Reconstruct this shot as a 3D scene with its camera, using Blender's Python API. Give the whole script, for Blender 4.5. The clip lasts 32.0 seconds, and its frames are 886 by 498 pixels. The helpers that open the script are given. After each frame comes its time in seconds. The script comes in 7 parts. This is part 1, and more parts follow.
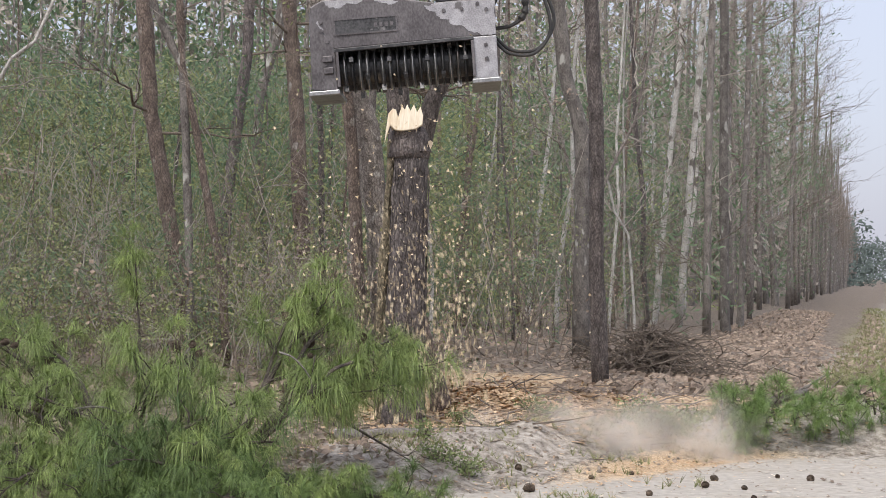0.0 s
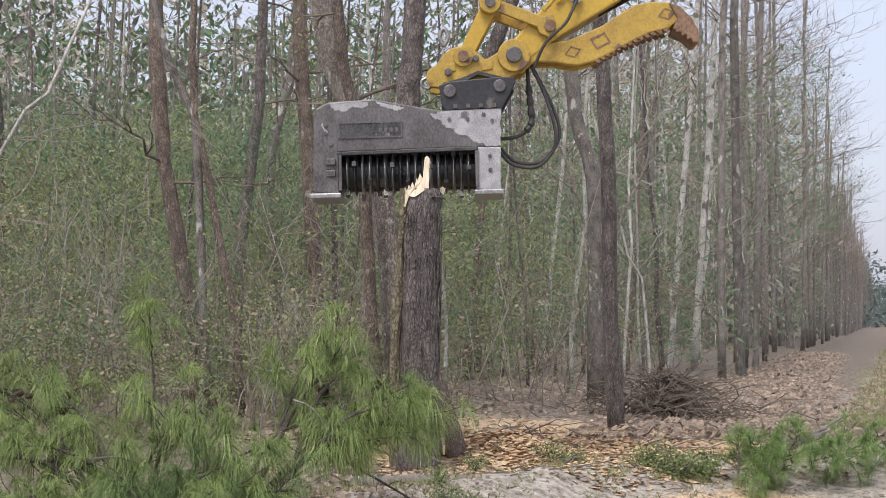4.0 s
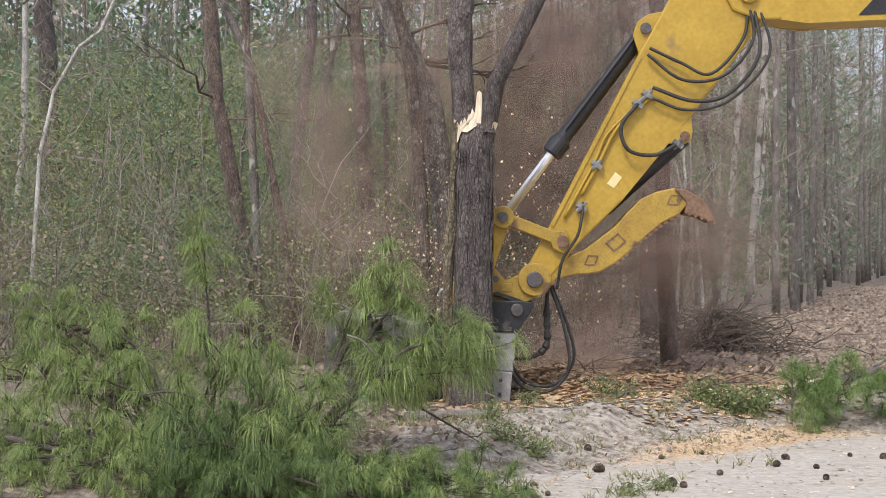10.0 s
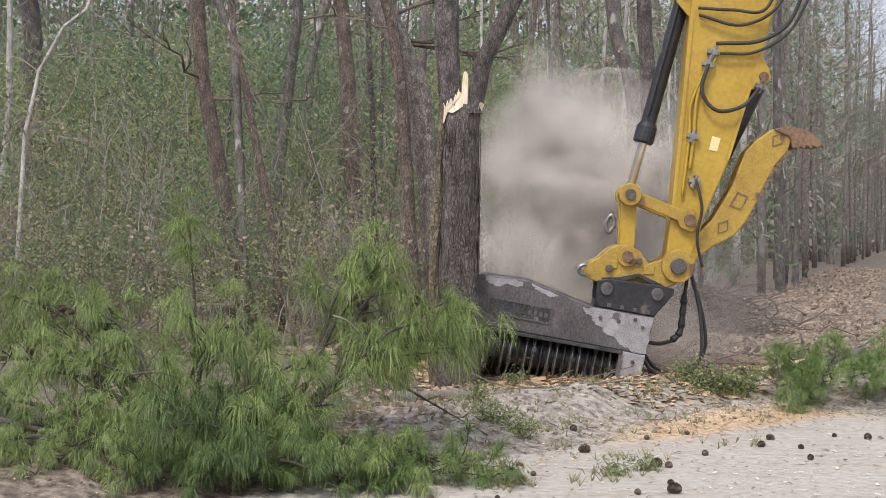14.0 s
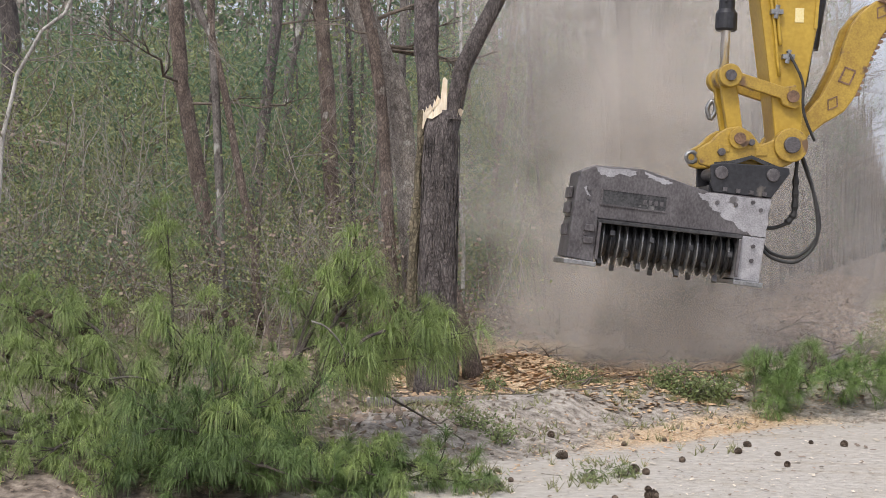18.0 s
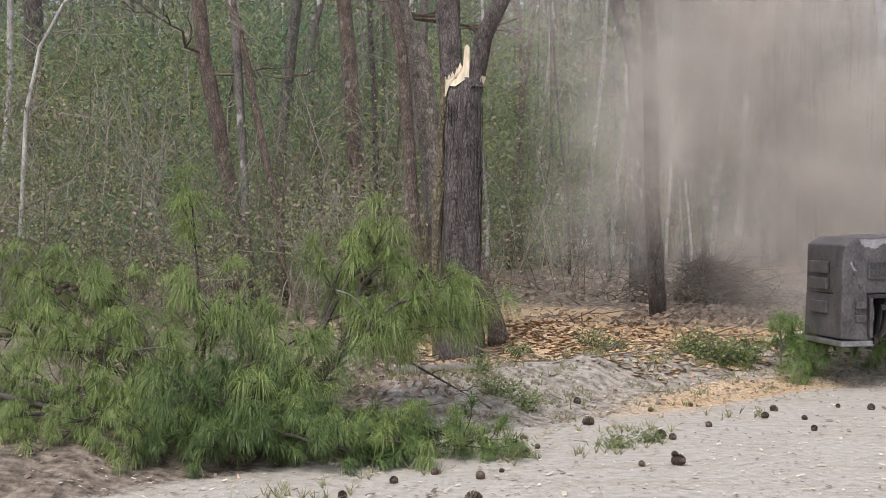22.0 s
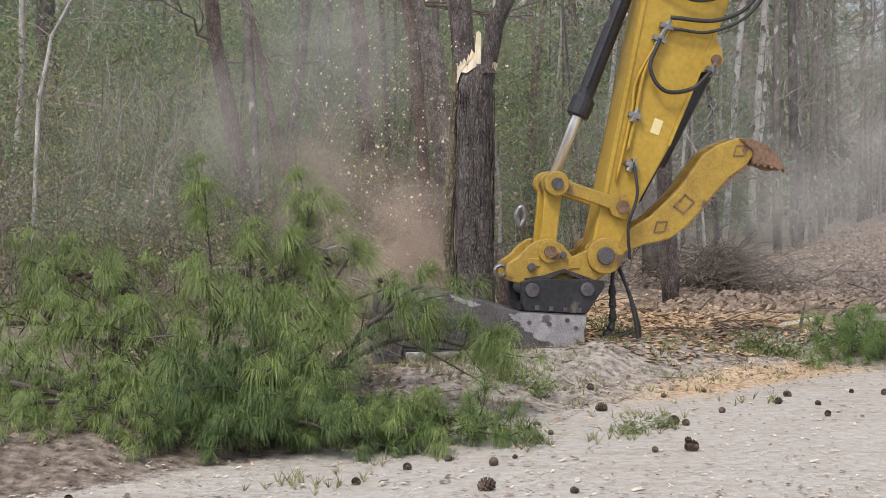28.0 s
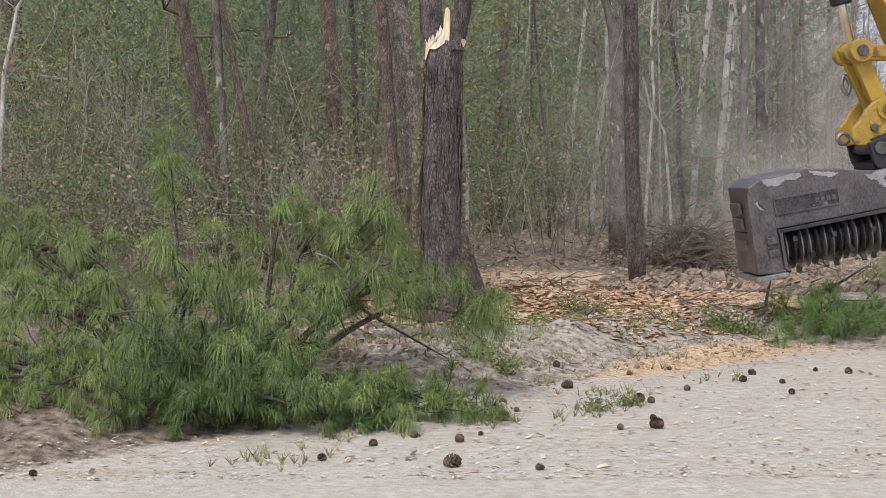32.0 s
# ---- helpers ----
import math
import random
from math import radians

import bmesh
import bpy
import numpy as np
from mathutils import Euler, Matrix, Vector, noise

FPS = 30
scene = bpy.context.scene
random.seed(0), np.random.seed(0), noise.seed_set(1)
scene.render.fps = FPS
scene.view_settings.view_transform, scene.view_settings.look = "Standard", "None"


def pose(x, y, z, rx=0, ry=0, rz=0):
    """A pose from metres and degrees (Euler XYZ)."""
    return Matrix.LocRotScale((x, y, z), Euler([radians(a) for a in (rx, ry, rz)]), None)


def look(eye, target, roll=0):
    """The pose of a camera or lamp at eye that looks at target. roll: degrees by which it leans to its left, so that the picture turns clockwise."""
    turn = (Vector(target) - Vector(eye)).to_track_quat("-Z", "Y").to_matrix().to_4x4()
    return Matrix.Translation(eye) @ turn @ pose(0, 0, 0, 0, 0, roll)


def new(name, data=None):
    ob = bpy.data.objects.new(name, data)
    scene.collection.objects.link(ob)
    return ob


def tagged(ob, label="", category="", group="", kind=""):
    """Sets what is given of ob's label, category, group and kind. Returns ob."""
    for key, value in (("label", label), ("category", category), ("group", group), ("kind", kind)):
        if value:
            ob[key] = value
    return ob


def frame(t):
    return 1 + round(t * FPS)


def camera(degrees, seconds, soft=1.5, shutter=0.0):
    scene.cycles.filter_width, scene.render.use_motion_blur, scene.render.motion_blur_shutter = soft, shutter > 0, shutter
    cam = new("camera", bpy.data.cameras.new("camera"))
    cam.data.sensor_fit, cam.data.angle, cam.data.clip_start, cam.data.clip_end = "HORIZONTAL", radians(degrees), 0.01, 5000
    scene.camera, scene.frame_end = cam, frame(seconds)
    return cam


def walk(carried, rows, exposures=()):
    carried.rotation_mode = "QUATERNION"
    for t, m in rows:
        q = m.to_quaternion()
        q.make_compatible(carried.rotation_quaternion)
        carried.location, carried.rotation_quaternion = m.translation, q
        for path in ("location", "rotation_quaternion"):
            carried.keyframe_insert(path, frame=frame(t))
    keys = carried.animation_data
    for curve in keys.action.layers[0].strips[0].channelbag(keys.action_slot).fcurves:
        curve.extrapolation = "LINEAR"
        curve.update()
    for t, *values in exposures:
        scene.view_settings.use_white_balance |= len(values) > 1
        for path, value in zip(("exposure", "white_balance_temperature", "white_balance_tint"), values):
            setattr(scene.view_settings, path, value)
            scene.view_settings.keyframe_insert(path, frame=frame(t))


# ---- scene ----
cam = camera(31.28, 32.0, soft=0.7, shutter=0.2)
walk(cam, [
    (0, pose(0, 0, 1.55, 90.833, -0.876, -1.833)),
    (0.5, pose(0, 0, 1.55, 90.982, -0.537, -1.790)),
    (1, pose(0, 0, 1.55, 90.996, -0.341, -2.050)),
    (1.5, pose(0, 0, 1.55, 90.685, -0.097, -2.305)),
    (2, pose(0, 0, 1.55, 90.657, -0.085, -2.271)),
    (2.5, pose(0, 0, 1.55, 90.871, -0.043, -2.003)),
    (3, pose(0, 0, 1.55, 92.032, -0.038, -1.543)),
    (3.5, pose(0, 0, 1.55, 92.559, -0.133, -1.411)),
    (5.5, pose(0, 0, 1.55, 91.861, -0.448, -1.242)),
    (6, pose(0, 0, 1.55, 91.619, -0.538, -1.326)),
    (6.5, pose(0, 0, 1.55, 91.275, -0.523, -1.352)),
    (7, pose(0, 0, 1.55, 90.877, -0.588, -1.013)),
    (7.5, pose(0, 0, 1.55, 90.597, -0.608, -0.373)),
    (8, pose(0, 0, 1.55, 90.320, -0.524, 0.021)),
    (8.5, pose(0, 0, 1.55, 90.245, -0.386, 0.231)),
    (9, pose(0, 0, 1.55, 90.138, -0.358, 0.489)),
    (9.5, pose(0, 0, 1.55, 90.154, -0.233, 0.632)),
    (10, pose(0, 0, 1.55, 90.152, -0.088, 0.573)),
    (10.5, pose(0, 0, 1.55, 90.295, -0.147, 0.268)),
    (11, pose(0, 0, 1.55, 90.561, -0.160, -0.014)),
    (11.5, pose(0, 0, 1.55, 90.655, -0.090, -0.012)),
    (12, pose(0, 0, 1.55, 90.667, -0.075, 0.013)),
    (12.5, pose(0, 0, 1.55, 90.615, -0.007, 0.019)),
    (13, pose(0, 0, 1.55, 90.270, 0.000, -0.000)),
    (13.5, pose(0, 0, 1.55, 89.834, -0.077, 0.082)),
    (14, pose(0, 0, 1.55, 89.453, -0.151, 0.072)),
    (14.5, pose(0, 0, 1.55, 89.445, -0.245, -0.047)),
    (16.5, pose(0, 0, 1.55, 89.512, -0.413, -0.410)),
    (17, pose(0, 0, 1.55, 89.362, -0.393, -0.554)),
    (17.5, pose(0, 0, 1.55, 89.444, -0.435, -0.569)),
    (18, pose(0, 0, 1.55, 89.670, -0.428, -0.703)),
    (18.5, pose(0, 0, 1.55, 89.562, -0.228, -0.971)),
    (19, pose(0, 0, 1.55, 89.316, -0.035, -1.047)),
    (19.5, pose(0, 0, 1.55, 89.134, 0.063, -0.660)),
    (20, pose(0, 0, 1.55, 88.817, 0.125, -0.318)),
    (20.5, pose(0, 0, 1.55, 88.462, 0.178, -0.097)),
    (21, pose(0, 0, 1.55, 88.294, 0.226, 0.015)),
    (21.5, pose(0, 0, 1.55, 88.374, 0.286, 0.180)),
    (22, pose(0, 0, 1.55, 88.506, 0.285, 0.164)),
    (22.5, pose(0, 0, 1.55, 88.552, 0.291, 0.133)),
    (23, pose(0, 0, 1.55, 88.508, 0.318, 0.147)),
    (23.5, pose(0, 0, 1.55, 88.509, 0.394, 0.177)),
    (24, pose(0, 0, 1.55, 88.436, 0.476, 0.232)),
    (24.5, pose(0, 0, 1.55, 88.364, 0.440, 0.465)),
    (25, pose(0, 0, 1.55, 88.306, 0.497, 0.702)),
    (25.5, pose(0, 0, 1.55, 88.259, 0.560, 1.032)),
    (27.5, pose(0, 0, 1.55, 88.157, 0.514, 0.916)),
    (28, pose(0, 0, 1.55, 88.030, 0.530, 0.609)),
    (28.5, pose(0, 0, 1.55, 87.939, 0.494, 0.611)),
    (29, pose(0, 0, 1.55, 87.927, 0.479, 0.686)),
    (29.5, pose(0, 0, 1.55, 87.943, 0.406, 0.615)),
    (30, pose(0, 0, 1.55, 87.868, 0.358, 0.572)),
    (30.5, pose(0, 0, 1.55, 87.827, 0.291, 0.581)),
    (31, pose(0, 0, 1.55, 87.764, 0.249, 0.557)),
    (31.5, pose(0, 0, 1.55, 87.541, 0.137, -0.092)),
    (32, pose(0, 0, 1.55, 87.184, 0.120, -0.561)),
], exposures=[(0.0, 0.70), (5.0, 0.78), (13.0, 0.73), (19.0, 0.62), (32.0, 0.56)])

# ---- light ----
world = bpy.data.worlds.new("sky")
scene.world = world
world.use_nodes = True
wn, wl = world.node_tree.nodes, world.node_tree.links
sky = wn.new("ShaderNodeTexSky")
sky.sky_type, sky.sun_disc = "NISHITA", False
sky.sun_elevation, sky.sun_rotation = radians(48), radians(205)
sky.air_density, sky.dust_density, sky.ozone_density = 1.0, 5.0, 3.5
veil = wn.new("ShaderNodeMix")
veil.data_type = "RGBA"
veil.inputs["Factor"].default_value = 0.6
veil.inputs["B"].default_value = (5.0, 5.05, 5.85, 1)
wl.new(sky.outputs[0], veil.inputs["A"])
wl.new(veil.outputs["Result"], wn["Background"].inputs[0])
wn["Background"].inputs[1].default_value = 0.115
sun = new("sun", bpy.data.lights.new("sun", "SUN"))
sun.data.energy, sun.data.angle, sun.data.color = 1.3, radians(14), (1.0, 0.97, 0.93)
sun.matrix_world = look((-4, -9, 13), (0, 0, 0))
scene.cycles.transparent_max_bounces = 64

# ---- materials ----


def material(name, low, high, scale=6.0, rough=0.8, bump=0.3, metal=0.0, fine=8.0, stretch=(1, 1, 1), worn=None, worn_amount=0.0, vary=0.0, translucent=0.0, island=0.0, cracks=0.0):
    """Two scales of noise between two colours, fine relief, optional worn patches of a third colour."""
    m = bpy.data.materials.new(name)
    m.use_nodes = True
    n, l = m.node_tree.nodes, m.node_tree.links
    b = n["Principled BSDF"]
    co, mp = n.new("ShaderNodeTexCoord"), n.new("ShaderNodeMapping")
    mp.inputs["Scale"].default_value = stretch
    l.new(co.outputs["Object"], mp.inputs["Vector"])
    big, small = n.new("ShaderNodeTexNoise"), n.new("ShaderNodeTexNoise")
    for node, s in ((big, scale), (small, scale * fine)):
        node.inputs["Scale"].default_value, node.inputs["Detail"].default_value = s, 4
        l.new(mp.outputs[0], node.inputs["Vector"])
    add = n.new("ShaderNodeMath")
    add.operation = "MULTIPLY_ADD"
    add.inputs[1].default_value = 0.5
    l.new(small.outputs[0], add.inputs[0])
    half = n.new("ShaderNodeMath")
    half.operation = "MULTIPLY"
    half.inputs[1].default_value = 0.5
    l.new(big.outputs[0], half.inputs[0])
    l.new(half.outputs[0], add.inputs[2])
    ramp = n.new("ShaderNodeValToRGB")
    ramp.color_ramp.elements[0].position, ramp.color_ramp.elements[1].position = 0.36, 0.66
    ramp.color_ramp.elements[0].color, ramp.color_ramp.elements[1].color = (*low, 1), (*high, 1)
    l.new(add.outputs[0], ramp.inputs[0])
    colour = ramp.outputs[0]
    if worn:
        wear = n.new("ShaderNodeTexNoise")
        wear.inputs["Scale"].default_value, wear.inputs["Detail"].default_value = scale * 0.7, 6
        l.new(mp.outputs[0], wear.inputs["Vector"])
        edge = n.new("ShaderNodeValToRGB")
        edge.color_ramp.elements[0].position, edge.color_ramp.elements[1].position = 0.62 - worn_amount, 0.68 - worn_amount
        l.new(wear.outputs[0], edge.inputs[0])
        mix = n.new("ShaderNodeMix")
        mix.data_type = "RGBA"
        l.new(edge.outputs[0], mix.inputs["Factor"])
        l.new(colour, mix.inputs["A"])
        mix.inputs["B"].default_value = (*worn, 1)
        colour = mix.outputs["Result"]
    if vary or island:
        info = n.new("ShaderNodeNewGeometry" if island else "ShaderNodeObjectInfo")
        rng = n.new("ShaderNodeMapRange")
        k = vary or island
        rng.inputs["To Min"].default_value, rng.inputs["To Max"].default_value = 1 - k, 1 + k
        l.new(info.outputs["Random Per Island" if island else "Random"], rng.inputs["Value"])
        hsv = n.new("ShaderNodeHueSaturation")
        l.new(rng.outputs[0], hsv.inputs["Value"])
        l.new(colour, hsv.inputs["Color"])
        colour = hsv.outputs[0]
    height = add.outputs[0]
    if cracks:
        # scaly plates with dark furrows between them
        bend = n.new("ShaderNodeMix")
        bend.data_type = "RGBA"
        bend.inputs["Factor"].default_value = 0.12
        l.new(mp.outputs[0], bend.inputs["A"])
        l.new(big.outputs["Color"], bend.inputs["B"])
        vor = n.new("ShaderNodeTexVoronoi")
        vor.feature = "DISTANCE_TO_EDGE"
        vor.inputs["Scale"].default_value = cracks
        l.new(bend.outputs["Result"], vor.inputs["Vector"])
        gap = n.new("ShaderNodeMapRange")
        gap.inputs["From Max"].default_value, gap.inputs["To Min"].default_value = 0.22, 0.5
        l.new(vor.outputs["Distance"], gap.inputs["Value"])
        furrow = n.new("ShaderNodeMix")
        furrow.data_type, furrow.blend_type = "RGBA", "MULTIPLY"
        furrow.inputs["Factor"].default_value = 1.0
        l.new(colour, furrow.inputs["A"])
        l.new(gap.outputs[0], furrow.inputs["B"])
        colour = furrow.outputs["Result"]
        both = n.new("ShaderNodeMath")
        both.operation = "ADD"
        l.new(add.outputs[0], both.inputs[0])
        l.new(gap.outputs[0], both.inputs[1])
        height = both.outputs[0]
    l.new(colour, b.inputs["Base Color"])
    b.inputs["Roughness"].default_value, b.inputs["Metallic"].default_value = rough, metal
    if bump:
        bp = n.new("ShaderNodeBump")
        bp.inputs["Strength"].default_value, bp.inputs["Distance"].default_value = bump, 0.02
        l.new(height, bp.inputs["Height"])
        l.new(bp.outputs[0], b.inputs["Normal"])
    if translucent:
        tr, mx = n.new("ShaderNodeBsdfTranslucent"), n.new("ShaderNodeMixShader")
        mx.inputs[0].default_value = translucent
        l.new(colour, tr.inputs[0])
        l.new(b.outputs[0], mx.inputs[1])
        l.new(tr.outputs[0], mx.inputs[2])
        l.new(mx.outputs[0], n["Material Output"].inputs[0])
    return m


BARK = material("pine_bark", (0.075, 0.062, 0.058), (0.29, 0.25, 0.235), 13, 0.9, 1.0, stretch=(1, 1, 0.42), vary=0.2, cracks=34)
BARK_GREY = material("grey_bark", (0.07, 0.06, 0.054), (0.27, 0.245, 0.22), 9, 0.9, 0.8, stretch=(1, 1, 0.5), vary=0.25, worn=(0.44, 0.43, 0.39), worn_amount=0.0)
BARK_LIMB = material("limb_bark", (0.035, 0.029, 0.025), (0.17, 0.14, 0.12), 14, 0.95, 0.8)
BARK_RED = material("reddish_bark", (0.11, 0.08, 0.066), (0.33, 0.26, 0.215), 11, 0.9, 0.9, stretch=(1, 1, 0.5), vary=0.2, worn=(0.40, 0.37, 0.33), worn_amount=-0.03, cracks=38)
BARK_MOTTLED = material("mottled_bark", (0.16, 0.132, 0.115), (0.48, 0.43, 0.38), 16, 0.9, 0.9, stretch=(1, 1, 0.6), vary=0.1, worn=(0.52, 0.49, 0.44), worn_amount=0.0, cracks=30)
BARK_WHITE = material("pale_bark", (0.22, 0.205, 0.18), (0.60, 0.58, 0.54), 6, 0.8, 0.4, stretch=(1, 1, 0.7), vary=0.2, worn=(0.13, 0.115, 0.10), worn_amount=0.03)
TWIG = material("twig_bark", (0.075, 0.058, 0.045), (0.26, 0.215, 0.175), 12, 0.9, 0.3, island=0.2)
TWIG_PALE = material("pale_twigs", (0.21, 0.18, 0.15), (0.45, 0.41, 0.355), 12, 0.9, 0.3, island=0.2)
WOOD = material("fresh_wood", (0.68, 0.54, 0.36), (0.92, 0.84, 0.68), 9, 0.75, 0.5, stretch=(1, 1, 0.15))
CHIP = material("wood_chips", (0.36, 0.215, 0.115), (0.76, 0.57, 0.36), 9, 0.85, 0.3, island=0.35)
NEEDLE = material("pine_needles", (0.115, 0.165, 0.05), (0.385, 0.475, 0.165), 2.6, 0.5, 0, translucent=0.3, island=0.4)
LEAF = material("spring_leaves", (0.14, 0.165, 0.06), (0.385, 0.405, 0.185), 3, 0.6, 0, translucent=0.35, island=0.2)
# leaf colour greyed so that the haze of distance is painted in
FAR_LEAF_HAZE = material("haze_tinted_far_foliage", (0.07, 0.095, 0.085), (0.15, 0.18, 0.16), 0.3, 0.9, 0, translucent=0.2, island=0.15)
LEAF_DARK = material("evergreen_leaves", (0.095, 0.15, 0.085), (0.205, 0.285, 0.155), 0.6, 0.8, 0, translucent=0.35, island=0.12)
LEAF_DRY = material("dry_leaves", (0.19, 0.14, 0.105), (0.44, 0.35, 0.27), 3, 0.85, 0, translucent=0.2, island=0.4)
YELLOW = material("yellow_paint", (0.40, 0.252, 0.03), (0.515, 0.34, 0.048), 3, 0.38, 0.05, worn=(0.30, 0.19, 0.07), worn_amount=-0.05)
YELLOW_WORN = material("worn_yellow_paint", (0.30, 0.185, 0.034), (0.47, 0.315, 0.05), 7, 0.5, 0.12, worn=(0.15, 0.09, 0.05), worn_amount=0.025)
BLACK = material("black_paint", (0.012, 0.012, 0.014), (0.035, 0.035, 0.04), 4, 0.42, 0.05, worn=(0.16, 0.14, 0.12), worn_amount=-0.02)
RUBBER = material("black_rubber", (0.015, 0.015, 0.016), (0.05, 0.048, 0.045), 8, 0.6, 0.1)
STEEL = material("dark_steel", (0.068, 0.06, 0.062), (0.165, 0.153, 0.155), 7, 0.42, 0.12, metal=0.35, worn=(0.33, 0.32, 0.33), worn_amount=-0.055, stretch=(1, 1, 0.6))
STEEL_DARK = material("oily_steel", (0.03, 0.03, 0.032), (0.10, 0.098, 0.098), 7, 0.38, 0.15, metal=0.5, worn=(0.3, 0.29, 0.28), worn_amount=-0.02)
STEEL_BARE = material("bare_steel", (0.18, 0.18, 0.18), (0.40, 0.40, 0.40), 6, 0.35, 0.1, metal=0.7, worn=(0.12, 0.11, 0.10), worn_amount=0.0)
CHROME = material("chrome", (0.82, 0.83, 0.84), (0.92, 0.93, 0.94), 6, 0.16, 0.0, metal=0.7)
GRASS = material("verge_grass", (0.16, 0.17, 0.07), (0.36, 0.36, 0.18), 3, 0.7, 0, translucent=0.3, island=0.3)
CLOD = material("sandy_clods", (0.17, 0.14, 0.11), (0.38, 0.325, 0.265), 14, 0.95, 0.5, island=0.25)
SCRAPED = material("scraped_steel", (0.24, 0.232, 0.238), (0.47, 0.46, 0.475), 9, 0.42, 0.12, metal=0.3, worn=(0.13, 0.12, 0.12), worn_amount=-0.045)
# darker copy of the pine needles; the heap's inner shade is put into its colour
NEEDLE_SHADE = material("shade_dark_needles", (0.052, 0.088, 0.028), (0.215, 0.305, 0.10), 2.2, 0.55, 0, translucent=0.2, island=0.35)
AIR_CHIP = material("fresh_chips", (0.66, 0.50, 0.29), (0.95, 0.84, 0.62), 9, 0.85, 0.2, translucent=0.2, island=0.25)
RUST = material("rusty_steel", (0.11, 0.065, 0.042), (0.27, 0.165, 0.105), 6, 0.8, 0.2)
CONE = material("pine_cone", (0.05, 0.035, 0.025), (0.20, 0.15, 0.11), 20, 0.9, 0.6)
WHITE = material("white_decal", (0.75, 0.75, 0.73), (0.85, 0.85, 0.83), 5, 0.5, 0)

# ---- mesh tools ----


class Geo:
    """Collects vertices and faces for one mesh."""

    def __init__(self):
        self.v, self.f = [], []

    def tube(self, pts, radii, sides=6, caps=True, rough=0.0, rng=None):
        pts = [Vector(p) for p in pts]
        n0, rings = len(self.v), len(pts)
        side = None
        for i, p in enumerate(pts):
            d = (pts[min(i + 1, rings - 1)] - pts[max(i - 1, 0)]).normalized()
            if side is None:
                side = d.orthogonal().normalized()
            side = (side - d * side.dot(d)).normalized()
            up = d.cross(side)
            r = radii[i] if hasattr(radii, "__len__") else radii
            for k in range(sides):
                a = 2 * math.pi * k / sides
                q = r * (1 + (rng.uniform(-rough, rough) if rng else 0))
                self.v.append(p + side * (math.cos(a) * q) + up * (math.sin(a) * q))
        for i in range(rings - 1):
            for k in range(sides):
                a, b = n0 + i * sides + k, n0 + i * sides + (k + 1) % sides
                self.f.append((a, b, b + sides, a + sides))
        if caps:
            self.f.append(tuple(range(n0 + sides - 1, n0 - 1, -1)))
            self.f.append(tuple(range(n0 + (rings - 1) * sides, n0 + rings * sides)))
        return self

    def plate(self, outline, y0, y1):
        """A polygon in x and z, extruded from y0 to y1."""
        n0, n = len(self.v), len(outline)
        for y in (y0, y1):
            self.v += [Vector((x, y, z)) for x, z in outline]
        area = sum(outline[i][0] * outline[(i + 1) % n][1] - outline[(i + 1) % n][0] * outline[i][1] for i in range(n))
        low, high = list(range(n0, n0 + n)), list(range(n0 + n, n0 + 2 * n))
        if area < 0:
            low, high = low[::-1], high[::-1]
        self.f += [tuple(low), tuple(high[::-1])]
        for i in range(n):
            a, b = low[i], low[(i + 1) % n]
            c, d = high[(i + 1) % n], high[i]
            self.f.append((a, d, c, b))
        return self

    def box(self, x0, x1, y0, y1, z0, z1):
        return self.plate([(x0, z0), (x1, z0), (x1, z1), (x0, z1)], y0, y1)

    def pin(self, x, z, r, y0, y1, sides=20):
        return self.tube([(x, y0, z), (x, y1, z)], r, sides)

    def tri(self, a, b, c):
        n = len(self.v)
        self.v += [a, b, c]
        self.f.append((n, n + 1, n + 2))

    def quad(self, a, b, c, d):
        n = len(self.v)
        self.v += [a, b, c, d]
        self.f.append((n, n + 1, n + 2, n + 3))

    def mesh(self, name, mat, smooth=False):
        me = bpy.data.meshes.new(name)
        me.from_pydata([tuple(p) for p in self.v], [], self.f)
        me.materials.append(mat)
        if smooth:
            me.polygons.foreach_set("use_smooth", [True] * len(me.polygons))
        me.update()
        return me


def part(name, geo, mat, parent, label="", smooth=False, bevel=0.0, at=None, kind=""):
    """One mesh object under a thing or a part."""
    ob = new(name, geo.mesh(name, mat, smooth))
    ob.parent = parent
    if at is not None:
        ob.matrix_basis = at
    if bevel:
        mod = ob.modifiers.new("bevel", "BEVEL")
        mod.width, mod.segments, mod.limit_method = bevel, 2, "ANGLE"
    return tagged(ob, label, kind=kind)


def thing(name, label, category, at=None, group="", kind=""):
    ob = new(name)
    ob.empty_display_size = 0.2
    if at is not None:
        ob.matrix_basis = at
    return tagged(ob, label, category, group, kind)


def solid(name, geo, mat, label, category, kind="", group="", smooth=False, at=None):
    ob = new(name, geo.mesh(name, mat, smooth))
    if at is not None:
        ob.matrix_basis = at
    return tagged(ob, label, category, group, kind)


# ---- ground ----
# The wood's edge and the far road run along 16.9 degrees east of the view; along() and across() are distances in that direction.
DS, DC = math.sin(radians(16.9)), math.cos(radians(16.9))


def along(x, y):
    return x * DS + y * DC


def across(x, y):
    return x * DC - y * DS


def place(u, v):
    return u * DS + v * DC, u * DC - v * DS


def smooth01(a):
    a = min(max(a, 0.0), 1.0)
    return a * a * (3 - 2 * a)


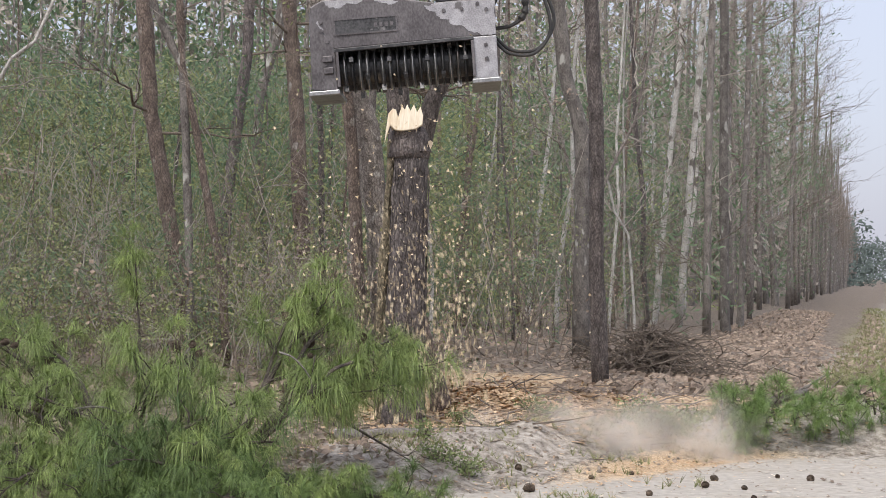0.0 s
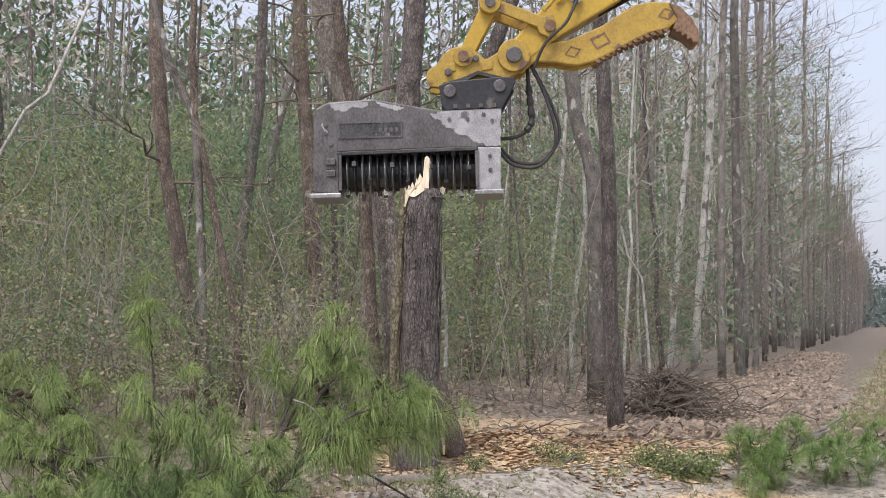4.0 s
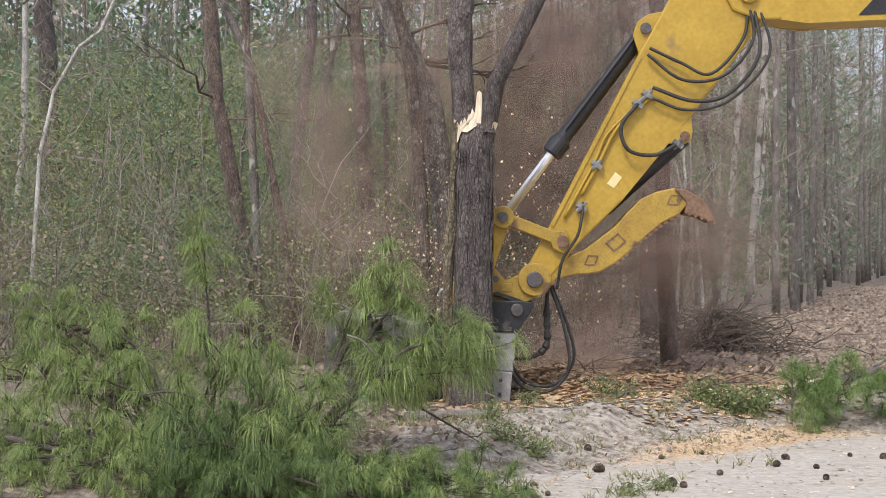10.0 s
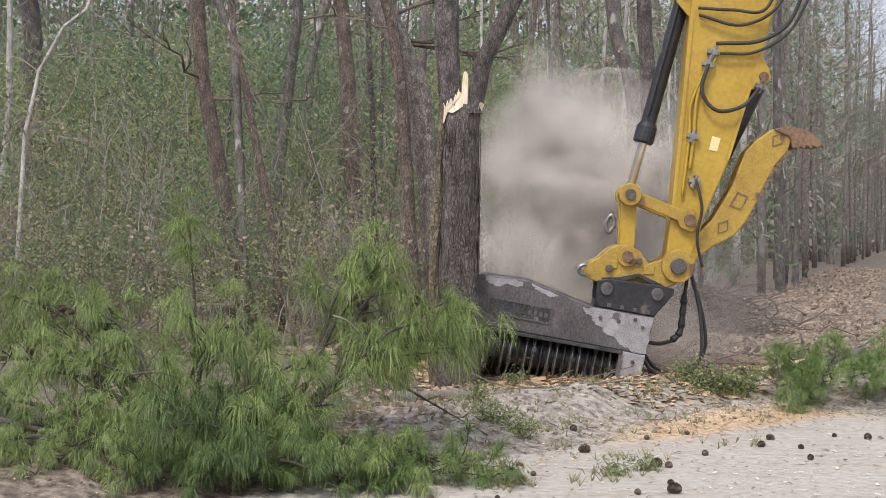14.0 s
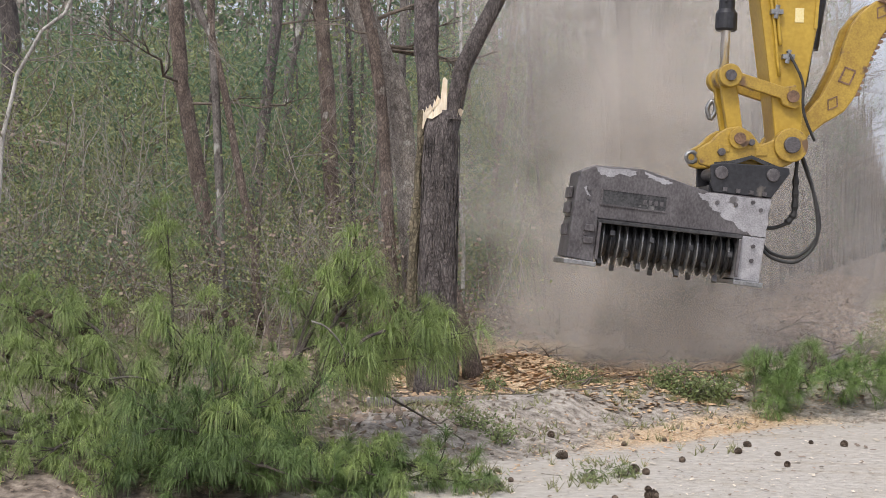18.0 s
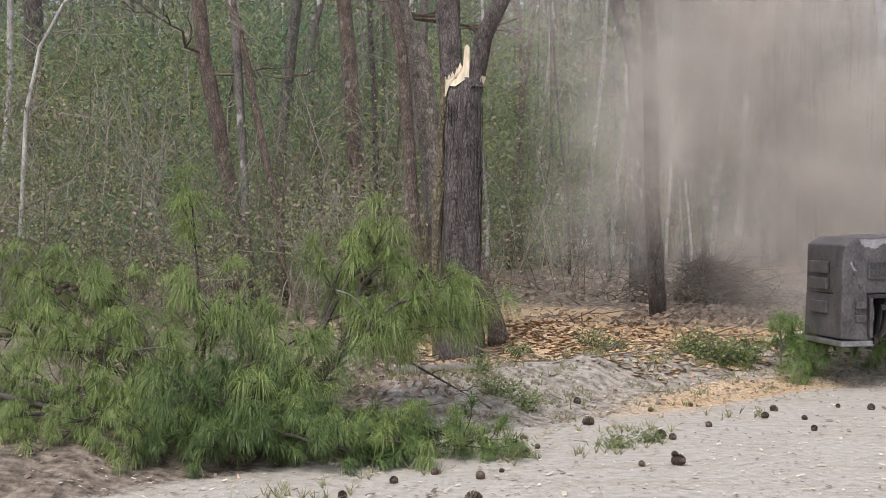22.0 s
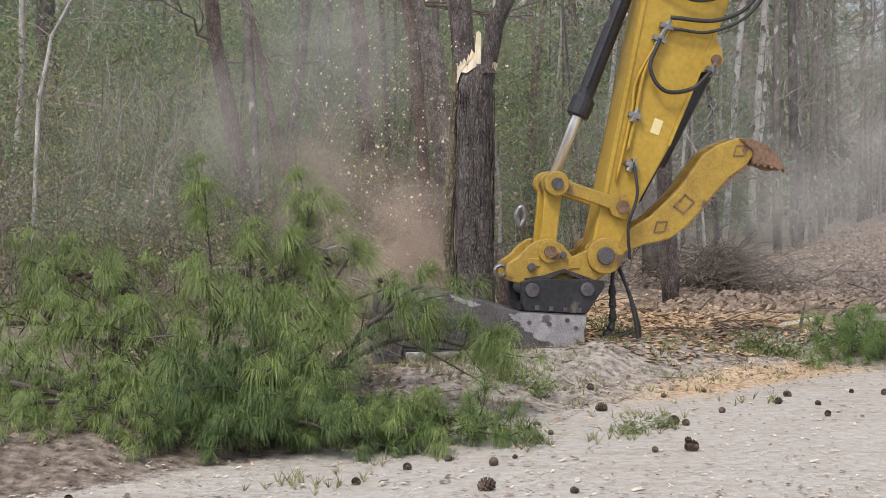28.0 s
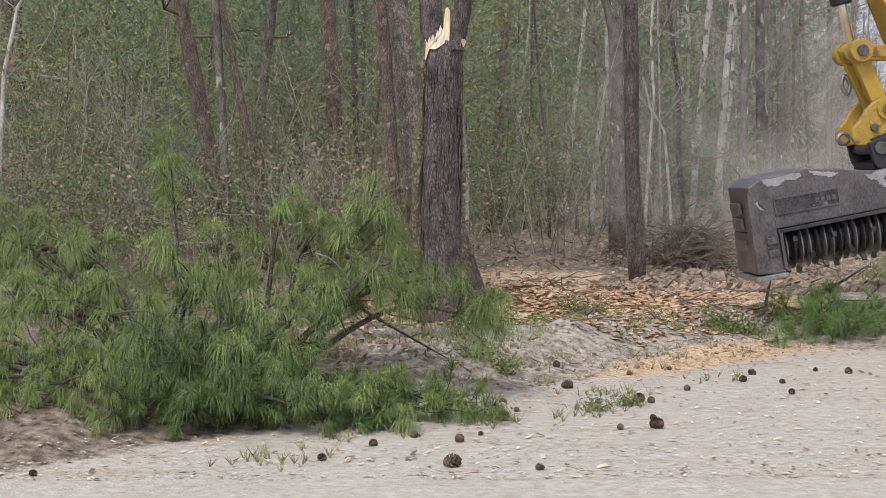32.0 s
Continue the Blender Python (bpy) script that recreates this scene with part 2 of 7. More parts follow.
def into_wood(x, y):
    """Metres from the pale road's edge into the verge; negative on the road."""
    wob = 0.12 * noise.noise((x * 0.9, y * 0.9, 3.0))
    d1 = -(x + 0.95) * 0.72 + (y - 9.3) * 0.694 + wob
    bend = -(x + 1.0) * 0.35 - (y - 9.25) * -0.93 + wob
    if x > 2.4:
        d1 = max(d1, y - 13.4 + wob - 3.0 * (1 - smooth01((x - 2.4) / 0.8)))
    return min(max(d1, min(bend, 6.0)) if x < -0.9 else d1, 1.0 - across(x, y))


def ground_z(x, y):
    d = into_wood(x, y)
    z = 0.17 * smooth01(d / 1.1) + 0.07 * math.exp(-((d - 1.3) / 0.5) ** 2) + 0.06 * math.exp(-((d - 1.25) / 0.38) ** 2) * math.exp(-((x - 1.2) / 0.9) ** 2) * (0.7 + 0.8 * noise.noise((x * 2.6, y * 2.6, 7)))
    z += 0.16 * smooth01((d - 3.5) / 4.0)
    if across(x, y) > -3.0 and y > 17:
        z -= 0.28 * math.exp(-((across(x, y) + 0.6) / 0.8) ** 2) * smooth01((y - 17) / 8)
    if y < 60:
        z += 0.05 * smooth01(d / 0.6) * noise.noise((x * 1.3, y * 1.3, 0)) + 0.035 * smooth01(d / 0.4) * noise.noise((x * 3.6, y * 3.6, 1))
        z += 0.012 * noise.noise((x * 2.0, y * 2.0, 2))
    hill = max(0.0, 0.35 * math.exp(-(((x + 2.6) / 0.9) ** 2 + ((y - 8.9) / 0.7) ** 2)))
    z += 0.22 * math.exp(-(((x - 0.95) / 0.55) ** 2 + ((y - 16.0) / 0.9) ** 2))
    return z + 0.10 * hill


def spread(inner0, inner1, step, outer):
    a = list(np.arange(inner0, inner1, step))
    lo, hi, s = [], [], step
    x = inner0
    while x > -outer:
        s *= 1.35
        x -= s
        lo.append(x)
    x, s = inner1, step
    while x < outer:
        x += s
        hi.append(x)
        s *= 1.35
    return lo[::-1] + a + hi


def build_ground():
    xs, ys = spread(-6.0, 7.0, 0.085, 2500), spread(6.5, 27.0, 0.085, 2500)
    verts = [(x, y, ground_z(x, y)) for y in ys for x in xs]
    nx, ny = len(xs), len(ys)
    faces = [(j * nx + i, j * nx + i + 1, (j + 1) * nx + i + 1, (j + 1) * nx + i) for j in range(ny - 1) for i in range(nx - 1)]
    me = bpy.data.meshes.new("ground")
    me.from_pydata(verts, [], faces)
    road, chips, grass = (me.attributes.new(k, "FLOAT", "POINT") for k in ("sand", "chips", "grass"))
    rv, cv, gv = [], [], []
    for x, y, z in verts:
        d = into_wood(x, y)
        rv.append(max(1 - smooth01((d + 0.1) / 0.5), 0.51 * (1 - smooth01((d - 1.6) / 0.9)) * smooth01((x + 1.2) / 0.8)))
        soil = math.exp(-((((x + 2.6) / 1.25) ** 2 + ((y - 9.0) / 0.9) ** 2)) ** 2)
        rv[-1] *= 1 - 0.6 * soil
        bed = 1.25 * math.exp(-(((x - 1.8) / 2.0) ** 2 + ((y - 16.8) / 3.2) ** 2))
        strip = math.exp(-((d - 0.15) / 0.35) ** 2) * math.exp(-((x - 2.4) / 1.3) ** 2)
        cv.append(min(1.0, 1.5 * bed * smooth01((d - 1.5) / 0.8) + 0.95 * strip))
        v = across(x, y)
        gv.append(smooth01((v + 0.9) / 1.0) * (1 - smooth01((v - 0.6) / 0.8)) * smooth01((y - 16) / 6))
    for att, vals in ((road, rv), (chips, cv), (grass, gv)):
        att.data.foreach_set("value", vals)
    me.polygons.foreach_set("use_smooth", [True] * len(me.polygons))
    m = bpy.data.materials.new("ground")
    m.use_nodes = True
    n, l = m.node_tree.nodes, m.node_tree.links
    b = n["Principled BSDF"]
    b.inputs["Roughness"].default_value = 0.95
    co = n.new("ShaderNodeTexCoord")

    def noise_of(scale, detail=5):
        t = n.new("ShaderNodeTexNoise")
        t.inputs["Scale"].default_value, t.inputs["Detail"].default_value = scale, detail
        l.new(co.outputs["Object"], t.inputs["Vector"])
        return t.outputs[0]

    def ramp_of(value, *stops):
        r = n.new("ShaderNodeValToRGB")
        r.color_ramp.elements.remove(r.color_ramp.elements[1])
        r.color_ramp.elements[0].position, r.color_ramp.elements[0].color = stops[0][0], (*stops[0][1], 1)
        for p, c in stops[1:]:
            r.color_ramp.elements.new(p).color = (*c, 1)
        l.new(value, r.inputs[0])
        return r.outputs[0]

    def mix_of(f, a, bb):
        x = n.new("ShaderNodeMix")
        x.data_type = "RGBA"
        l.new(f, x.inputs["Factor"])
        l.new(a, x.inputs["A"])
        l.new(bb, x.inputs["B"])
        return x.outputs["Result"]

    def att_of(name, grain):
        a = n.new("ShaderNodeAttribute")
        a.attribute_name = name
        s = n.new("ShaderNodeMath")
        s.operation = "MULTIPLY_ADD"
        l.new(grain, s.inputs[0])
        s.inputs[1].default_value = 0.9
        sub = n.new("ShaderNodeMath")
        sub.operation = "SUBTRACT"
        l.new(a.outputs["Fac"], sub.inputs[0])
        sub.inputs[1].default_value = 0.45
        l.new(sub.outputs[0], s.inputs[2])
        e = n.new("ShaderNodeMapRange")
        e.inputs["From Min"].default_value, e.inputs["From Max"].default_value = 0.35, 0.65
        l.new(s.outputs[0], e.inputs["Value"])
        return e.outputs[0]

    mid, fine, grit, lumps = noise_of(2.2), noise_of(14), noise_of(70, 3), noise_of(30, 4)
    litter = ramp_of(fine, (0.3, (0.075, 0.057, 0.042)), (0.5, (0.20, 0.158, 0.12)), (0.72, (0.38, 0.315, 0.25)))
    litter = mix_of(ramp_of(grit, (0.42, (0, 0, 0)), (0.60, (0.6, 0.6, 0.6))), litter, ramp_of(fine, (0.35, (0.05, 0.038, 0.028)), (0.65, (0.26, 0.21, 0.16))))
    sand = ramp_of(fine, (0.28, (0.39, 0.353, 0.30)), (0.5, (0.48, 0.442, 0.385)), (0.75, (0.58, 0.54, 0.48)))
    sand = mix_of(ramp_of(mid, (0.46, (0, 0, 0)), (0.66, (0.35, 0.35, 0.35))), sand, ramp_of(grit, (0.3, (0.33, 0.285, 0.22)), (0.7, (0.50, 0.445, 0.37))))
    rut_map = n.new("ShaderNodeMapping")
    rut_map.inputs["Rotation"].default_value, rut_map.inputs["Scale"].default_value = (0, 0, radians(-44)), (0.5, 2.2, 1)
    l.new(co.outputs["Object"], rut_map.inputs["Vector"])
    rut = n.new("ShaderNodeTexNoise")
    rut.inputs["Scale"].default_value, rut.inputs["Detail"].default_value = 1.6, 6
    l.new(rut_map.outputs[0], rut.inputs["Vector"])
    sand = mix_of(ramp_of(rut.outputs[0], (0.55, (0, 0, 0)), (0.72, (0.6, 0.6, 0.6))), sand, ramp_of(fine, (0.3, (0.30, 0.245, 0.175)), (0.7, (0.46, 0.395, 0.30))))
    chip = ramp_of(grit, (0.3, (0.36, 0.225, 0.12)), (0.5, (0.58, 0.435, 0.275)), (0.7, (0.78, 0.64, 0.46)))
    green = ramp_of(fine, (0.3, (0.12, 0.115, 0.055)), (0.6, (0.27, 0.235, 0.13)), (0.75, (0.40, 0.335, 0.21)))
    mixed = n.new("ShaderNodeMath")
    mixed.operation = "MULTIPLY_ADD"
    mixed.inputs[1].default_value = 0.6
    l.new(grit, mixed.inputs[0])
    part_of = n.new("ShaderNodeMath")
    part_of.operation = "MULTIPLY"
    part_of.inputs[1].default_value = 0.4
    l.new(fine, part_of.inputs[0])
    l.new(part_of.outputs[0], mixed.inputs[2])
    crumbs = mixed.outputs[0]
    col = mix_of(att_of("grass", fine), litter, green)
    col = mix_of(att_of("sand", crumbs), col, sand)
    col = mix_of(att_of("chips", crumbs), col, chip)
    l.new(col, b.inputs["Base Color"])
    bp = n.new("ShaderNodeBump")
    bp.inputs["Strength"].default_value, bp.inputs["Distance"].default_value = 0.7, 0.02
    l.new(lumps, bp.inputs["Height"])
    bp2 = n.new("ShaderNodeBump")
    bp2.inputs["Strength"].default_value, bp2.inputs["Distance"].default_value = 0.7, 0.01
    l.new(grit, bp2.inputs["Height"])
    l.new(bp.outputs[0], bp2.inputs["Normal"])
    l.new(bp2.outputs[0], b.inputs["Normal"])
    me.materials.append(m)
    tagged(new("ground", me), "sandy road, wood-chip bed and leaf-littered forest floor", "ground", kind="structure")


build_ground()

# ---- trees ----
R = random.Random(7)


def rnd(a, b):
    return R.uniform(a, b)


def bent(p, q, n, wob):
    """Points from p to q with a slight random bend."""
    p, q = Vector(p), Vector(q)
    k = (q - p).length * wob
    out = [p.copy()]
    for i in range(1, n + 1):
        a = i / n
        w = k * math.sin(math.pi * min(a, 0.93))
        out.append(p.lerp(q, a) + Vector((rnd(-w, w), rnd(-w, w), rnd(-w, w) * 0.5)))
    return out


def branch_into(g, p, d, length, r, depth=2, droop=0.0, sides=4):
    """A branching twig; returns its tips."""
    d = Vector(d).normalized()
    q = Vector(p) + d * length + Vector((0, 0, -droop * length))
    pts = bent(p, q, 4, 0.09)
    g.tube(pts, [r * (1 - 0.75 * i / 4) for i in range(5)], sides, caps=False)
    tips = [pts[-1]]
    if depth > 0:
        for k in range(R.randint(2, 4)):
            i = R.randint(1, 4)
            nd = (d + Vector((rnd(-0.9, 0.9), rnd(-0.9, 0.9), rnd(-0.3, 0.7)))).normalized()
            tips += branch_into(g, pts[i], nd, length * rnd(0.35, 0.65), r * 0.55, depth - 1, droop, 3)
    return tips


def leaf_into(g, p, size, flat=0.0, wide=0.38):
    a = Vector((rnd(-1, 1), rnd(-1, 1), rnd(-1, 1) * (1 - flat))).normalized()
    b = a.orthogonal().normalized() * size * wide
    a = a * size
    g.quad(p - a * 0.5, p + b, p + a * 0.5, p - b)


def leaves_into(g, p, n, spread_, size, wide=0.38):
    for _ in range(n):
        q = Vector((R.gauss(0, 1), R.gauss(0, 1), R.gauss(0, 0.8))) * spread_
        leaf_into(g, Vector(p) + q, size * rnd(0.6, 1.3), 0.0, wide)


def tree(name, label, pts, r0, r1, bark, limbs=6, limb_len=1.5, low=0.35, leaf=None, leaf_n=0, top=14.0, twig=TWIG, leaf_size=0.07, twigging=2):
    """A trunk along the given points, continued to its full height, with bare limbs and, where it has them, leaves."""
    pts = [Vector(p) for p in pts]
    base = pts[0].copy()
    base.z = ground_z(base.x, base.y) - 0.1
    if pts[0].z > base.z + 0.3:
        d = (pts[0] - pts[1]) * 0.5
        base.x += d.x
        base.y += d.y
        base.z = ground_z(base.x, base.y) - 0.1
        pts = [base] + pts
    else:
        pts[0] = base
    d = (pts[-1] - pts[-2]).normalized()
    d = (d + Vector((0, 0, 1.2))).normalized()
    while pts[-1].z < top:
        pts.append(pts[-1] + d * 1.6 + Vector((rnd(-0.12, 0.12), rnd(-0.12, 0.12), 0)))
    root = thing(name, label, "tree", Matrix.Translation(base))
    n = len(pts)
    h = top - base.z
    rad = [r0 + (r1 - r0) * max(0, (p.z - base.z) / h) for p in pts]
    rad[0] *= 1.12
    fine, fr = [], []
    for i in range(n - 1):
        for k in range(3):
            a = k / 3
            fine.append(pts[i].lerp(pts[i + 1], a) - base + Vector((rnd(-1, 1), rnd(-1, 1), 0)) * r0 * 0.10)
            fr.append((rad[i] * (1 - a) + rad[i + 1] * a) * rnd(0.94, 1.06))
    fine.append(pts[-1] - base)
    fr.append(rad[-1])
    part("trunk", Geo().tube(fine, fr, 12, rough=0.05, rng=R), bark, root, smooth=True)
    tips = []
    for _ in range(limbs):
        g = Geo()
        i = R.randint(max(1, int(len(fine) * low)), len(fine) - 1)
        a = rnd(0, 2 * math.pi)
        tips += branch_into(g, fine[i], (math.cos(a), math.sin(a), rnd(-0.1, 0.8)), limb_len * rnd(0.5, 1.2), max(0.008, fr[i] * 0.28), twigging)
        part("limb", g, twig, root, smooth=True)
    if leaf and leaf_n:
        g = Geo()
        for p in tips:
            leaves_into(g, p, max(1, leaf_n // max(1, len(tips))), 0.16, leaf_size)
        part("foliage", g, leaf, root)
    return root


# trunks by the verge and behind the broken pine
tree("pine_tree", "slender brown pine trunk rising from the chip bed", [(2.59, 19.4, 0.2), (2.52, 19.4, 1.49), (2.47, 19.4, 3.58), (2.39, 19.4, 4.98)], 0.098, 0.08, BARK, 5, 1.2, 0.4)
tree("crooked_tree", "crooked grey hardwood trunk behind the chip bed", [(3.0, 25, 0.22), (3.01, 25, 2.37), (2.96, 25, 3.8), (2.68, 25, 4.79), (2.56, 25, 5.96)], 0.13, 0.09, BARK_GREY, 8, 1.8, 0.3)
tree("pale_tree", "straight pale-barked tree at the wood's edge", [(6.7, 40, 0.57), (6.95, 40, 3.88), (7.18, 40, 6.47), (7.32, 40, 8.64)], 0.085, 0.06, BARK_WHITE, 9, 1.6, 0.4, twig=TWIG_PALE)
tree("pale_tree", "straight pale-barked tree at the wood's edge", [(7.28, 40, 0.29), (7.51, 40, 3.59), (7.72, 40, 6.48), (7.83, 40, 8.65)], 0.09, 0.06, BARK_WHITE, 9, 1.6, 0.4, twig=TWIG_PALE)
tree("edge_tree", "grey trunk in the row along the verge", [(7.0, 35, 0.22), (6.99, 35, 3.97), (7.04, 35, 7.76)], 0.085, 0.07, BARK_GREY, 8, 1.5, 0.4)
tree("edge_tree", "stout grey-brown trunk in the row along the verge", [(8.04, 38, 0.49), (7.97, 38, 4.18), (7.92, 38, 8.3)], 0.12, 0.09, BARK_GREY, 8, 1.5, 0.4)
tree("edge_tree", "grey trunk in the row along the verge", [(9.31, 42, 0.53), (9.39, 42, 4.47), (9.47, 42, 9.02)], 0.09, 0.07, BARK_GREY, 8, 1.5, 0.4)
tree("reddish_tree", "slightly bowed reddish-brown trunk", [(-1.17, 22, 0.4), (-1.27, 22, 1.98), (-1.35, 22, 3.55), (-1.45, 22, 4.65), (-1.49, 22, 5.12)], 0.115, 0.08, BARK_RED, 7, 1.4, 0.35)
tree("leaning_tree", "leaning hardwood with mottled pale grey bark", [(-0.07, 17.5, 0.89), (-0.18, 17.5, 2.14), (-0.31, 17.5, 3.14), (-0.53, 17.5, 3.7), (-0.84, 17.5, 4.39)], 0.145, 0.10, BARK_MOTTLED, 7, 1.6, 0.3)
tree("thin_leaning_tree", "thin leaning brown trunk beside a larger one", [(-0.3, 17, 0.66), (-0.38, 17, 1.7), (-0.44, 17, 2.79), (-0.57, 17, 3.76), (-0.7, 17, 4.31)], 0.07, 0.05, BARK_RED, 5, 1.0, 0.3)
forked = tree("forked_pine", "dark forked pine standing behind the broken trunk", [(0.09, 16.6, 0.92), (0.07, 16.6, 2.46), (0.02, 16.6, 3.35), (0.01, 16.6, 3.89), (0.04, 16.6, 4.24)], 0.135, 0.10, BARK, 6, 1.3, 0.4)
fb = forked.matrix_basis.translation
part("forked_limb", Geo().tube([Vector(p) - fb for p in ((0.08, 16.6, 2.2), (0.27, 16.6, 2.75), (0.39, 16.6, 3.35), (0.6, 16.6, 3.77), (0.84, 16.6, 4.24), (1.3, 16.7, 5.4), (1.6, 16.8, 7.0))], [0.1, 0.095, 0.09, 0.085, 0.08, 0.07, 0.05], 10, rough=0.06, rng=R), BARK, forked, smooth=True)
tree("scaly_tree", "bowed trunk with scaly reddish-grey bark", [(-2.53, 20, 0.79), (-2.74, 20, 1.79), (-2.92, 20, 2.72), (-3.07, 20, 3.51), (-3.14, 20, 4.37), (-3.19, 20, 4.8)], 0.105, 0.07, BARK_RED, 8, 1.3, 0.3)
tree("lichen_tree", "thin trunk with pale lichen patches", [(-2.39, 19, 0.56), (-2.44, 19, 1.92), (-2.5, 19, 3.28), (-2.55, 19, 3.95), (-2.88, 19, 4.63)], 0.055, 0.035, BARK_GREY, 8, 1.2, 0.3, twig=TWIG_PALE)
tree("thin_tree", "thin dark leaning sapling", [(-2.03, 19, 1.44), (-2.2, 19, 2.26), (-2.39, 19, 3.28), (-2.55, 19, 3.95), (-2.59, 19, 4.63)], 0.05, 0.03, BARK_RED, 7, 1.2, 0.3)
tree("pale_sapling", "pale bare sapling with spreading branches", [(-4.88, 18, 1.06), (-4.78, 18, 2.67), (-4.62, 18, 3.38), (-4.34, 18, 3.89), (-4.08, 18, 4.09)], 0.03, 0.016, BARK_WHITE, 14, 1.4, 0.2, top=5.5, twig=TWIG_PALE)
tree("far_pine", "stout dark pine trunk deep in the wood", [(-7.7, 30, 0.4), (-7.76, 30, 3.42), (-7.82, 30, 5.13), (-7.92, 30, 6.42)], 0.20, 0.15, BARK, 6, 1.6, 0.5)
tree("bent_tree", "thin bent trunk deep in the wood", [(-2.2, 28, 0.4), (-2.29, 28, 2.09), (-2.44, 28, 3.29), (-2.39, 28, 4.59), (-2.09, 28, 5.69), (-2.04, 28, 6.1)], 0.095, 0.06, BARK_GREY, 8, 1.5, 0.3)
tree("bare_sapling", "pale forked sapling among the brush", [(-4.4, 26, 1.96), (-4.47, 26, 2.61), (-4.33, 26, 3.35)], 0.028, 0.016, BARK_MOTTLED, 12, 1.3, 0.2, top=6, twig=TWIG_PALE)
tree("bare_sapling", "pale bare sapling beside the brush pile", [(4.59, 30, 1.14), (4.48, 30, 2.32), (4.21, 30, 2.75)], 0.03, 0.016, BARK_WHITE, 10, 1.3, 0.2, top=5, twig=TWIG_PALE)
tree("bare_sapling", "pale leaning sapling behind a crooked trunk", [(3.5, 28, 0.6), (3.67, 28, 2.97), (3.92, 28, 3.57), (4.27, 28, 4.28)], 0.03, 0.02, BARK_MOTTLED, 10, 1.3, 0.2, top=7, twig=TWIG_PALE)
tree("bare_sapling", "pale sapling leaning to the chip bed", [(3.15, 27, 0.6), (3.05, 27, 3.11), (2.81, 27, 4.08), (2.51, 27, 4.75), (2.26, 27, 5.72)], 0.03, 0.02, BARK_MOTTLED, 8, 1.3, 0.3, top=8, twig=TWIG_PALE)


def in_view(x, y):
    return -0.34 < x / y < 0.36


def edge_row():
    """The even row of trunks that runs along the verge into the distance."""
    u = 44.0
    while u < 150:
        x, y = place(u, -3.4 - abs(R.gauss(0, 0.6)))
        r = rnd(0.065, 0.115)
        lean = rnd(-0.25, 0.25)
        tree("edge_tree", "straight grey trunk in the row along the verge", [(x, y, 0.3), (x + lean * 0.5, y, 5), (x + lean, y, 9)], r, r * 0.6, R.choice([BARK_GREY, BARK_MOTTLED, BARK_MOTTLED, BARK, BARK_GREY]), 12, 1.8, 0.25, top=rnd(12, 17), leaf=LEAF_DARK if R.random() < 0.3 else None, leaf_n=120, leaf_size=0.16)
        u += rnd(2.2, 5.0) * (1 + (u - 44) / 70)
    # beyond that the trunks can no longer be told apart
    far, twigs = Geo(), Geo()
    for _ in range(420):
        u = 140 + 330 * R.random() ** 1.4
        x, y = place(u, -3.2 - abs(R.gauss(0, 2.5)))
        h, r = rnd(10, 16), rnd(0.07, 0.14)
        far.tube([(x, y, 0), (x + rnd(-0.3, 0.3), y, h * 0.5), (x + rnd(-0.5, 0.5), y, h)], [r, r * 0.8, r * 0.3], 5, caps=False)
        for _ in range(5):
            a = rnd(0, 6.28)
            branch_into(twigs, (x, y, h * rnd(0.35, 0.95)), (math.cos(a), math.sin(a), rnd(0.2, 1.2)), rnd(1.0, 2.4), 0.03, 1, 0, 3)
    solid("far_edge_trunks", far, BARK_GREY, "distant grey trunks in the row along the road", "woods", "stuff", smooth=True)
    solid("far_edge_twigs", twigs, TWIG, "distant bare crowns in the row along the road", "woods", "stuff")


edge_row()


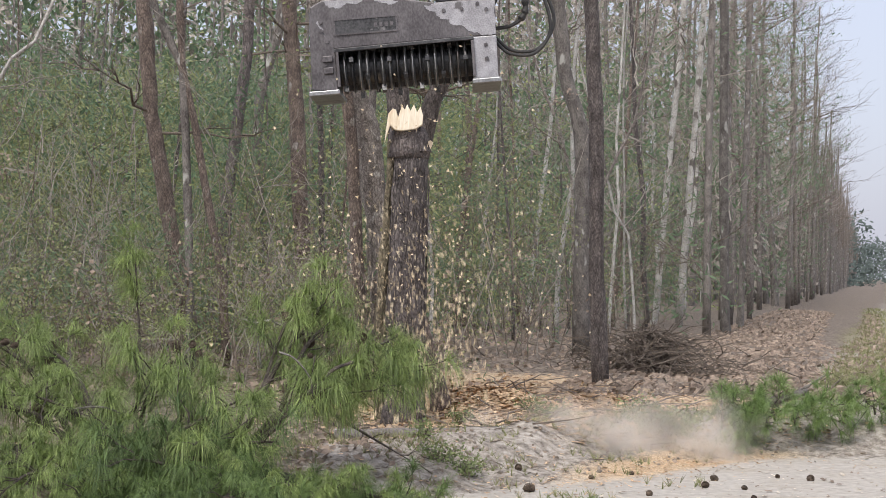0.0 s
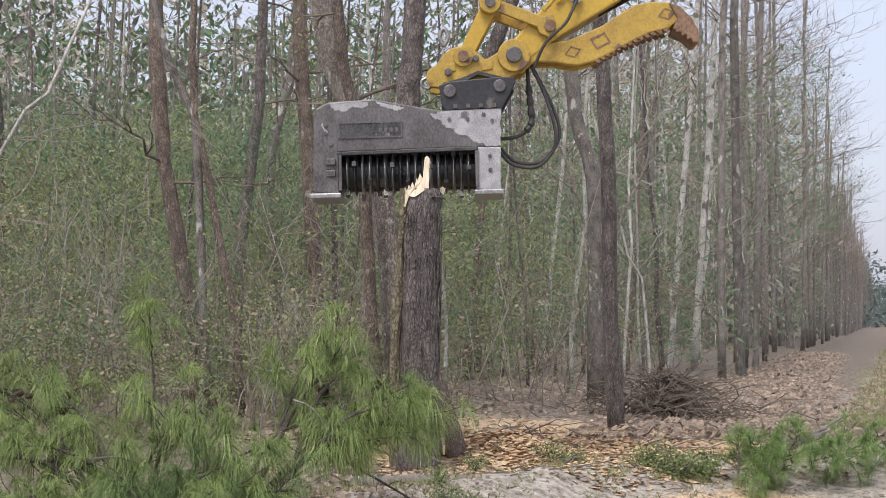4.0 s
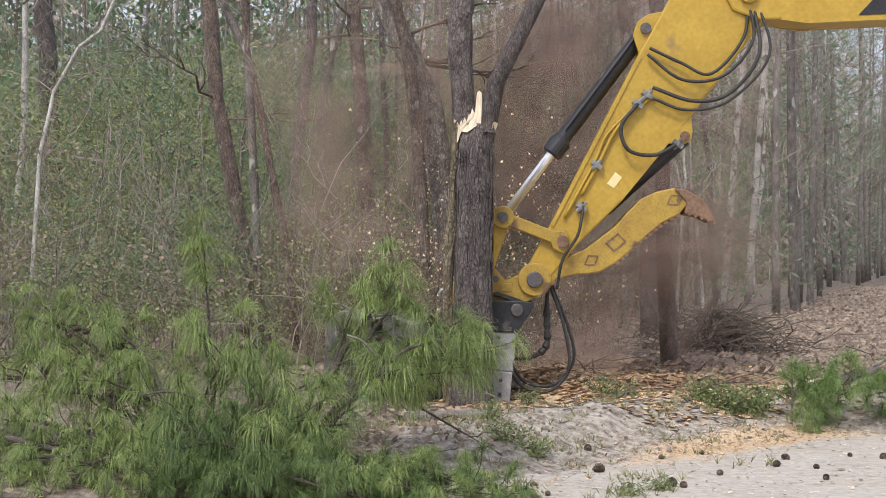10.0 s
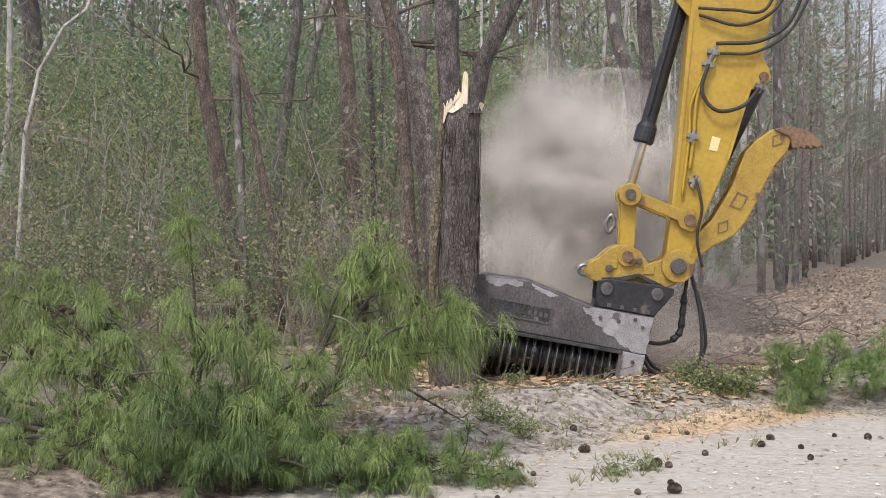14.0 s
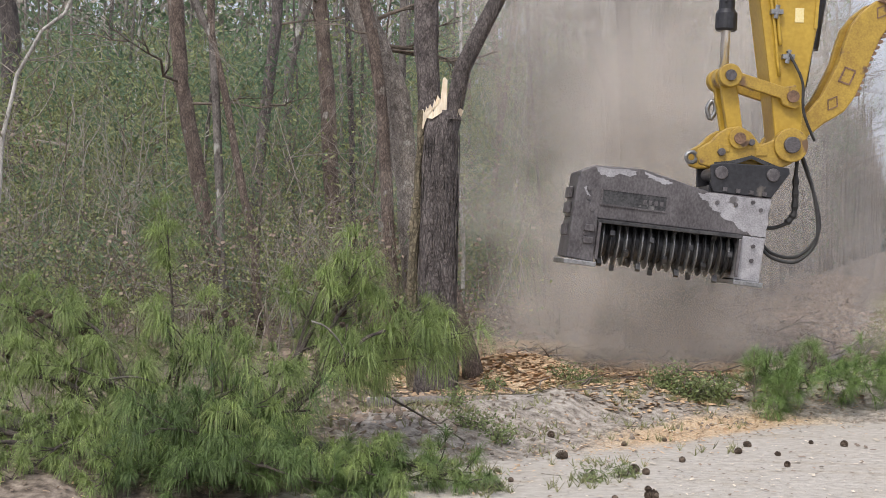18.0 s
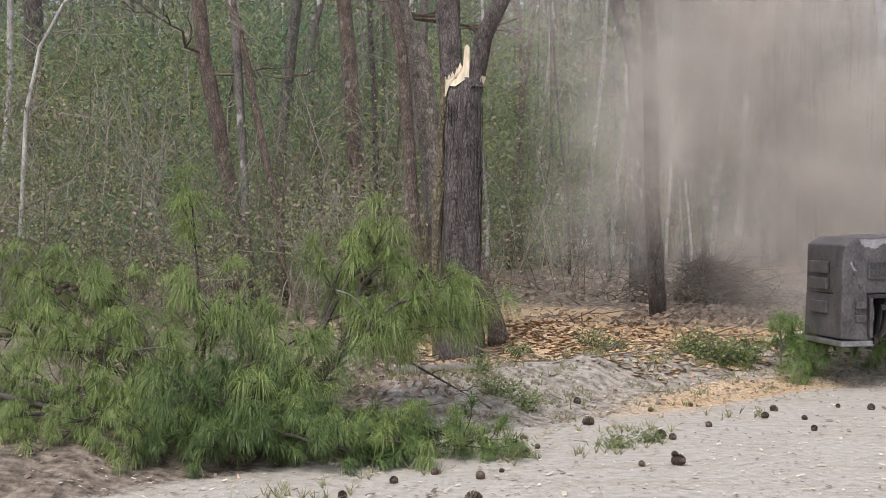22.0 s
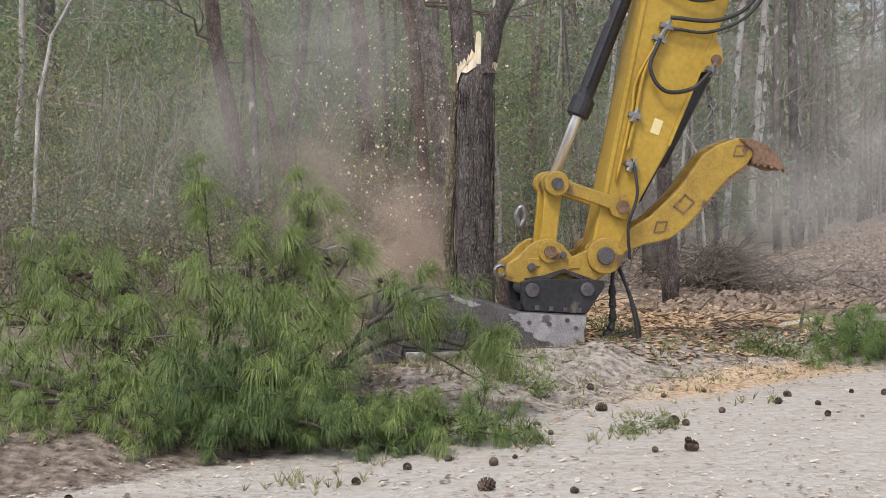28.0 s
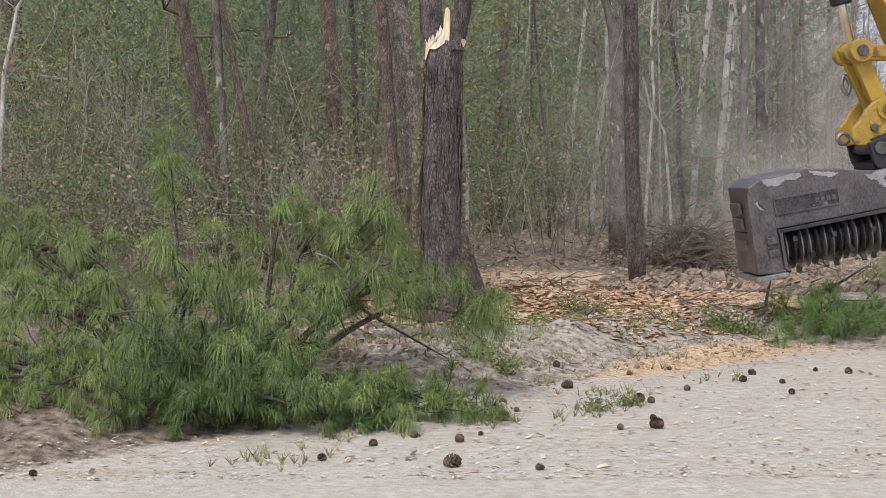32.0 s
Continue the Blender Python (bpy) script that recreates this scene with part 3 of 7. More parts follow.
def woods():
    """The wood behind: slender trees at random."""
    done, tries = 0, 0
    while done < 80 and tries < 20000:
        tries += 1
        y = 20 + 60 * R.random() ** 1.3
        x = rnd(-0.34, 0.36) * y
        if across(x, y) > -4.2 or (y < 25 and -0.5 < x < 2.2):
            continue
        done += 1
        r = R.choice([0.02, 0.025, 0.03, 0.035, 0.04, 0.05, 0.06, 0.09]) * rnd(0.8, 1.2)
        h = 5 + r * 80 + rnd(0, 3)
        lean = Vector((rnd(-0.10, 0.10), rnd(-0.05, 0.05), 1))
        p = Vector((x, y, 0.2))
        pts = bent(p, p + lean * h * 0.6, 4, 0.02)
        pale = R.random() < 0.25
        leafy = R.random() < 0.55
        tree("forest_tree", "slender bare trunk deep in the wood" if not leafy else "slender trunk with thin spring foliage", pts, r, r * 0.4, BARK_WHITE if pale else R.choice([BARK_GREY, BARK_RED, BARK]), R.randint(4, 7), rnd(1.0, 2.0), 0.2, top=h, twig=TWIG_PALE if pale else TWIG, leaf=R.choice([LEAF, LEAF_DARK]) if leafy else None, leaf_n=420, leaf_size=0.065)
    # loose small branches and twigs between the trunks
    twigs, pale = Geo(), Geo()
    for _ in range(1000):
        y = 19 + 45 * R.random() ** 1.2
        x = rnd(-0.33, 0.33) * y
        if across(x, y) > -4.4 or (y < 25 and -0.3 < x < 2.2):
            continue
        a = rnd(0, 6.28)
        p = Vector((x, y, rnd(0.5, 0.30 * y)))
        branch_into(pale if R.random() < 0.4 else twigs, p, (math.cos(a), math.sin(a), rnd(0.0, 1.8)), rnd(0.6, 1.8), rnd(0.005, 0.011), 2, 0, 3)
    for _ in range(240):
        y = rnd(16.8, 21.5)
        x = rnd(-0.33, 0.0) * y
        p = Vector((x, y, ground_z(x, y) + abs(R.gauss(0, 1.3))))
        a = rnd(0, 6.28)
        branch_into(pale if R.random() < 0.6 else twigs, p, (math.cos(a) * 0.6, math.sin(a) * 0.5, rnd(0.5, 2.0)), rnd(0.5, 1.3), rnd(0.004, 0.009), 2, 0, 3)
    solid("forest_twigs", twigs, TWIG, "tangled bare brown branches of the wood", "branches", "stuff")
    solid("forest_twigs", pale, TWIG_PALE, "pale bare branches of the wood", "branches", "stuff")


woods()


def thicket():
    """Undergrowth: thin stems and small spring leaves between the trunks."""
    stems, palestems, leaf, dark, dry = Geo(), Geo(), Geo(), Geo(), Geo()
    n = 0
    while n < 620:
        y = 17.2 + 22 * R.random() ** 1.5
        x = rnd(-0.33, 0.30) * y
        if across(x, y) > -4.6 or (x > 0.2 and y < 22.5):
            continue
        n += 1
        p = Vector((x, y, ground_z(x, y)))
        h = rnd(0.9, 3.6) if y > 20.5 else rnd(0.5, 1.5)
        q = p + Vector((rnd(-0.3, 0.3) * h, rnd(-0.2, 0.2) * h, h))
        pts = bent(p, q, 5, 0.06)
        g = palestems if R.random() < 0.3 else stems
        r = rnd(0.006, 0.014)
        g.tube(pts, [r, r * 0.9, r * 0.8, r * 0.6, r * 0.5, r * 0.3], 4, caps=False)
        tips = []
        for _ in range(R.randint(3, 6)):
            a = rnd(0, 6.28)
            tips += branch_into(g, pts[R.randint(1, 5)], (math.cos(a), math.sin(a), rnd(0.0, 1.2)), rnd(0.3, 0.9), r * 0.6, 1, 0, 3)
        kind = R.random()
        for t in tips:
            if kind < 0.55:
                leaves_into(leaf, t, R.randint(4, 11), 0.18, 0.036)
            elif kind < 0.70:
                leaves_into(dry, t, R.randint(2, 5), 0.10, 0.06)
            elif kind < 0.86:
                leaves_into(dark, t, R.randint(8, 16), 0.16, 0.10, 0.07)
    # evergreen shrubs and young pines as looser masses
    for _ in range(1000):
        y = 22.5 + 42 * R.random()
        x = rnd(-0.33, 0.26) * y
        if across(x, y) > -5.5:
            continue
        if (y < 27 and x > -0.4) or (x / y > 0.05 and R.random() < 0.8):
            continue
        c = Vector((x, y, 0.3 + rnd(0.2, 0.14 * y)))
        green = dark if R.random() < 0.6 else leaf
        for _ in range(R.randint(7, 14)):
            s = c + Vector((R.gauss(0, 0.7), R.gauss(0, 0.6), R.gauss(0, 0.8)))
            leaves_into(green, s, 34, 0.33, 0.09 + 0.0022 * y, 0.10)
    solid("undergrowth_stems", stems, TWIG, "thin brown stems of the undergrowth", "undergrowth", "stuff")
    solid("undergrowth_stems", palestems, TWIG_PALE, "pale dead stems of the undergrowth", "undergrowth", "stuff")
    solid("undergrowth_leaves", leaf, LEAF, "sparse fresh green leaves of the undergrowth", "leaves", "stuff")
    solid("evergreen_foliage", dark, LEAF_DARK, "dark evergreen foliage inside the wood", "leaves", "stuff")
    solid("dry_foliage", dry, LEAF_DRY, "withered brown leaves on the undergrowth", "leaves", "stuff")


thicket()


def far_wood():
    """The far side of the wood: a deep mass of small leaf clumps with an uneven top; the farthest carry haze in their
    colour.
    """
    g, g2, tr, hazy = Geo(), Geo(), Geo(), Geo()
    for _ in range(7600):
        y = rnd(70, 130)
        x = rnd(-0.36, 0.40) * y
        if across(x, y) > -5:
            continue
        top = 11 + 6 * noise.noise((x * 0.12, y * 0.1, 5)) + (0.09 if x / y < 0.18 else 0.03) * y
        z = rnd(0.2, top)
        for _ in range(12):
            leaf_into(g if R.random() < (0.6 if x / y < 0.06 else 0.2) else g2, Vector((x + R.gauss(0, 0.7), y, z + R.gauss(0, 0.7))), rnd(0.35, 0.8), 0.0, 0.2)
    for _ in range(3000):
        y = rnd(260, 520)
        x, yy = place(y, rnd(-60, 60))
        z = rnd(0.2, 12 + 3 * noise.noise((x * 0.05, yy * 0.05, 2)))
        if abs(across(x, yy) - 4.5) < 4 and y < 400:
            continue
        for _ in range(14):
            leaf_into(hazy, Vector((x + R.gauss(0, 1.2), yy, z + R.gauss(0, 1.0))), rnd(0.5, 1.3), 0.0, 0.3)
    for _ in range(500):
        y = rnd(60, 130)
        x = rnd(-0.36, 0.40) * y
        if across(x, y) > -4:
            continue
        tr.tube([(x, y, 0), (x + rnd(-0.8, 0.8), y, rnd(9, 17))], [rnd(0.08, 0.2), 0.05], 5, caps=False)
    crowns, pale_crowns = Geo(), Geo()
    for _ in range(1500):
        u = 34 + 90 * R.random()
        x, y = place(u, -3.2 - abs(R.gauss(0, 5)))
        if x / y < 0.08 or not in_view(x, y):
            continue
        a = rnd(0, 6.28)
        p = Vector((x, y, rnd(0.02, 0.20) * y))
        branch_into(pale_crowns if R.random() < 0.6 else crowns, p, (math.cos(a), math.sin(a), rnd(0.1, 1.4)), rnd(0.9, 2.4), rnd(0.012, 0.022), 2, 0, 3)
        if R.random() < 0.25:
            leaves_into(g, p, 60, 0.7, 0.22, 0.12)
    # crowns that reach out over the verge
    for _ in range(150):
        u = 36 + 110 * R.random() ** 1.2
        x, y = place(u, -2.9 + rnd(-0.6, 0.3))
        p = Vector((x, y, rnd(3.0, 13.5) * (0.8 + u / 300)))
        branch_into(pale_crowns if R.random() < 0.35 else crowns, p, (DC + rnd(-0.5, 0.4), -DS + rnd(-0.8, 0.8), rnd(0.2, 1.3)), rnd(1.0, 2.4), rnd(0.010, 0.018), 2, 0, 3)
        if R.random() < 0.12:
            leaves_into(g, p, 90, 0.6, 0.2, 0.12)
    solid("edge_twigs", crowns, TWIG, "bare brown twigs along the wood's edge", "branches", "stuff")
    solid("edge_twigs", pale_crowns, TWIG_PALE, "pale bare twigs along the wood's edge", "branches", "stuff")
    solid("far_woods", g, LEAF_DARK, "dull green mass of the far wood", "woods", "stuff")
    # no air haze here: the grey-green leaf colour imitates it
    solid("far_tree_line", hazy, FAR_LEAF_HAZE, "tree line at the road's end, distance haze tinted grey-green into its leaves", "woods", "stuff")
    solid("far_twigs", g2, TWIG_PALE, "grey brown bare crowns of the far wood", "woods", "stuff")
    solid("far_trunks", tr, BARK_GREY, "grey trunks of the far wood", "woods", "stuff", smooth=True)


far_wood()

# ---- the broken pine ----


def broken_pine():
    base = Vector((0.12, 14.4, ground_z(0.12, 14.4) - 0.08))
    root = thing("broken_pine", "snapped pine trunk with scaly bark and splintered pale top", "tree stump", Matrix.Translation(base))
    pts, rad = [], []
    for i in range(15):
        a = i / 14
        pts.append(Vector((0.035 * a + 0.008 * math.sin(a * 7), 0, a * (2.72 - base.z))))
        rad.append(0.172 - 0.012 * a + 0.05 * math.exp(-a * 12))
    part("trunk", Geo().tube(pts, rad, 22, rough=0.05, rng=R), BARK, root, smooth=True)
    # bark plates, proud of the trunk
    plates = Geo()
    for _ in range(420):
        a, z = rnd(0, 6.28), rnd(0.1, 2.4)
        r = 0.166 + 0.05 * math.exp(-z / 2.6 * 12) + rnd(0.002, 0.010)
        w, h = rnd(0.05, 0.12), rnd(0.05, 0.16)
        cx = 0.035 * z / 2.6
        q = []
        for da, dz in ((-w, -h * 0.8), (w * 0.7, -h), (w, h * 0.7), (-w * 0.6, h)):
            q.append(Vector((cx + math.cos(a + da) * r, math.sin(a + da) * r, z + dz)))
        c = sum(q, Vector()) / 4 + Vector((math.cos(a), math.sin(a), 0)) * 0.008
        for i in range(4):
            plates.tri(q[i], q[(i + 1) % 4], c)
    part("flaking_bark", plates, BARK, root, "flaking plates of pine bark", kind="stuff")
    # the split side, bare wood with moss
    slab = Geo()
    slab.tube([(-0.215 + 0.035 * max(0, k - 7) / 8 * 1.8 + rnd(-0.012, 0.012), 0.03 - 0.003 * k, 0.1 + 0.168 * k) for k in range(16)], [(0.058 - 0.0016 * k) * rnd(0.85, 1.12) for k in range(16)], 9, rough=0.18, rng=R)
    part("split_side", slab, material("mossy_split_wood", (0.10, 0.082, 0.052), (0.31, 0.262, 0.175), 12, 0.9, 1.0, stretch=(1, 1, 0.5), cracks=30), root, "mossy split strip along the trunk")
    z0 = 2.70 - base.z
    for out, y0, y1 in (([(-0.16, -0.16), (-0.155, 0.0), (-0.135, 0.04), (-0.12, 0.0), (-0.10, 0.055), (-0.09, 0.025), (-0.07, 0.075), (-0.05, 0.035), (-0.03, 0.11), (-0.01, 0.06), (0.01, 0.13), (0.03, 0.10), (0.04, 0.0), (0.0, -0.03), (-0.05, -0.06), (-0.10, -0.05), (-0.13, -0.14)], -0.17, -0.09),
                        ([(0.015, -0.05), (0.03, 0.18), (0.042, 0.30), (0.062, 0.315), (0.085, 0.29), (0.082, 0.10), (0.075, -0.05)], -0.15, -0.10), ([(-0.02, -0.05), (-0.02, 0.10), (0.0, 0.16), (0.02, 0.08), (0.03, -0.05)], -0.12, -0.06), ([(-0.12, -0.06), (-0.10, 0.02), (-0.07, 0.0), (-0.04, 0.04), (0.05, 0.0), (0.12, 0.03), (0.14, -0.06)], -0.06, 0.10),
                        ([(0.175, -0.04), (0.185, 0.03), (0.205, 0.045), (0.235, 0.03), (0.225, 0.005), (0.21, -0.04)], -0.09, -0.04)):
        g = Geo().plate(out, y0, y1)
        for v in g.v:
            v.z += z0
            v.y += rnd(-0.012, 0.012)
            v.y = max(v.y, -math.sqrt(max(0.0, 0.176 ** 2 - (v.x - 0.035) ** 2)))
        part("splinter", g, WOOD, root, "pale fresh splinter")
    rim = Geo()
    for k in range(13):
        a = 0.35 * k - 1.0
        p = Vector((0.035 + math.cos(a) * 0.165, math.sin(a) * 0.165, z0 - 0.06))
        rim.tube([p, p + Vector((0, 0, 0.02 + rnd(0.0, 0.08)))], [0.03, 0.008], 5)
    part("torn_rim", rim, BARK, root, "ragged bark rim of the broken top", kind="stuff")
    stem = Geo().tube([(0.40, 0.92, -0.05), (0.34, 0.95, 0.3), (0.24, 1.0, 0.7), (0.12, 1.05, 1.25)], [0.13, 0.095, 0.07, 0.03], 10, rough=0.08, rng=R)
    solid("snapped_sapling", stem, BARK_RED, "reddish snapped sapling leaning behind the broken pine", "sapling", smooth=True, at=Matrix.Translation(base))
    return root


broken_pine()


def torn_block():
    """The chewed, pale block of wood on the broken top that comes down early on."""
    g = Geo()
    out = [(-0.20, -0.28), (-0.17, -0.02), (-0.13, 0.03), (-0.10, 0.02), (-0.08, -0.05), (-0.05, 0.05), (-0.02, 0.02), (0.0, 0.07), (0.03, 0.01), (0.06, 0.07), (0.09, 0.0), (0.12, 0.05), (0.145, -0.03), (0.14, -0.11), (0.08, -0.15), (-0.05, -0.17), (-0.11, -0.16), (-0.15, -0.12)]
    g.plate(out, -0.05, 0.05)
    root = thing("torn_wood_block", "pale torn block of pine on the broken top", "wood block")
    part("torn_face", g, WOOD, root, bevel=0.006)
    part("trunk_ring", Geo().tube([(0.02, 0.18, -0.40), (0.02, 0.18, -0.30), (0.02, 0.18, -0.20), (0.02, 0.18, -0.12)], [0.186, 0.184, 0.182, 0.15], 20, rough=0.05, rng=R), BARK, root, "ring of bark round the torn wood", smooth=True)
    part("bark_back", Geo().plate([(-0.14, -0.15), (0.13, -0.13), (0.12, 0.0), (-0.12, -0.03)], 0.052, 0.12), BARK, root, bevel=0.01)
    return root


BLOCK = torn_block()

# ---- excavator ----
EX = Vector((8.8, 14.7, 0.0))
excavator = thing("excavator", "yellow hydraulic excavator with thumb and long arm", "excavator", Matrix.Translation(EX))


def spin(psi):
    return pose(0, 0, 0, 0, 0, 180 + psi)


def build_stick():
    out = [(-0.13, -0.10), (0.1, -0.13), (0.53, -0.19), (2.25, -0.47), (3.3, -0.60), (3.95, -0.45), (3.95, -0.3), (3.45, 0.2), (3.15, 0.28), (2.14, 0.27), (1.07, 0.22), (0.5, 0.13), (-0.13, 0.10)]
    st = part("stick", Geo().plate(out, -0.20, 0.20), YELLOW, excavator, "yellow painted arm section", bevel=0.02)
    for y in (-0.215, 0.203):
        part("edge_strip", Geo().plate([(0.5, -0.185), (2.25, -0.465), (2.25, -0.43), (0.5, -0.15)], y, y + 0.012), YELLOW, st)
        part("edge_strip", Geo().plate([(1.07, 0.215), (2.14, 0.265), (2.14, 0.235), (1.07, 0.185)], y, y + 0.012), YELLOW, st)
    for s in (-1, 1):
        part("cylinder_ear", Geo().plate([(2.25, -0.44), (2.38, -0.62), (2.5, -0.66), (2.62, -0.62), (2.75, -0.5)], s * 0.14 - 0.02, s * 0.14 + 0.02), YELLOW, st, bevel=0.006)
        part("thumb_ear", Geo().plate([(1.75, 0.24), (1.82, 0.36), (1.90, 0.40), (1.98, 0.36), (2.10, 0.25)], s * 0.19 - 0.025, s * 0.19 + 0.025), YELLOW, st, bevel=0.006)
        part("boss", Geo().pin(0.0, 0.0, 0.155, s * 0.20, s * 0.30, 28), YELLOW_WORN, st, bevel=0.012)
    part("ear_pin", Geo().pin(2.5, -0.56, 0.05, -0.20, 0.20), STEEL, st)
    part("ear_pin", Geo().pin(1.90, 0.33, 0.045, -0.24, 0.24), RUST, st)
    part("tip_pin", Geo().pin(0.0, 0.0, 0.075, -0.34, 0.34, 24), STEEL, st, "greasy dark steel pin", bevel=0.008)
    part("link_pin", Geo().pin(0.44, 0.0, 0.055, -0.30, 0.30, 20), RUST, st)
    # hydraulic lines and fittings
    for pts, r in (([(3.28, 0.18, 0.03), (2.95, 0.26, 0.22), (2.5, 0.3, 0.18), (2.42, 0.27, -0.1), (2.36, 0.26, -0.42)], 0.015), ([(3.3, 0.18, 0.0), (2.98, 0.3, 0.30), (2.55, 0.3, 0.28), (2.3, 0.28, 0.0), (2.30, 0.26, -0.40)], 0.015),
                   ([(3.31, 0.18, 0.06), (2.9, 0.34, 0.42), (2.45, 0.33, 0.42), (2.2, 0.30, 0.2), (2.08, 0.27, -0.18)], 0.018), ([(3.33, 0.18, 0.09), (2.95, 0.34, 0.50), (2.4, 0.33, 0.46), (2.1, 0.28, 0.2), (2.0, 0.27, -0.12)], 0.014),
                   ([(1.88, 0.27, -0.20), (1.62, 0.29, -0.2), (1.48, 0.30, -0.02), (1.58, 0.29, 0.2), (1.78, 0.27, 0.31)], 0.018)):
        part("hose", Geo().tube(curve_through(pts, 7), r, 8), RUBBER, st, "black hydraulic hose", smooth=True)
    for pts, r in (([(2.0, 0.23, -0.14), (1.6, 0.23, -0.22), (1.2, 0.23, -0.16), (0.9, 0.23, -0.12)], 0.017), ([(1.95, 0.23, -0.18), (1.5, 0.23, -0.26), (1.2, 0.23, -0.20), (0.62, 0.23, -0.12)], 0.014)):
        part("pipe", Geo().tube(curve_through(pts, 6), r, 8), YELLOW, st, smooth=True)
    for a, b in ((2.0, -0.18), (1.88, -0.2), (1.2, -0.17), (0.8, -0.05), (1.8, 0.32)):
        part("fitting", Geo().tube([(a + 0.06, 0.25, b + 0.01), (a - 0.06, 0.25, b - 0.01)], 0.022, 6), STEEL_BARE, st, "bright steel hose fitting")
        part("clamp", Geo().box(a - 0.02, a + 0.02, 0.2, 0.27, b - 0.055, b + 0.055), STEEL_BARE, st)
    part("hose", Geo().tube(curve_through([(0.85, 0.25, -0.06), (0.7, 0.29, 0.02), (0.55, 0.30, 0.08), (0.3, 0.29, 0.10), (0.05, 0.25, 0.22)], 6), 0.014, 8), RUBBER, st, "black hydraulic hose", smooth=True)
    part("sticker", Geo().box(1.12, 1.25, 0.201, 0.206, 0.01, 0.09), material("pale_sticker", (0.72, 0.58, 0.22), (0.84, 0.74, 0.42), 9, 0.5, 0), st, "small pale worn sticker")
    return st


def curve_through(pts, n):
    """A smooth run of points through the given ones."""
    p = [Vector(q) for q in pts]
    p = [p[0] * 2 - p[1]] + p + [p[-1] * 2 - p[-2]]
    out = []
    for i in range(1, len(p) - 2):
        for k in range(n):
            t = k / n
            a, b, c, d = p[i - 1], p[i], p[i + 1], p[i + 2]
            out.append(0.5 * (2 * b + (c - a) * t + (2 * a - 5 * b + 4 * c - d) * t * t + (3 * b - a - 3 * c + d) * t ** 3))
    out.append(p[-2])
    return out


def build_thumb():
    side = [(-0.16, 0.0), (-0.12, -0.12), (0.0, -0.16), (0.14, -0.10), (0.21, -0.01), (0.31, 0.14), (0.47, 0.26), (0.64, 0.335), (0.80, 0.40), (0.97, 0.435), (1.14, 0.48), (1.27, 0.57), (1.38, 0.69), (1.42, 0.80), (1.35, 0.89), (1.20, 0.86), (1.05, 0.765), (0.88, 0.70), (0.69, 0.645), (0.50, 0.575), (0.36, 0.49), (0.29, 0.40), (0.23, 0.31), (0.10, 0.17), (-0.06, 0.16)]
    th = part("thumb", Geo().plate([(0.47, 0.32), (0.80, 0.44), (1.14, 0.54), (1.32, 0.70), (1.30, 0.80), (1.05, 0.70), (0.69, 0.58), (0.42, 0.46)], -0.119, 0.119), YELLOW_WORN, excavator, "worn yellow curved thumb with rusty tip")
    for y0, y1 in ((0.12, 0.19), (-0.19, -0.12)):
        part("side_plate", Geo().plate(side, y0, y1), YELLOW_WORN, th, bevel=0.012)
        for k in range(13):
            a = k / 12
            p, q = 0.52 + 0.66 * a, 0.585 + 0.12 * a + 0.145 * a * a
            part("tooth", Geo().plate([(p - 0.024, q - 0.014), (p + 0.026, q), (p + 0.012, q + 0.036), (p - 0.010, q + 0.030)], y0 + 0.005, y1 - 0.005), RUST, th)
    part("tip_plate", Geo().plate([(1.38, 0.70), (1.425, 0.80), (1.425, 0.95), (1.385, 1.08), (1.31, 1.17), (1.275, 1.15), (1.27, 1.03), (1.225, 0.90), (1.33, 0.86)], -0.22, 0.22), RUST, th, "rusty curved thumb tip", bevel=0.012)
    for k in range(5):
        a = k / 4
        part("tip_tooth", Geo().plate([(1.245 + 0.05 * a, 0.92 + 0.24 * a), (1.255 + 0.05 * a, 0.955 + 0.24 * a), (1.225 + 0.05 * a, 0.945 + 0.24 * a)], 0.16, 0.218), RUST, th)
    for a, b in ((0.42, 0.37), (1.29, 0.755)):
        g = Geo()
        o, i = [(0.085, 0), (0, 0.06), (-0.085, 0), (0, -0.06)], [(0.068, 0), (0, 0.046), (-0.068, 0), (0, -0.046)]
        for k in range(4):
            p = [o[k], o[(k + 1) % 4], i[(k + 1) % 4], i[k]]
            g.plate([(a + x * 0.85 - z * 0.45, b + z * 0.85 + x * 0.45) for x, z in p], 0.19, 0.197)
        part("diamond_weld", g, RUST, th)
    g = Geo()
    for p in ([(0.62, 0.40), (0.76, 0.455), (0.755, 0.47), (0.61, 0.415)], [(0.60, 0.50), (0.73, 0.55), (0.725, 0.565), (0.595, 0.515)], [(0.62, 0.40), (0.635, 0.405), (0.61, 0.505), (0.595, 0.50)], [(0.75, 0.45), (0.765, 0.455), (0.735, 0.56), (0.72, 0.555)]):
        g.plate(p, 0.19, 0.196)
    part("panel_weld", g, RUST, th)
    tilt = Matrix.Rotation(radians(-2.5), 4, "Y")
    for ob in [th] + list(th.children):
        ob.data.transform(tilt)
    return th


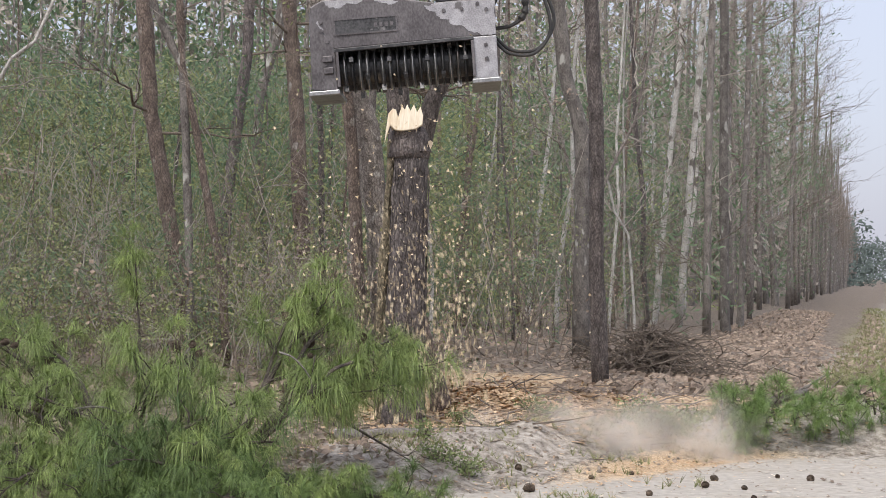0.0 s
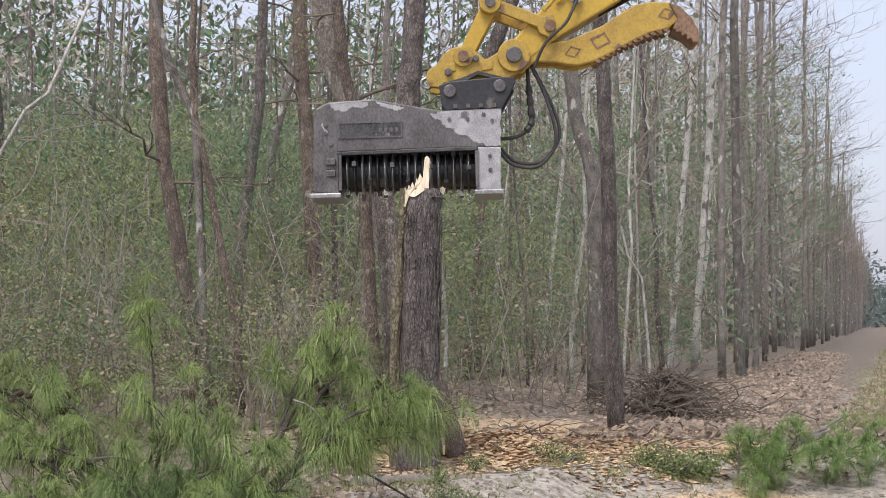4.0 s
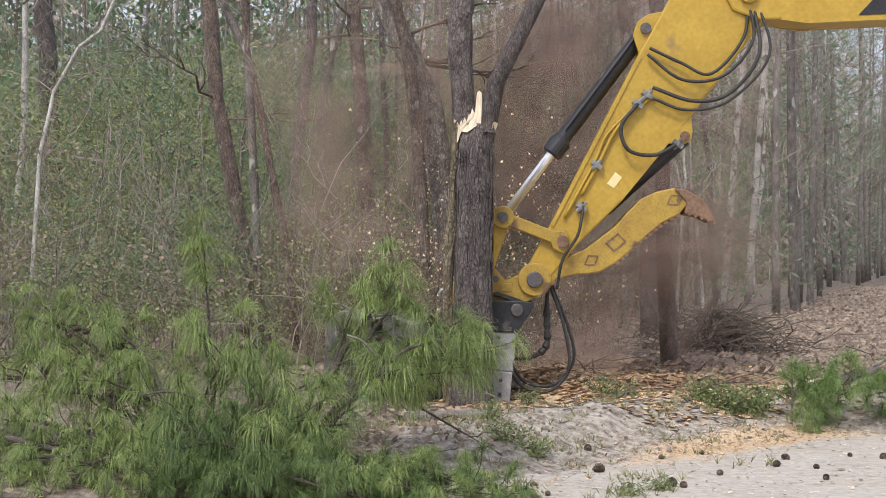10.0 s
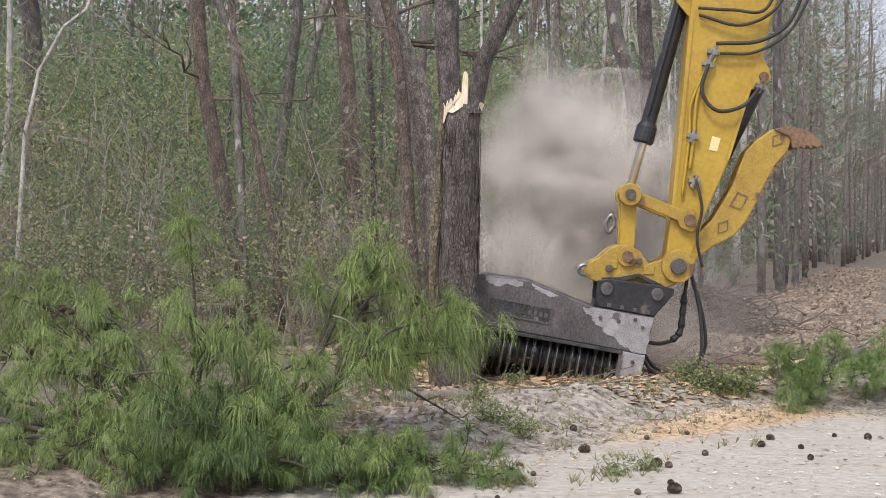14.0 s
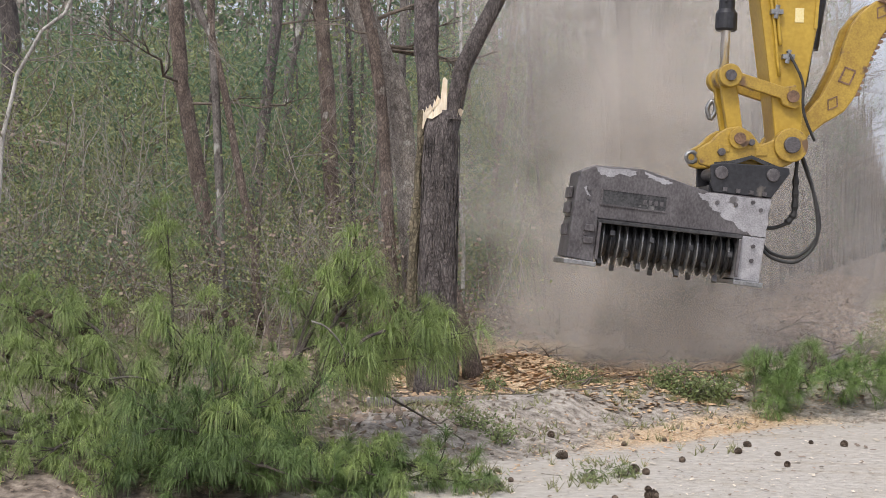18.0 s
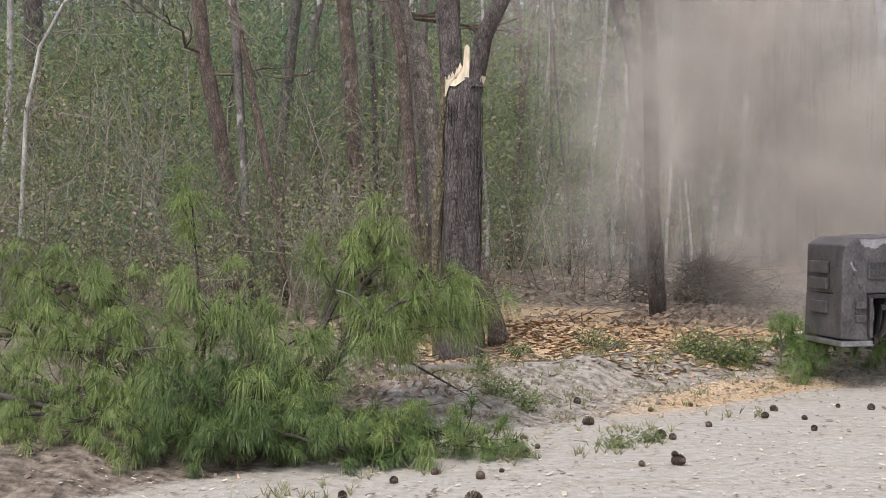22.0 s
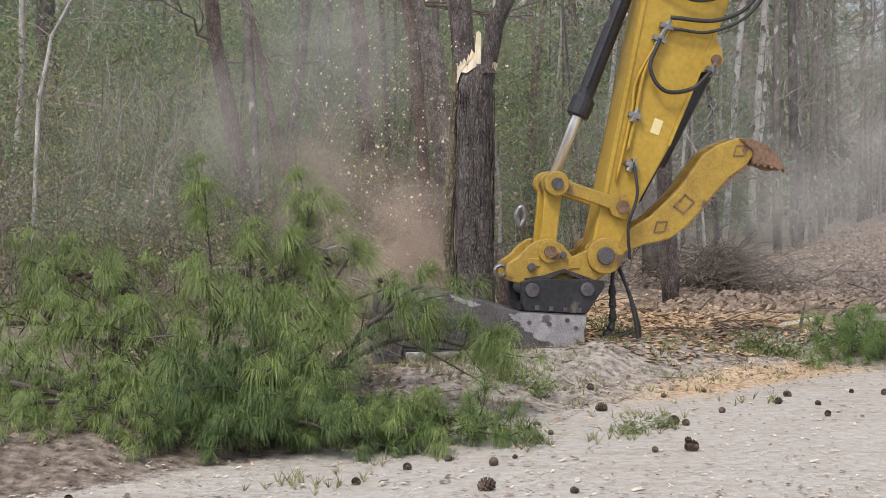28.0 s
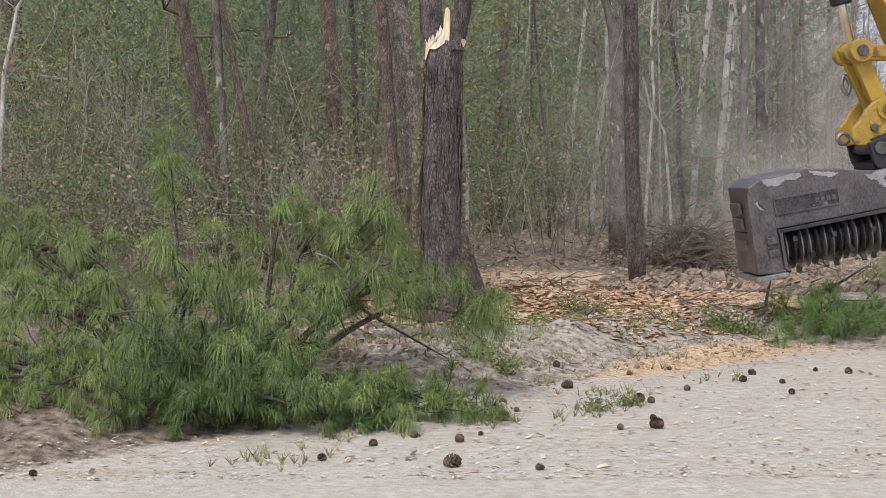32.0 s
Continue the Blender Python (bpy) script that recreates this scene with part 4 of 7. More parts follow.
def build_boom():
    top = [(-0.22, 0.05), (-0.16, -0.15), (0.0, -0.24), (0.5, -0.38), (1.3, -0.70), (2.2, -1.15), (2.9, -1.30), (3.6, -1.15), (4.8, -0.75), (6.3, -0.2), (6.3, 0.2), (4.8, 0.0), (3.7, -0.25), (2.9, -0.33), (2.1, -0.38), (1.3, -0.14), (0.6, 0.10), (0.35, 0.14), (0.15, 0.2), (-0.1, 0.18)]
    bo = part("boom", Geo().plate(top, -0.24, 0.24), YELLOW, excavator, "yellow boom with dark decal panel", bevel=0.02)
    for s in (-1, 1):
        part("pivot_boss", Geo().pin(0, 0, 0.085, s * 0.24, s * 0.30, 24), YELLOW, bo, bevel=0.01)
        part("lower_rim", Geo().plate([(0.6, 0.105), (0.35, 0.145), (0.35, 0.115), (0.6, 0.07), (1.3, -0.17), (2.1, -0.41), (2.1, -0.38), (1.3, -0.14)], s * 0.255 - 0.012, s * 0.255 + 0.012), YELLOW, bo)
    part("pivot_pin", Geo().pin(0, 0, 0.045, -0.31, 0.33), STEEL, bo)
    for y0, y1 in ((0.242, 0.247), (-0.247, -0.242)):
        part("decal_panel", Geo().plate([(1.02, -0.10), (1.18, -0.42), (2.3, -0.98), (2.3, -0.54)], y0, y1), BLACK, bo, "dark decal panel with pale plain shape")
    part("decal_shape", Geo().plate([(1.42, -0.23), (1.50, -0.45), (1.95, -0.68), (1.90, -0.42)], 0.247, 0.251), WHITE, bo, "plain white decal shape")
    part("decal_wedge", Geo().plate([(1.55, -0.26), (1.75, -0.44), (1.85, -0.37)], 0.251, 0.255), YELLOW, bo)
    for k in range(3):
        part("pipe", Geo().tube(curve_through([(0.1, 0.10 * k - 0.1, -0.27), (0.5, 0.1 * k - 0.1, -0.37), (1.3, 0.1 * k - 0.1, -0.60), (2.2, 0.1 * k - 0.1, -1.04)], 5), 0.025, 8), YELLOW, bo, smooth=True)
    for k in range(2):
        part("hose", Geo().tube(curve_through([(0.45, 0.1 * k - 0.06, -0.38), (0.22, 0.2, -0.35), (0.03, 0.30, -0.24), (-0.05, 0.31, -0.08), (-0.01, 0.24, 0.02)], 6), 0.018, 8), RUBBER, bo, "black hydraulic hose", smooth=True)
    return bo


def build_small_links():
    rocker = part("rocker_link", Geo().tube([(0.60, -0.20, 0), (0.60, 0.20, 0)], 0.055, 18), STEEL, excavator, "yellow rocker link of the coupler")
    for y0, y1 in ((0.21, 0.27), (-0.27, -0.21)):
        part("link_plate", Geo().plate([(-0.09, -0.05), (-0.06, -0.10), (0.06, -0.10), (0.10, -0.05), (0.52, -0.055), (0.60, -0.09), (0.68, -0.05), (0.69, 0.05), (0.60, 0.09), (0.52, 0.055), (0.10, 0.06), (0.0, 0.11)], y0, y1), YELLOW_WORN, rocker, bevel=0.01)
    for s in (-1, 1):
        part("boss", Geo().pin(0.60, 0, 0.105, s * 0.17, s * 0.29, 24), YELLOW_WORN, rocker, bevel=0.01)
        part("pin_end", Geo().pin(0.60, 0, 0.05, s * 0.285, s * 0.315), STEEL, rocker)
    lever = part("coupler_link", Geo().box(0.12, 0.46, -0.10, 0.10, -0.03, 0.03), YELLOW_WORN, excavator, "yellow lever between cylinder and coupler")
    for y0, y1 in ((0.10, 0.17), (-0.17, -0.10)):
        part("link_plate", Geo().plate([(-0.08, -0.09), (0.08, -0.07), (0.50, -0.075), (0.64, -0.07), (0.66, 0.05), (0.50, 0.075), (0.08, 0.07), (-0.08, 0.08)], y0, y1), YELLOW, lever, bevel=0.01)
    barrel = part("cylinder_barrel", Geo().tube([(-0.02, 0, 0), (1.30, 0, 0)], 0.072, 24), BLACK, excavator, "black hydraulic cylinder", smooth=False)
    part("gland", Geo().tube([(1.26, 0, 0), (1.30, 0, 0), (1.44, 0, 0), (1.46, 0, 0)], [0.075, 0.10, 0.10, 0.085], 20), BLACK, barrel)
    part("end_eye", Geo().pin(0, 0, 0.10, -0.10, 0.10, 24), BLACK, barrel)
    part("port_pipe", Geo().tube([(0.1, 0.09, 0.03), (1.2, 0.09, 0.03)], 0.016, 8), BLACK, barrel)
    rod = part("cylinder_rod", Geo().tube([(0.05, 0, 0), (1.5, 0, 0)], 0.045, 20), CHROME, excavator, "polished chrome cylinder rod", smooth=True)
    part("rod_eye", Geo().pin(0, 0, 0.095, -0.09, 0.09, 24), YELLOW_WORN, rod)
    tcyl = part("thumb_cylinder", Geo().tube([(0, 0, 0), (0.95, 0, 0)], 0.088, 20).tube([(0.95, 0, 0), (1.35, 0, 0)], 0.045, 16), BLACK, excavator, "black thumb cylinder", smooth=False)
    part("collar", Geo().tube([(0.9, 0, 0), (1.0, 0, 0)], 0.09, 20), BLACK, tcyl)
    return rocker, lever, barrel, rod, tcyl


STICK, THUMB, BOOM = build_stick(), build_thumb(), build_boom()
ROCKER, LEVER, BARREL, ROD, THUMB_CYL = build_small_links()


def build_base():
    """The carrier that holds the boom, beyond the trees' edge on the road."""
    for y in (-1.2, 1.2):
        g = Geo()
        n = [(-2.1, 0.45), (-1.95, 0.12), (-1.6, 0.0), (1.6, 0.0), (1.95, 0.12), (2.1, 0.45), (1.95, 0.8), (1.6, 0.92), (-1.6, 0.92), (-1.95, 0.8)]
        part("track", g.plate(n, y - 0.3, y + 0.3), RUST, excavator, "dusty steel crawler track", bevel=0.03)
    part("undercarriage", Geo().box(-1.0, 1.0, -0.9, 0.9, 0.35, 0.95), BLACK, excavator, bevel=0.03)
    part("house", Geo().plate([(-2.6, 1.05), (1.3, 1.05), (1.3, 1.5), (0.6, 2.1), (-2.5, 2.1), (-2.7, 1.8)], -1.35, 1.35), YELLOW, excavator, bevel=0.06, at=spin(0) @ pose(0, 0, 0))


build_base()


def build_coupler():
    """Quick coupler, in the head's space."""
    side = [(0.83, -0.20), (0.815, -0.12), (0.73, -0.06), (0.66, 0.03), (0.59, 0.085), (0.48, 0.115), (0.37, 0.07), (0.27, -0.03), (0.16, 0.03), (0.10, 0.12), (0.0, 0.15), (-0.11, 0.10), (-0.13, -0.05), (-0.02, -0.17), (0.10, -0.24), (0.34, -0.17), (0.54, -0.26), (0.72, -0.285), (0.80, -0.27)]
    co = part("coupler", Geo().plate([(0.66, -0.13), (0.57, 0.0), (0.40, 0.0), (0.20, -0.08), (0.02, -0.12), (0.10, -0.22), (0.5, -0.23), (0.65, -0.25)], -0.185, 0.185), YELLOW_WORN, excavator, "yellow quick coupler with greasy pins")
    for y0, y1 in ((0.19, 0.26), (-0.26, -0.19)):
        part("coupler_plate", Geo().plate(side, y0, y1), YELLOW_WORN, co, bevel=0.012)
    for x, z, r in ((0.476, 0.0, 0.095), (0.62, -0.14, 0.035), (0.36, -0.02, 0.03)):
        for s in (-1, 1):
            part("boss", Geo().pin(x, z, r, s * 0.255, s * 0.30, 20), YELLOW_WORN if r > 0.05 else STEEL, co, bevel=0.006)
    part("pin", Geo().pin(0.476, 0, 0.052, -0.33, 0.33), RUST, co)
    part("grease_strip", Geo().plate([(0.655, -0.277), (0.50, -0.245), (0.34, -0.165), (0.12, -0.235), (0.10, -0.20), (0.34, -0.135), (0.52, -0.205), (0.675, -0.24)], 0.26, 0.266), STEEL_DARK, co, "dark grease along the lower edge")
    for x, z in ((0.255, -0.09), (0.60, -0.10)):
        part("lock_block", Geo().plate([(x - 0.05, z - 0.03), (x + 0.05, z - 0.045), (x + 0.055, z + 0.03), (x - 0.045, z + 0.04)], 0.26, 0.275), YELLOW_WORN, co, bevel=0.004)
    part("lifting_eye", Geo().tube([(0.83 + 0.05 * math.cos(a * 0.63), 0.0, -0.20 + 0.05 * math.sin(a * 0.63)) for a in range(11)], 0.02, 8), STEEL_BARE, co)
    part("shackle", Geo().tube(curve_through([(0.66, -0.2, 0.18), (0.70, -0.2, 0.28), (0.66, -0.2, 0.36), (0.62, -0.2, 0.28), (0.66, -0.2, 0.18)], 5), 0.022, 8), STEEL_BARE, co, "bright steel shackle", smooth=True)
    return co


def build_head():
    """The mulching head; its origin is the coupler pin, x runs along the head."""
    hd = thing("mulching_head", "worn dark steel mulching head with bladed drum", "mulcher head")
    hood = [(1.87, -0.47), (1.755, -0.41), (1.32, -0.39), (0.70, -0.515), (0.13, -0.505), (0.145, -0.86), (1.88, -0.88)]
    part("hood", Geo().plate(hood, -0.36, 0.36), STEEL, hd, "scraped dark grey steel hood", bevel=0.012)
    part("end_plate", Geo().plate([(1.885, -0.50), (1.66, -0.89), (1.66, -1.27), (1.905, -1.25)], 0.20, 0.365), STEEL, hd, bevel=0.01)
    part("end_box", Geo().plate([(1.66, -0.885), (1.882, -0.885), (1.90, -1.25), (1.67, -1.26)], -0.36, 0.198), STEEL, hd, bevel=0.01)
    part("end_box", Geo().plate([(0.145, -0.865), (0.385, -0.865), (0.385, -1.26), (0.155, -1.27)], -0.36, 0.36), SCRAPED, hd, bevel=0.01)
    part("back_plate", Geo().box(0.385, 1.66, -0.36, -0.30, -1.20, -0.885), STEEL, hd)
    part("hood_lip", Geo().plate([(0.36, -0.862), (1.67, -0.882), (1.67, -0.915), (0.36, -0.895)], 0.34, 0.40), STEEL_DARK, hd, bevel=0.004)
    def ragged(out):
        """The outline with small random nicks along every side."""
        new_out = []
        for (x0, z0), (x1, z1) in zip(out, out[1:] + out[:1]):
            for k in range(5):
                j = 0.014 if k else 0.004
                new_out.append((max(0.137, x0 + (x1 - x0) * k / 5 + rnd(-j, j)), z0 + (z1 - z0) * k / 5 - abs(rnd(-j, j))))
        return new_out

    for out in ([(0.137, -0.512), (0.70, -0.522), (0.80, -0.535), (0.76, -0.58), (0.70, -0.60), (0.66, -0.66), (0.58, -0.68), (0.55, -0.73), (0.46, -0.75), (0.40, -0.81), (0.32, -0.82), (0.28, -0.852), (0.147, -0.852)], [(1.74, -0.42), (1.45, -0.405), (1.36, -0.41), (1.42, -0.47), (1.52, -0.45), (1.60, -0.50), (1.70, -0.47)], [(1.86, -0.62), (1.80, -0.60), (1.76, -0.70), (1.80, -0.78), (1.86, -0.74)], [(1.30, -0.41), (1.12, -0.445), (1.04, -0.47), (1.10, -0.50), (1.22, -0.47)]):
        part("scraped_patch", Geo().plate(ragged(out), 0.361, 0.363), SCRAPED, hd, "patch scraped to pale bare steel")
    for x in (0.375, 1.645):
        part("side_lip", Geo().box(x - 0.014, x + 0.014, 0.362, 0.40, -1.24, -0.90), STEEL, hd, bevel=0.004)
    for x0, x1 in ((0.13, 0.40), (1.64, 1.93)):
        part("skid_shoe", Geo().box(x0, x1, -0.38, 0.42, -1.31, -1.265), STEEL_BARE, hd, "scuffed flat skid shoe", bevel=0.008)
    frame_g = Geo()
    for x0, x1, z0, z1 in ((1.06, 1.66, -0.615, -0.60), (1.06, 1.66, -0.755, -0.74), (1.06, 1.075, -0.74, -0.615), (1.645, 1.66, -0.74, -0.615)):
        frame_g.box(x0, x1, 0.362, 0.374, z0, z1)
    part("nameplate_rim", frame_g, STEEL, hd)
    part("nameplate", Geo().box(1.075, 1.645, 0.362, 0.367, -0.74, -0.615), STEEL_DARK, hd, "rusted nameplate with plain bars")
    for k in range(4):
        part("nameplate_bar", Geo().box(1.10 + 0.05 * k, 1.13 + 0.05 * k, 0.368, 0.371, -0.70, -0.66), STEEL, hd)
    for x, z in ((0.22, -0.62), (0.30, -0.56), (1.78, -0.62), (1.78, -0.70), (1.73, -0.80), (0.25, -0.95), (0.25, -1.08), (1.76, -0.95), (1.76, -1.02), (0.45, -0.60), (0.62, -0.60)):
        part("bolt", Geo().tube([(x, 0.355, z), (x, 0.38, z)], 0.02, 6), STEEL, hd)
    for z in (-0.97, -1.08):
        part("hinge_block", Geo().box(1.69, 1.78, 0.362, 0.40, z - 0.03, z + 0.03), STEEL, hd, bevel=0.006)
    for z in (-0.66, -0.80, -1.0):
        part("end_bracket", Geo().box(1.885, 1.915, -0.22, 0.10, z - 0.05, z + 0.05), STEEL, hd, bevel=0.006)
    # the drum with its blades
    drum = part("drum", Geo().tube([(0.39, 0.10, -1.05), (1.655, 0.10, -1.05)], 0.15, 24), BLACK, hd, "dark drum with bright worn blades")
    for k in range(17):
        x = 0.45 + k * 0.0712
        g = Geo()
        g.tube([(x - 0.017, 0.10, -1.05), (x - 0.004, 0.10, -1.05), (x + 0.004, 0.10, -1.05), (x + 0.017, 0.10, -1.05)], [0.19, 0.225, 0.225, 0.19], 26)
        part("blade_ring", g, STEEL_BARE if k % 3 else STEEL_DARK, drum)
        a = k * 1.9
        for j in range(2):
            aa = a + j * math.pi
            c, s = math.cos(aa), math.sin(aa)
            g = Geo().box(-0.02, 0.02, 0.21, 0.275, -0.022, 0.022)
            g.v = [Vector((x + p.x, 0.10 + p.y * c - p.z * s, -1.05 + p.y * s + p.z * c)) for p in g.v]
            part("cutter_tooth", g, STEEL_DARK, drum)
    # mounting bracket
    br = part("mounting_bracket", Geo().box(0.12, 0.69, -0.268, 0.268, -0.505, -0.45), BLACK, hd, "black bolted mounting bracket")
    for y0, y1 in ((0.27, 0.33), (-0.33, -0.27)):
        part("bracket_plate", Geo().plate([(0.71, -0.27), (0.62, -0.24), (0.12, -0.205), (0.0, -0.215), (-0.01, -0.26), (0.13, -0.50), (0.66, -0.51), (0.69, -0.45)], y0, y1), BLACK, br, bevel=0.008)
    for x, z in ((0.61, -0.33), (0.143, -0.293)):
        part("bracket_pin", Geo().pin(x, z, 0.06, -0.36, 0.36), STEEL, br, bevel=0.008)
    for x in (0.2, 0.32, 0.44, 0.56):
        part("bracket_bolt", Geo().box(x - 0.018, x + 0.018, 0.33, 0.352, -0.49, -0.455), STEEL, br)
    # hoses from the stick to the motor
    for pts, r in (([(-0.13, 0.05, -0.02), (-0.14, 0.06, -0.35), (-0.16, 0.06, -0.62), (-0.02, 0.06, -0.74), (0.15, 0.06, -0.76)], 0.018), ([(-0.17, 0.0, -0.05), (-0.36, 0.02, -0.45), (-0.42, 0.02, -0.75), (-0.25, 0.04, -0.98), (0.0, 0.05, -0.98), (0.15, 0.06, -0.84)], 0.016),
                   ([(-0.15, 0.12, -0.05), (-0.30, 0.14, -0.40), (-0.38, 0.14, -0.80), (-0.22, 0.14, -1.03), (0.02, 0.13, -1.02), (0.15, 0.12, -0.90)], 0.016)):
        part("hose", Geo().tube(curve_through(pts, 8), r, 8), RUBBER, hd, "black hydraulic hose", smooth=True)
    part("hose_wrap", Geo().tube(curve_through([(-0.135, 0.06, -0.25), (-0.15, 0.07, -0.42), (-0.16, 0.06, -0.6), (-0.10, 0.06, -0.70)], 5), [0.025 + 0.012 * ((i * 7) % 3) / 2 for i in range(16)], 8), RUBBER, hd)
    return hd


COUPLER, HEAD = build_coupler(), build_head()

# ---- felled pine tops and boughs ----


def tuft_into(g, p, d, n=72, length=0.235, spread_=0.75, sag=1.0):
    """One mop of long needles round the twig's end: they fan out, arch over and hang down."""
    d = Vector(d).normalized()
    for _ in range(n):
        s = p - d * rnd(0.0, 0.05)
        v = (d * rnd(0.3, 1.0) + Vector((R.gauss(0, 1), R.gauss(0, 1), R.gauss(0, 1))).normalized() * spread_ + Vector((0, 0, 0.05))).normalized()
        k = length * rnd(0.65, 1.1)
        down = Vector((0, 0, -sag * rnd(0.6, 1.25)))
        w = v.cross(Vector((rnd(-1, 1), rnd(-1, 1), 1.5)))
        w = (w.normalized() if w.length > 0.01 else v.orthogonal().normalized()) * 0.0014
        m = s + v * k * 0.4
        v2 = (v + down * 1.15).normalized()
        e = m + v2 * k * 0.35
        f = e + (v2 + down * 1.6).normalized() * k * 0.3
        n0 = len(g.v)
        g.v += [s - w, s + w, m + w, m - w, e + w * 0.8, e - w * 0.8, f]
        g.f += [(n0, n0 + 1, n0 + 2, n0 + 3), (n0 + 3, n0 + 2, n0 + 4, n0 + 5), (n0 + 5, n0 + 4, n0 + 6)]


def bough_geo(base, tip, r, wood, green, twigs=12, reach=0.5, tufts=1.0, bare=0.0, arch=0.15, long_=0.24, droop=1.0, fan=0.75):
    """A pine limb from base to tip with side twigs that end in needle mops. Returns places for cones."""
    base, tip = Vector(base), Vector(tip)
    mid = base.lerp(tip, 0.5) + Vector((rnd(-0.1, 0.1), rnd(-0.1, 0.1), arch * (tip - base).length))
    pts = curve_through([base, mid, tip], 7)
    n = len(pts)
    wood.tube(pts, [r * (1 - 0.8 * i / n) for i in range(n)], 7, rough=0.12, rng=R)
    spots = []
    for k in range(twigs):
        i = R.randint(int(n * (0.25 + bare)), n - 1)
        d = (pts[min(i + 1, n - 1)] - pts[i - 1]).normalized()
        side = Vector((rnd(-1, 1), rnd(-1, 1), rnd(-0.5, 0.8))).normalized()
        e = pts[i] + (d * 0.6 + side).normalized() * reach * rnd(0.4, 1.1)
        e.z = max(e.z, ground_z(e.x, e.y) + 0.06)
        tw = bent(pts[i], e, 4, 0.1)
        rr = max(0.0045, r * 0.24)
        wood.tube(tw, [rr, rr * 0.9, rr * 0.7, rr * 0.5, rr * 0.4], 5, caps=False)
        dd = (tw[-1] - tw[-2]).normalized()
        for j in range(R.randint(0, 2)):
            q = tw[R.randint(1, 3)]
            sd = (dd * 0.5 + Vector((rnd(-1, 1), rnd(-1, 1), rnd(-0.2, 0.9)))).normalized()
            tip2 = q + sd * rnd(0.05, 0.14)
            wood.tube([q, q.lerp(tip2, 0.5), tip2], [rr * 0.6, rr * 0.5, rr * 0.4], 4, caps=False)
            if R.random() < tufts:
                tuft_into(green, tip2, sd, length=long_ * rnd(0.75, 1.05), sag=droop, spread_=fan)
        if R.random() < tufts:
            tuft_into(green, tw[-1], dd, length=long_, sag=droop, spread_=fan)
        spots.append(tw[2])
    if tufts > 0.3:
        tuft_into(green, pts[-1], (pts[-1] - pts[-2]), length=long_, sag=droop, spread_=fan)
    return spots


def cone_geo(size):
    g = Geo()
    rows = 6
    g.tube([(0, 0, -size * 0.5), (0, 0, -size * 0.2), (0, 0, size * 0.35), (0, 0, size * 0.52)], [size * 0.22, size * 0.3, size * 0.2, size * 0.05], 8)
    for i in range(rows):
        z = size * (-0.42 + 0.85 * i / rows)
        r = size * 0.46 * math.sin(math.pi * (0.28 + 0.62 * i / rows))
        for k in range(8):
            a = 6.28 * k / 8 + i * 0.39
            c, s = math.cos(a), math.sin(a)
            t = Vector((-s, c, 0)) * size * 0.13
            o = Vector((c * r, s * r, z + size * 0.06))
            inn = Vector((c * r * 0.4, s * r * 0.4, z - size * 0.05))
            g.quad(inn - t * 0.6, o - t, o + Vector((0, 0, size * 0.05)), o + t)
            g.tri(inn - t * 0.6, o + t, inn + t * 0.6)
    return g


SAND_BIT = material("pale_grit", (0.42, 0.36, 0.28), (0.74, 0.67, 0.55), 9, 0.9, 0, island=0.3)
CONE_MESH = [cone_geo(s).mesh("pine_cone", CONE) for s in (0.10, 0.085, 0.115)]


def pine_bough(name, label, base, tip, r=0.03, cones=0, mat=NEEDLE, **more):
    base = Vector(base)
    root = thing(name, label, "pine branch", Matrix.Translation(base))
    wood, green = Geo(), Geo()
    spots = bough_geo(base, tip, r, wood, green, **more)
    for g in (wood, green):
        g.v = [v - base for v in g.v]
    part("limb", wood, BARK_LIMB, root, "dark scaly limb", smooth=True)
    if green.f:
        part("needles", green, mat, root, "long green pine needles", kind="stuff")
    for k in range(cones):
        ob = new("cone", R.choice(CONE_MESH))
        ob.parent = root
        ob.matrix_basis = Matrix.Translation(R.choice(spots) - base) @ pose(0, 0, 0, rnd(0, 360), rnd(0, 360), 0) @ Matrix.Scale(0.75, 4)
    return root


UPPER = []


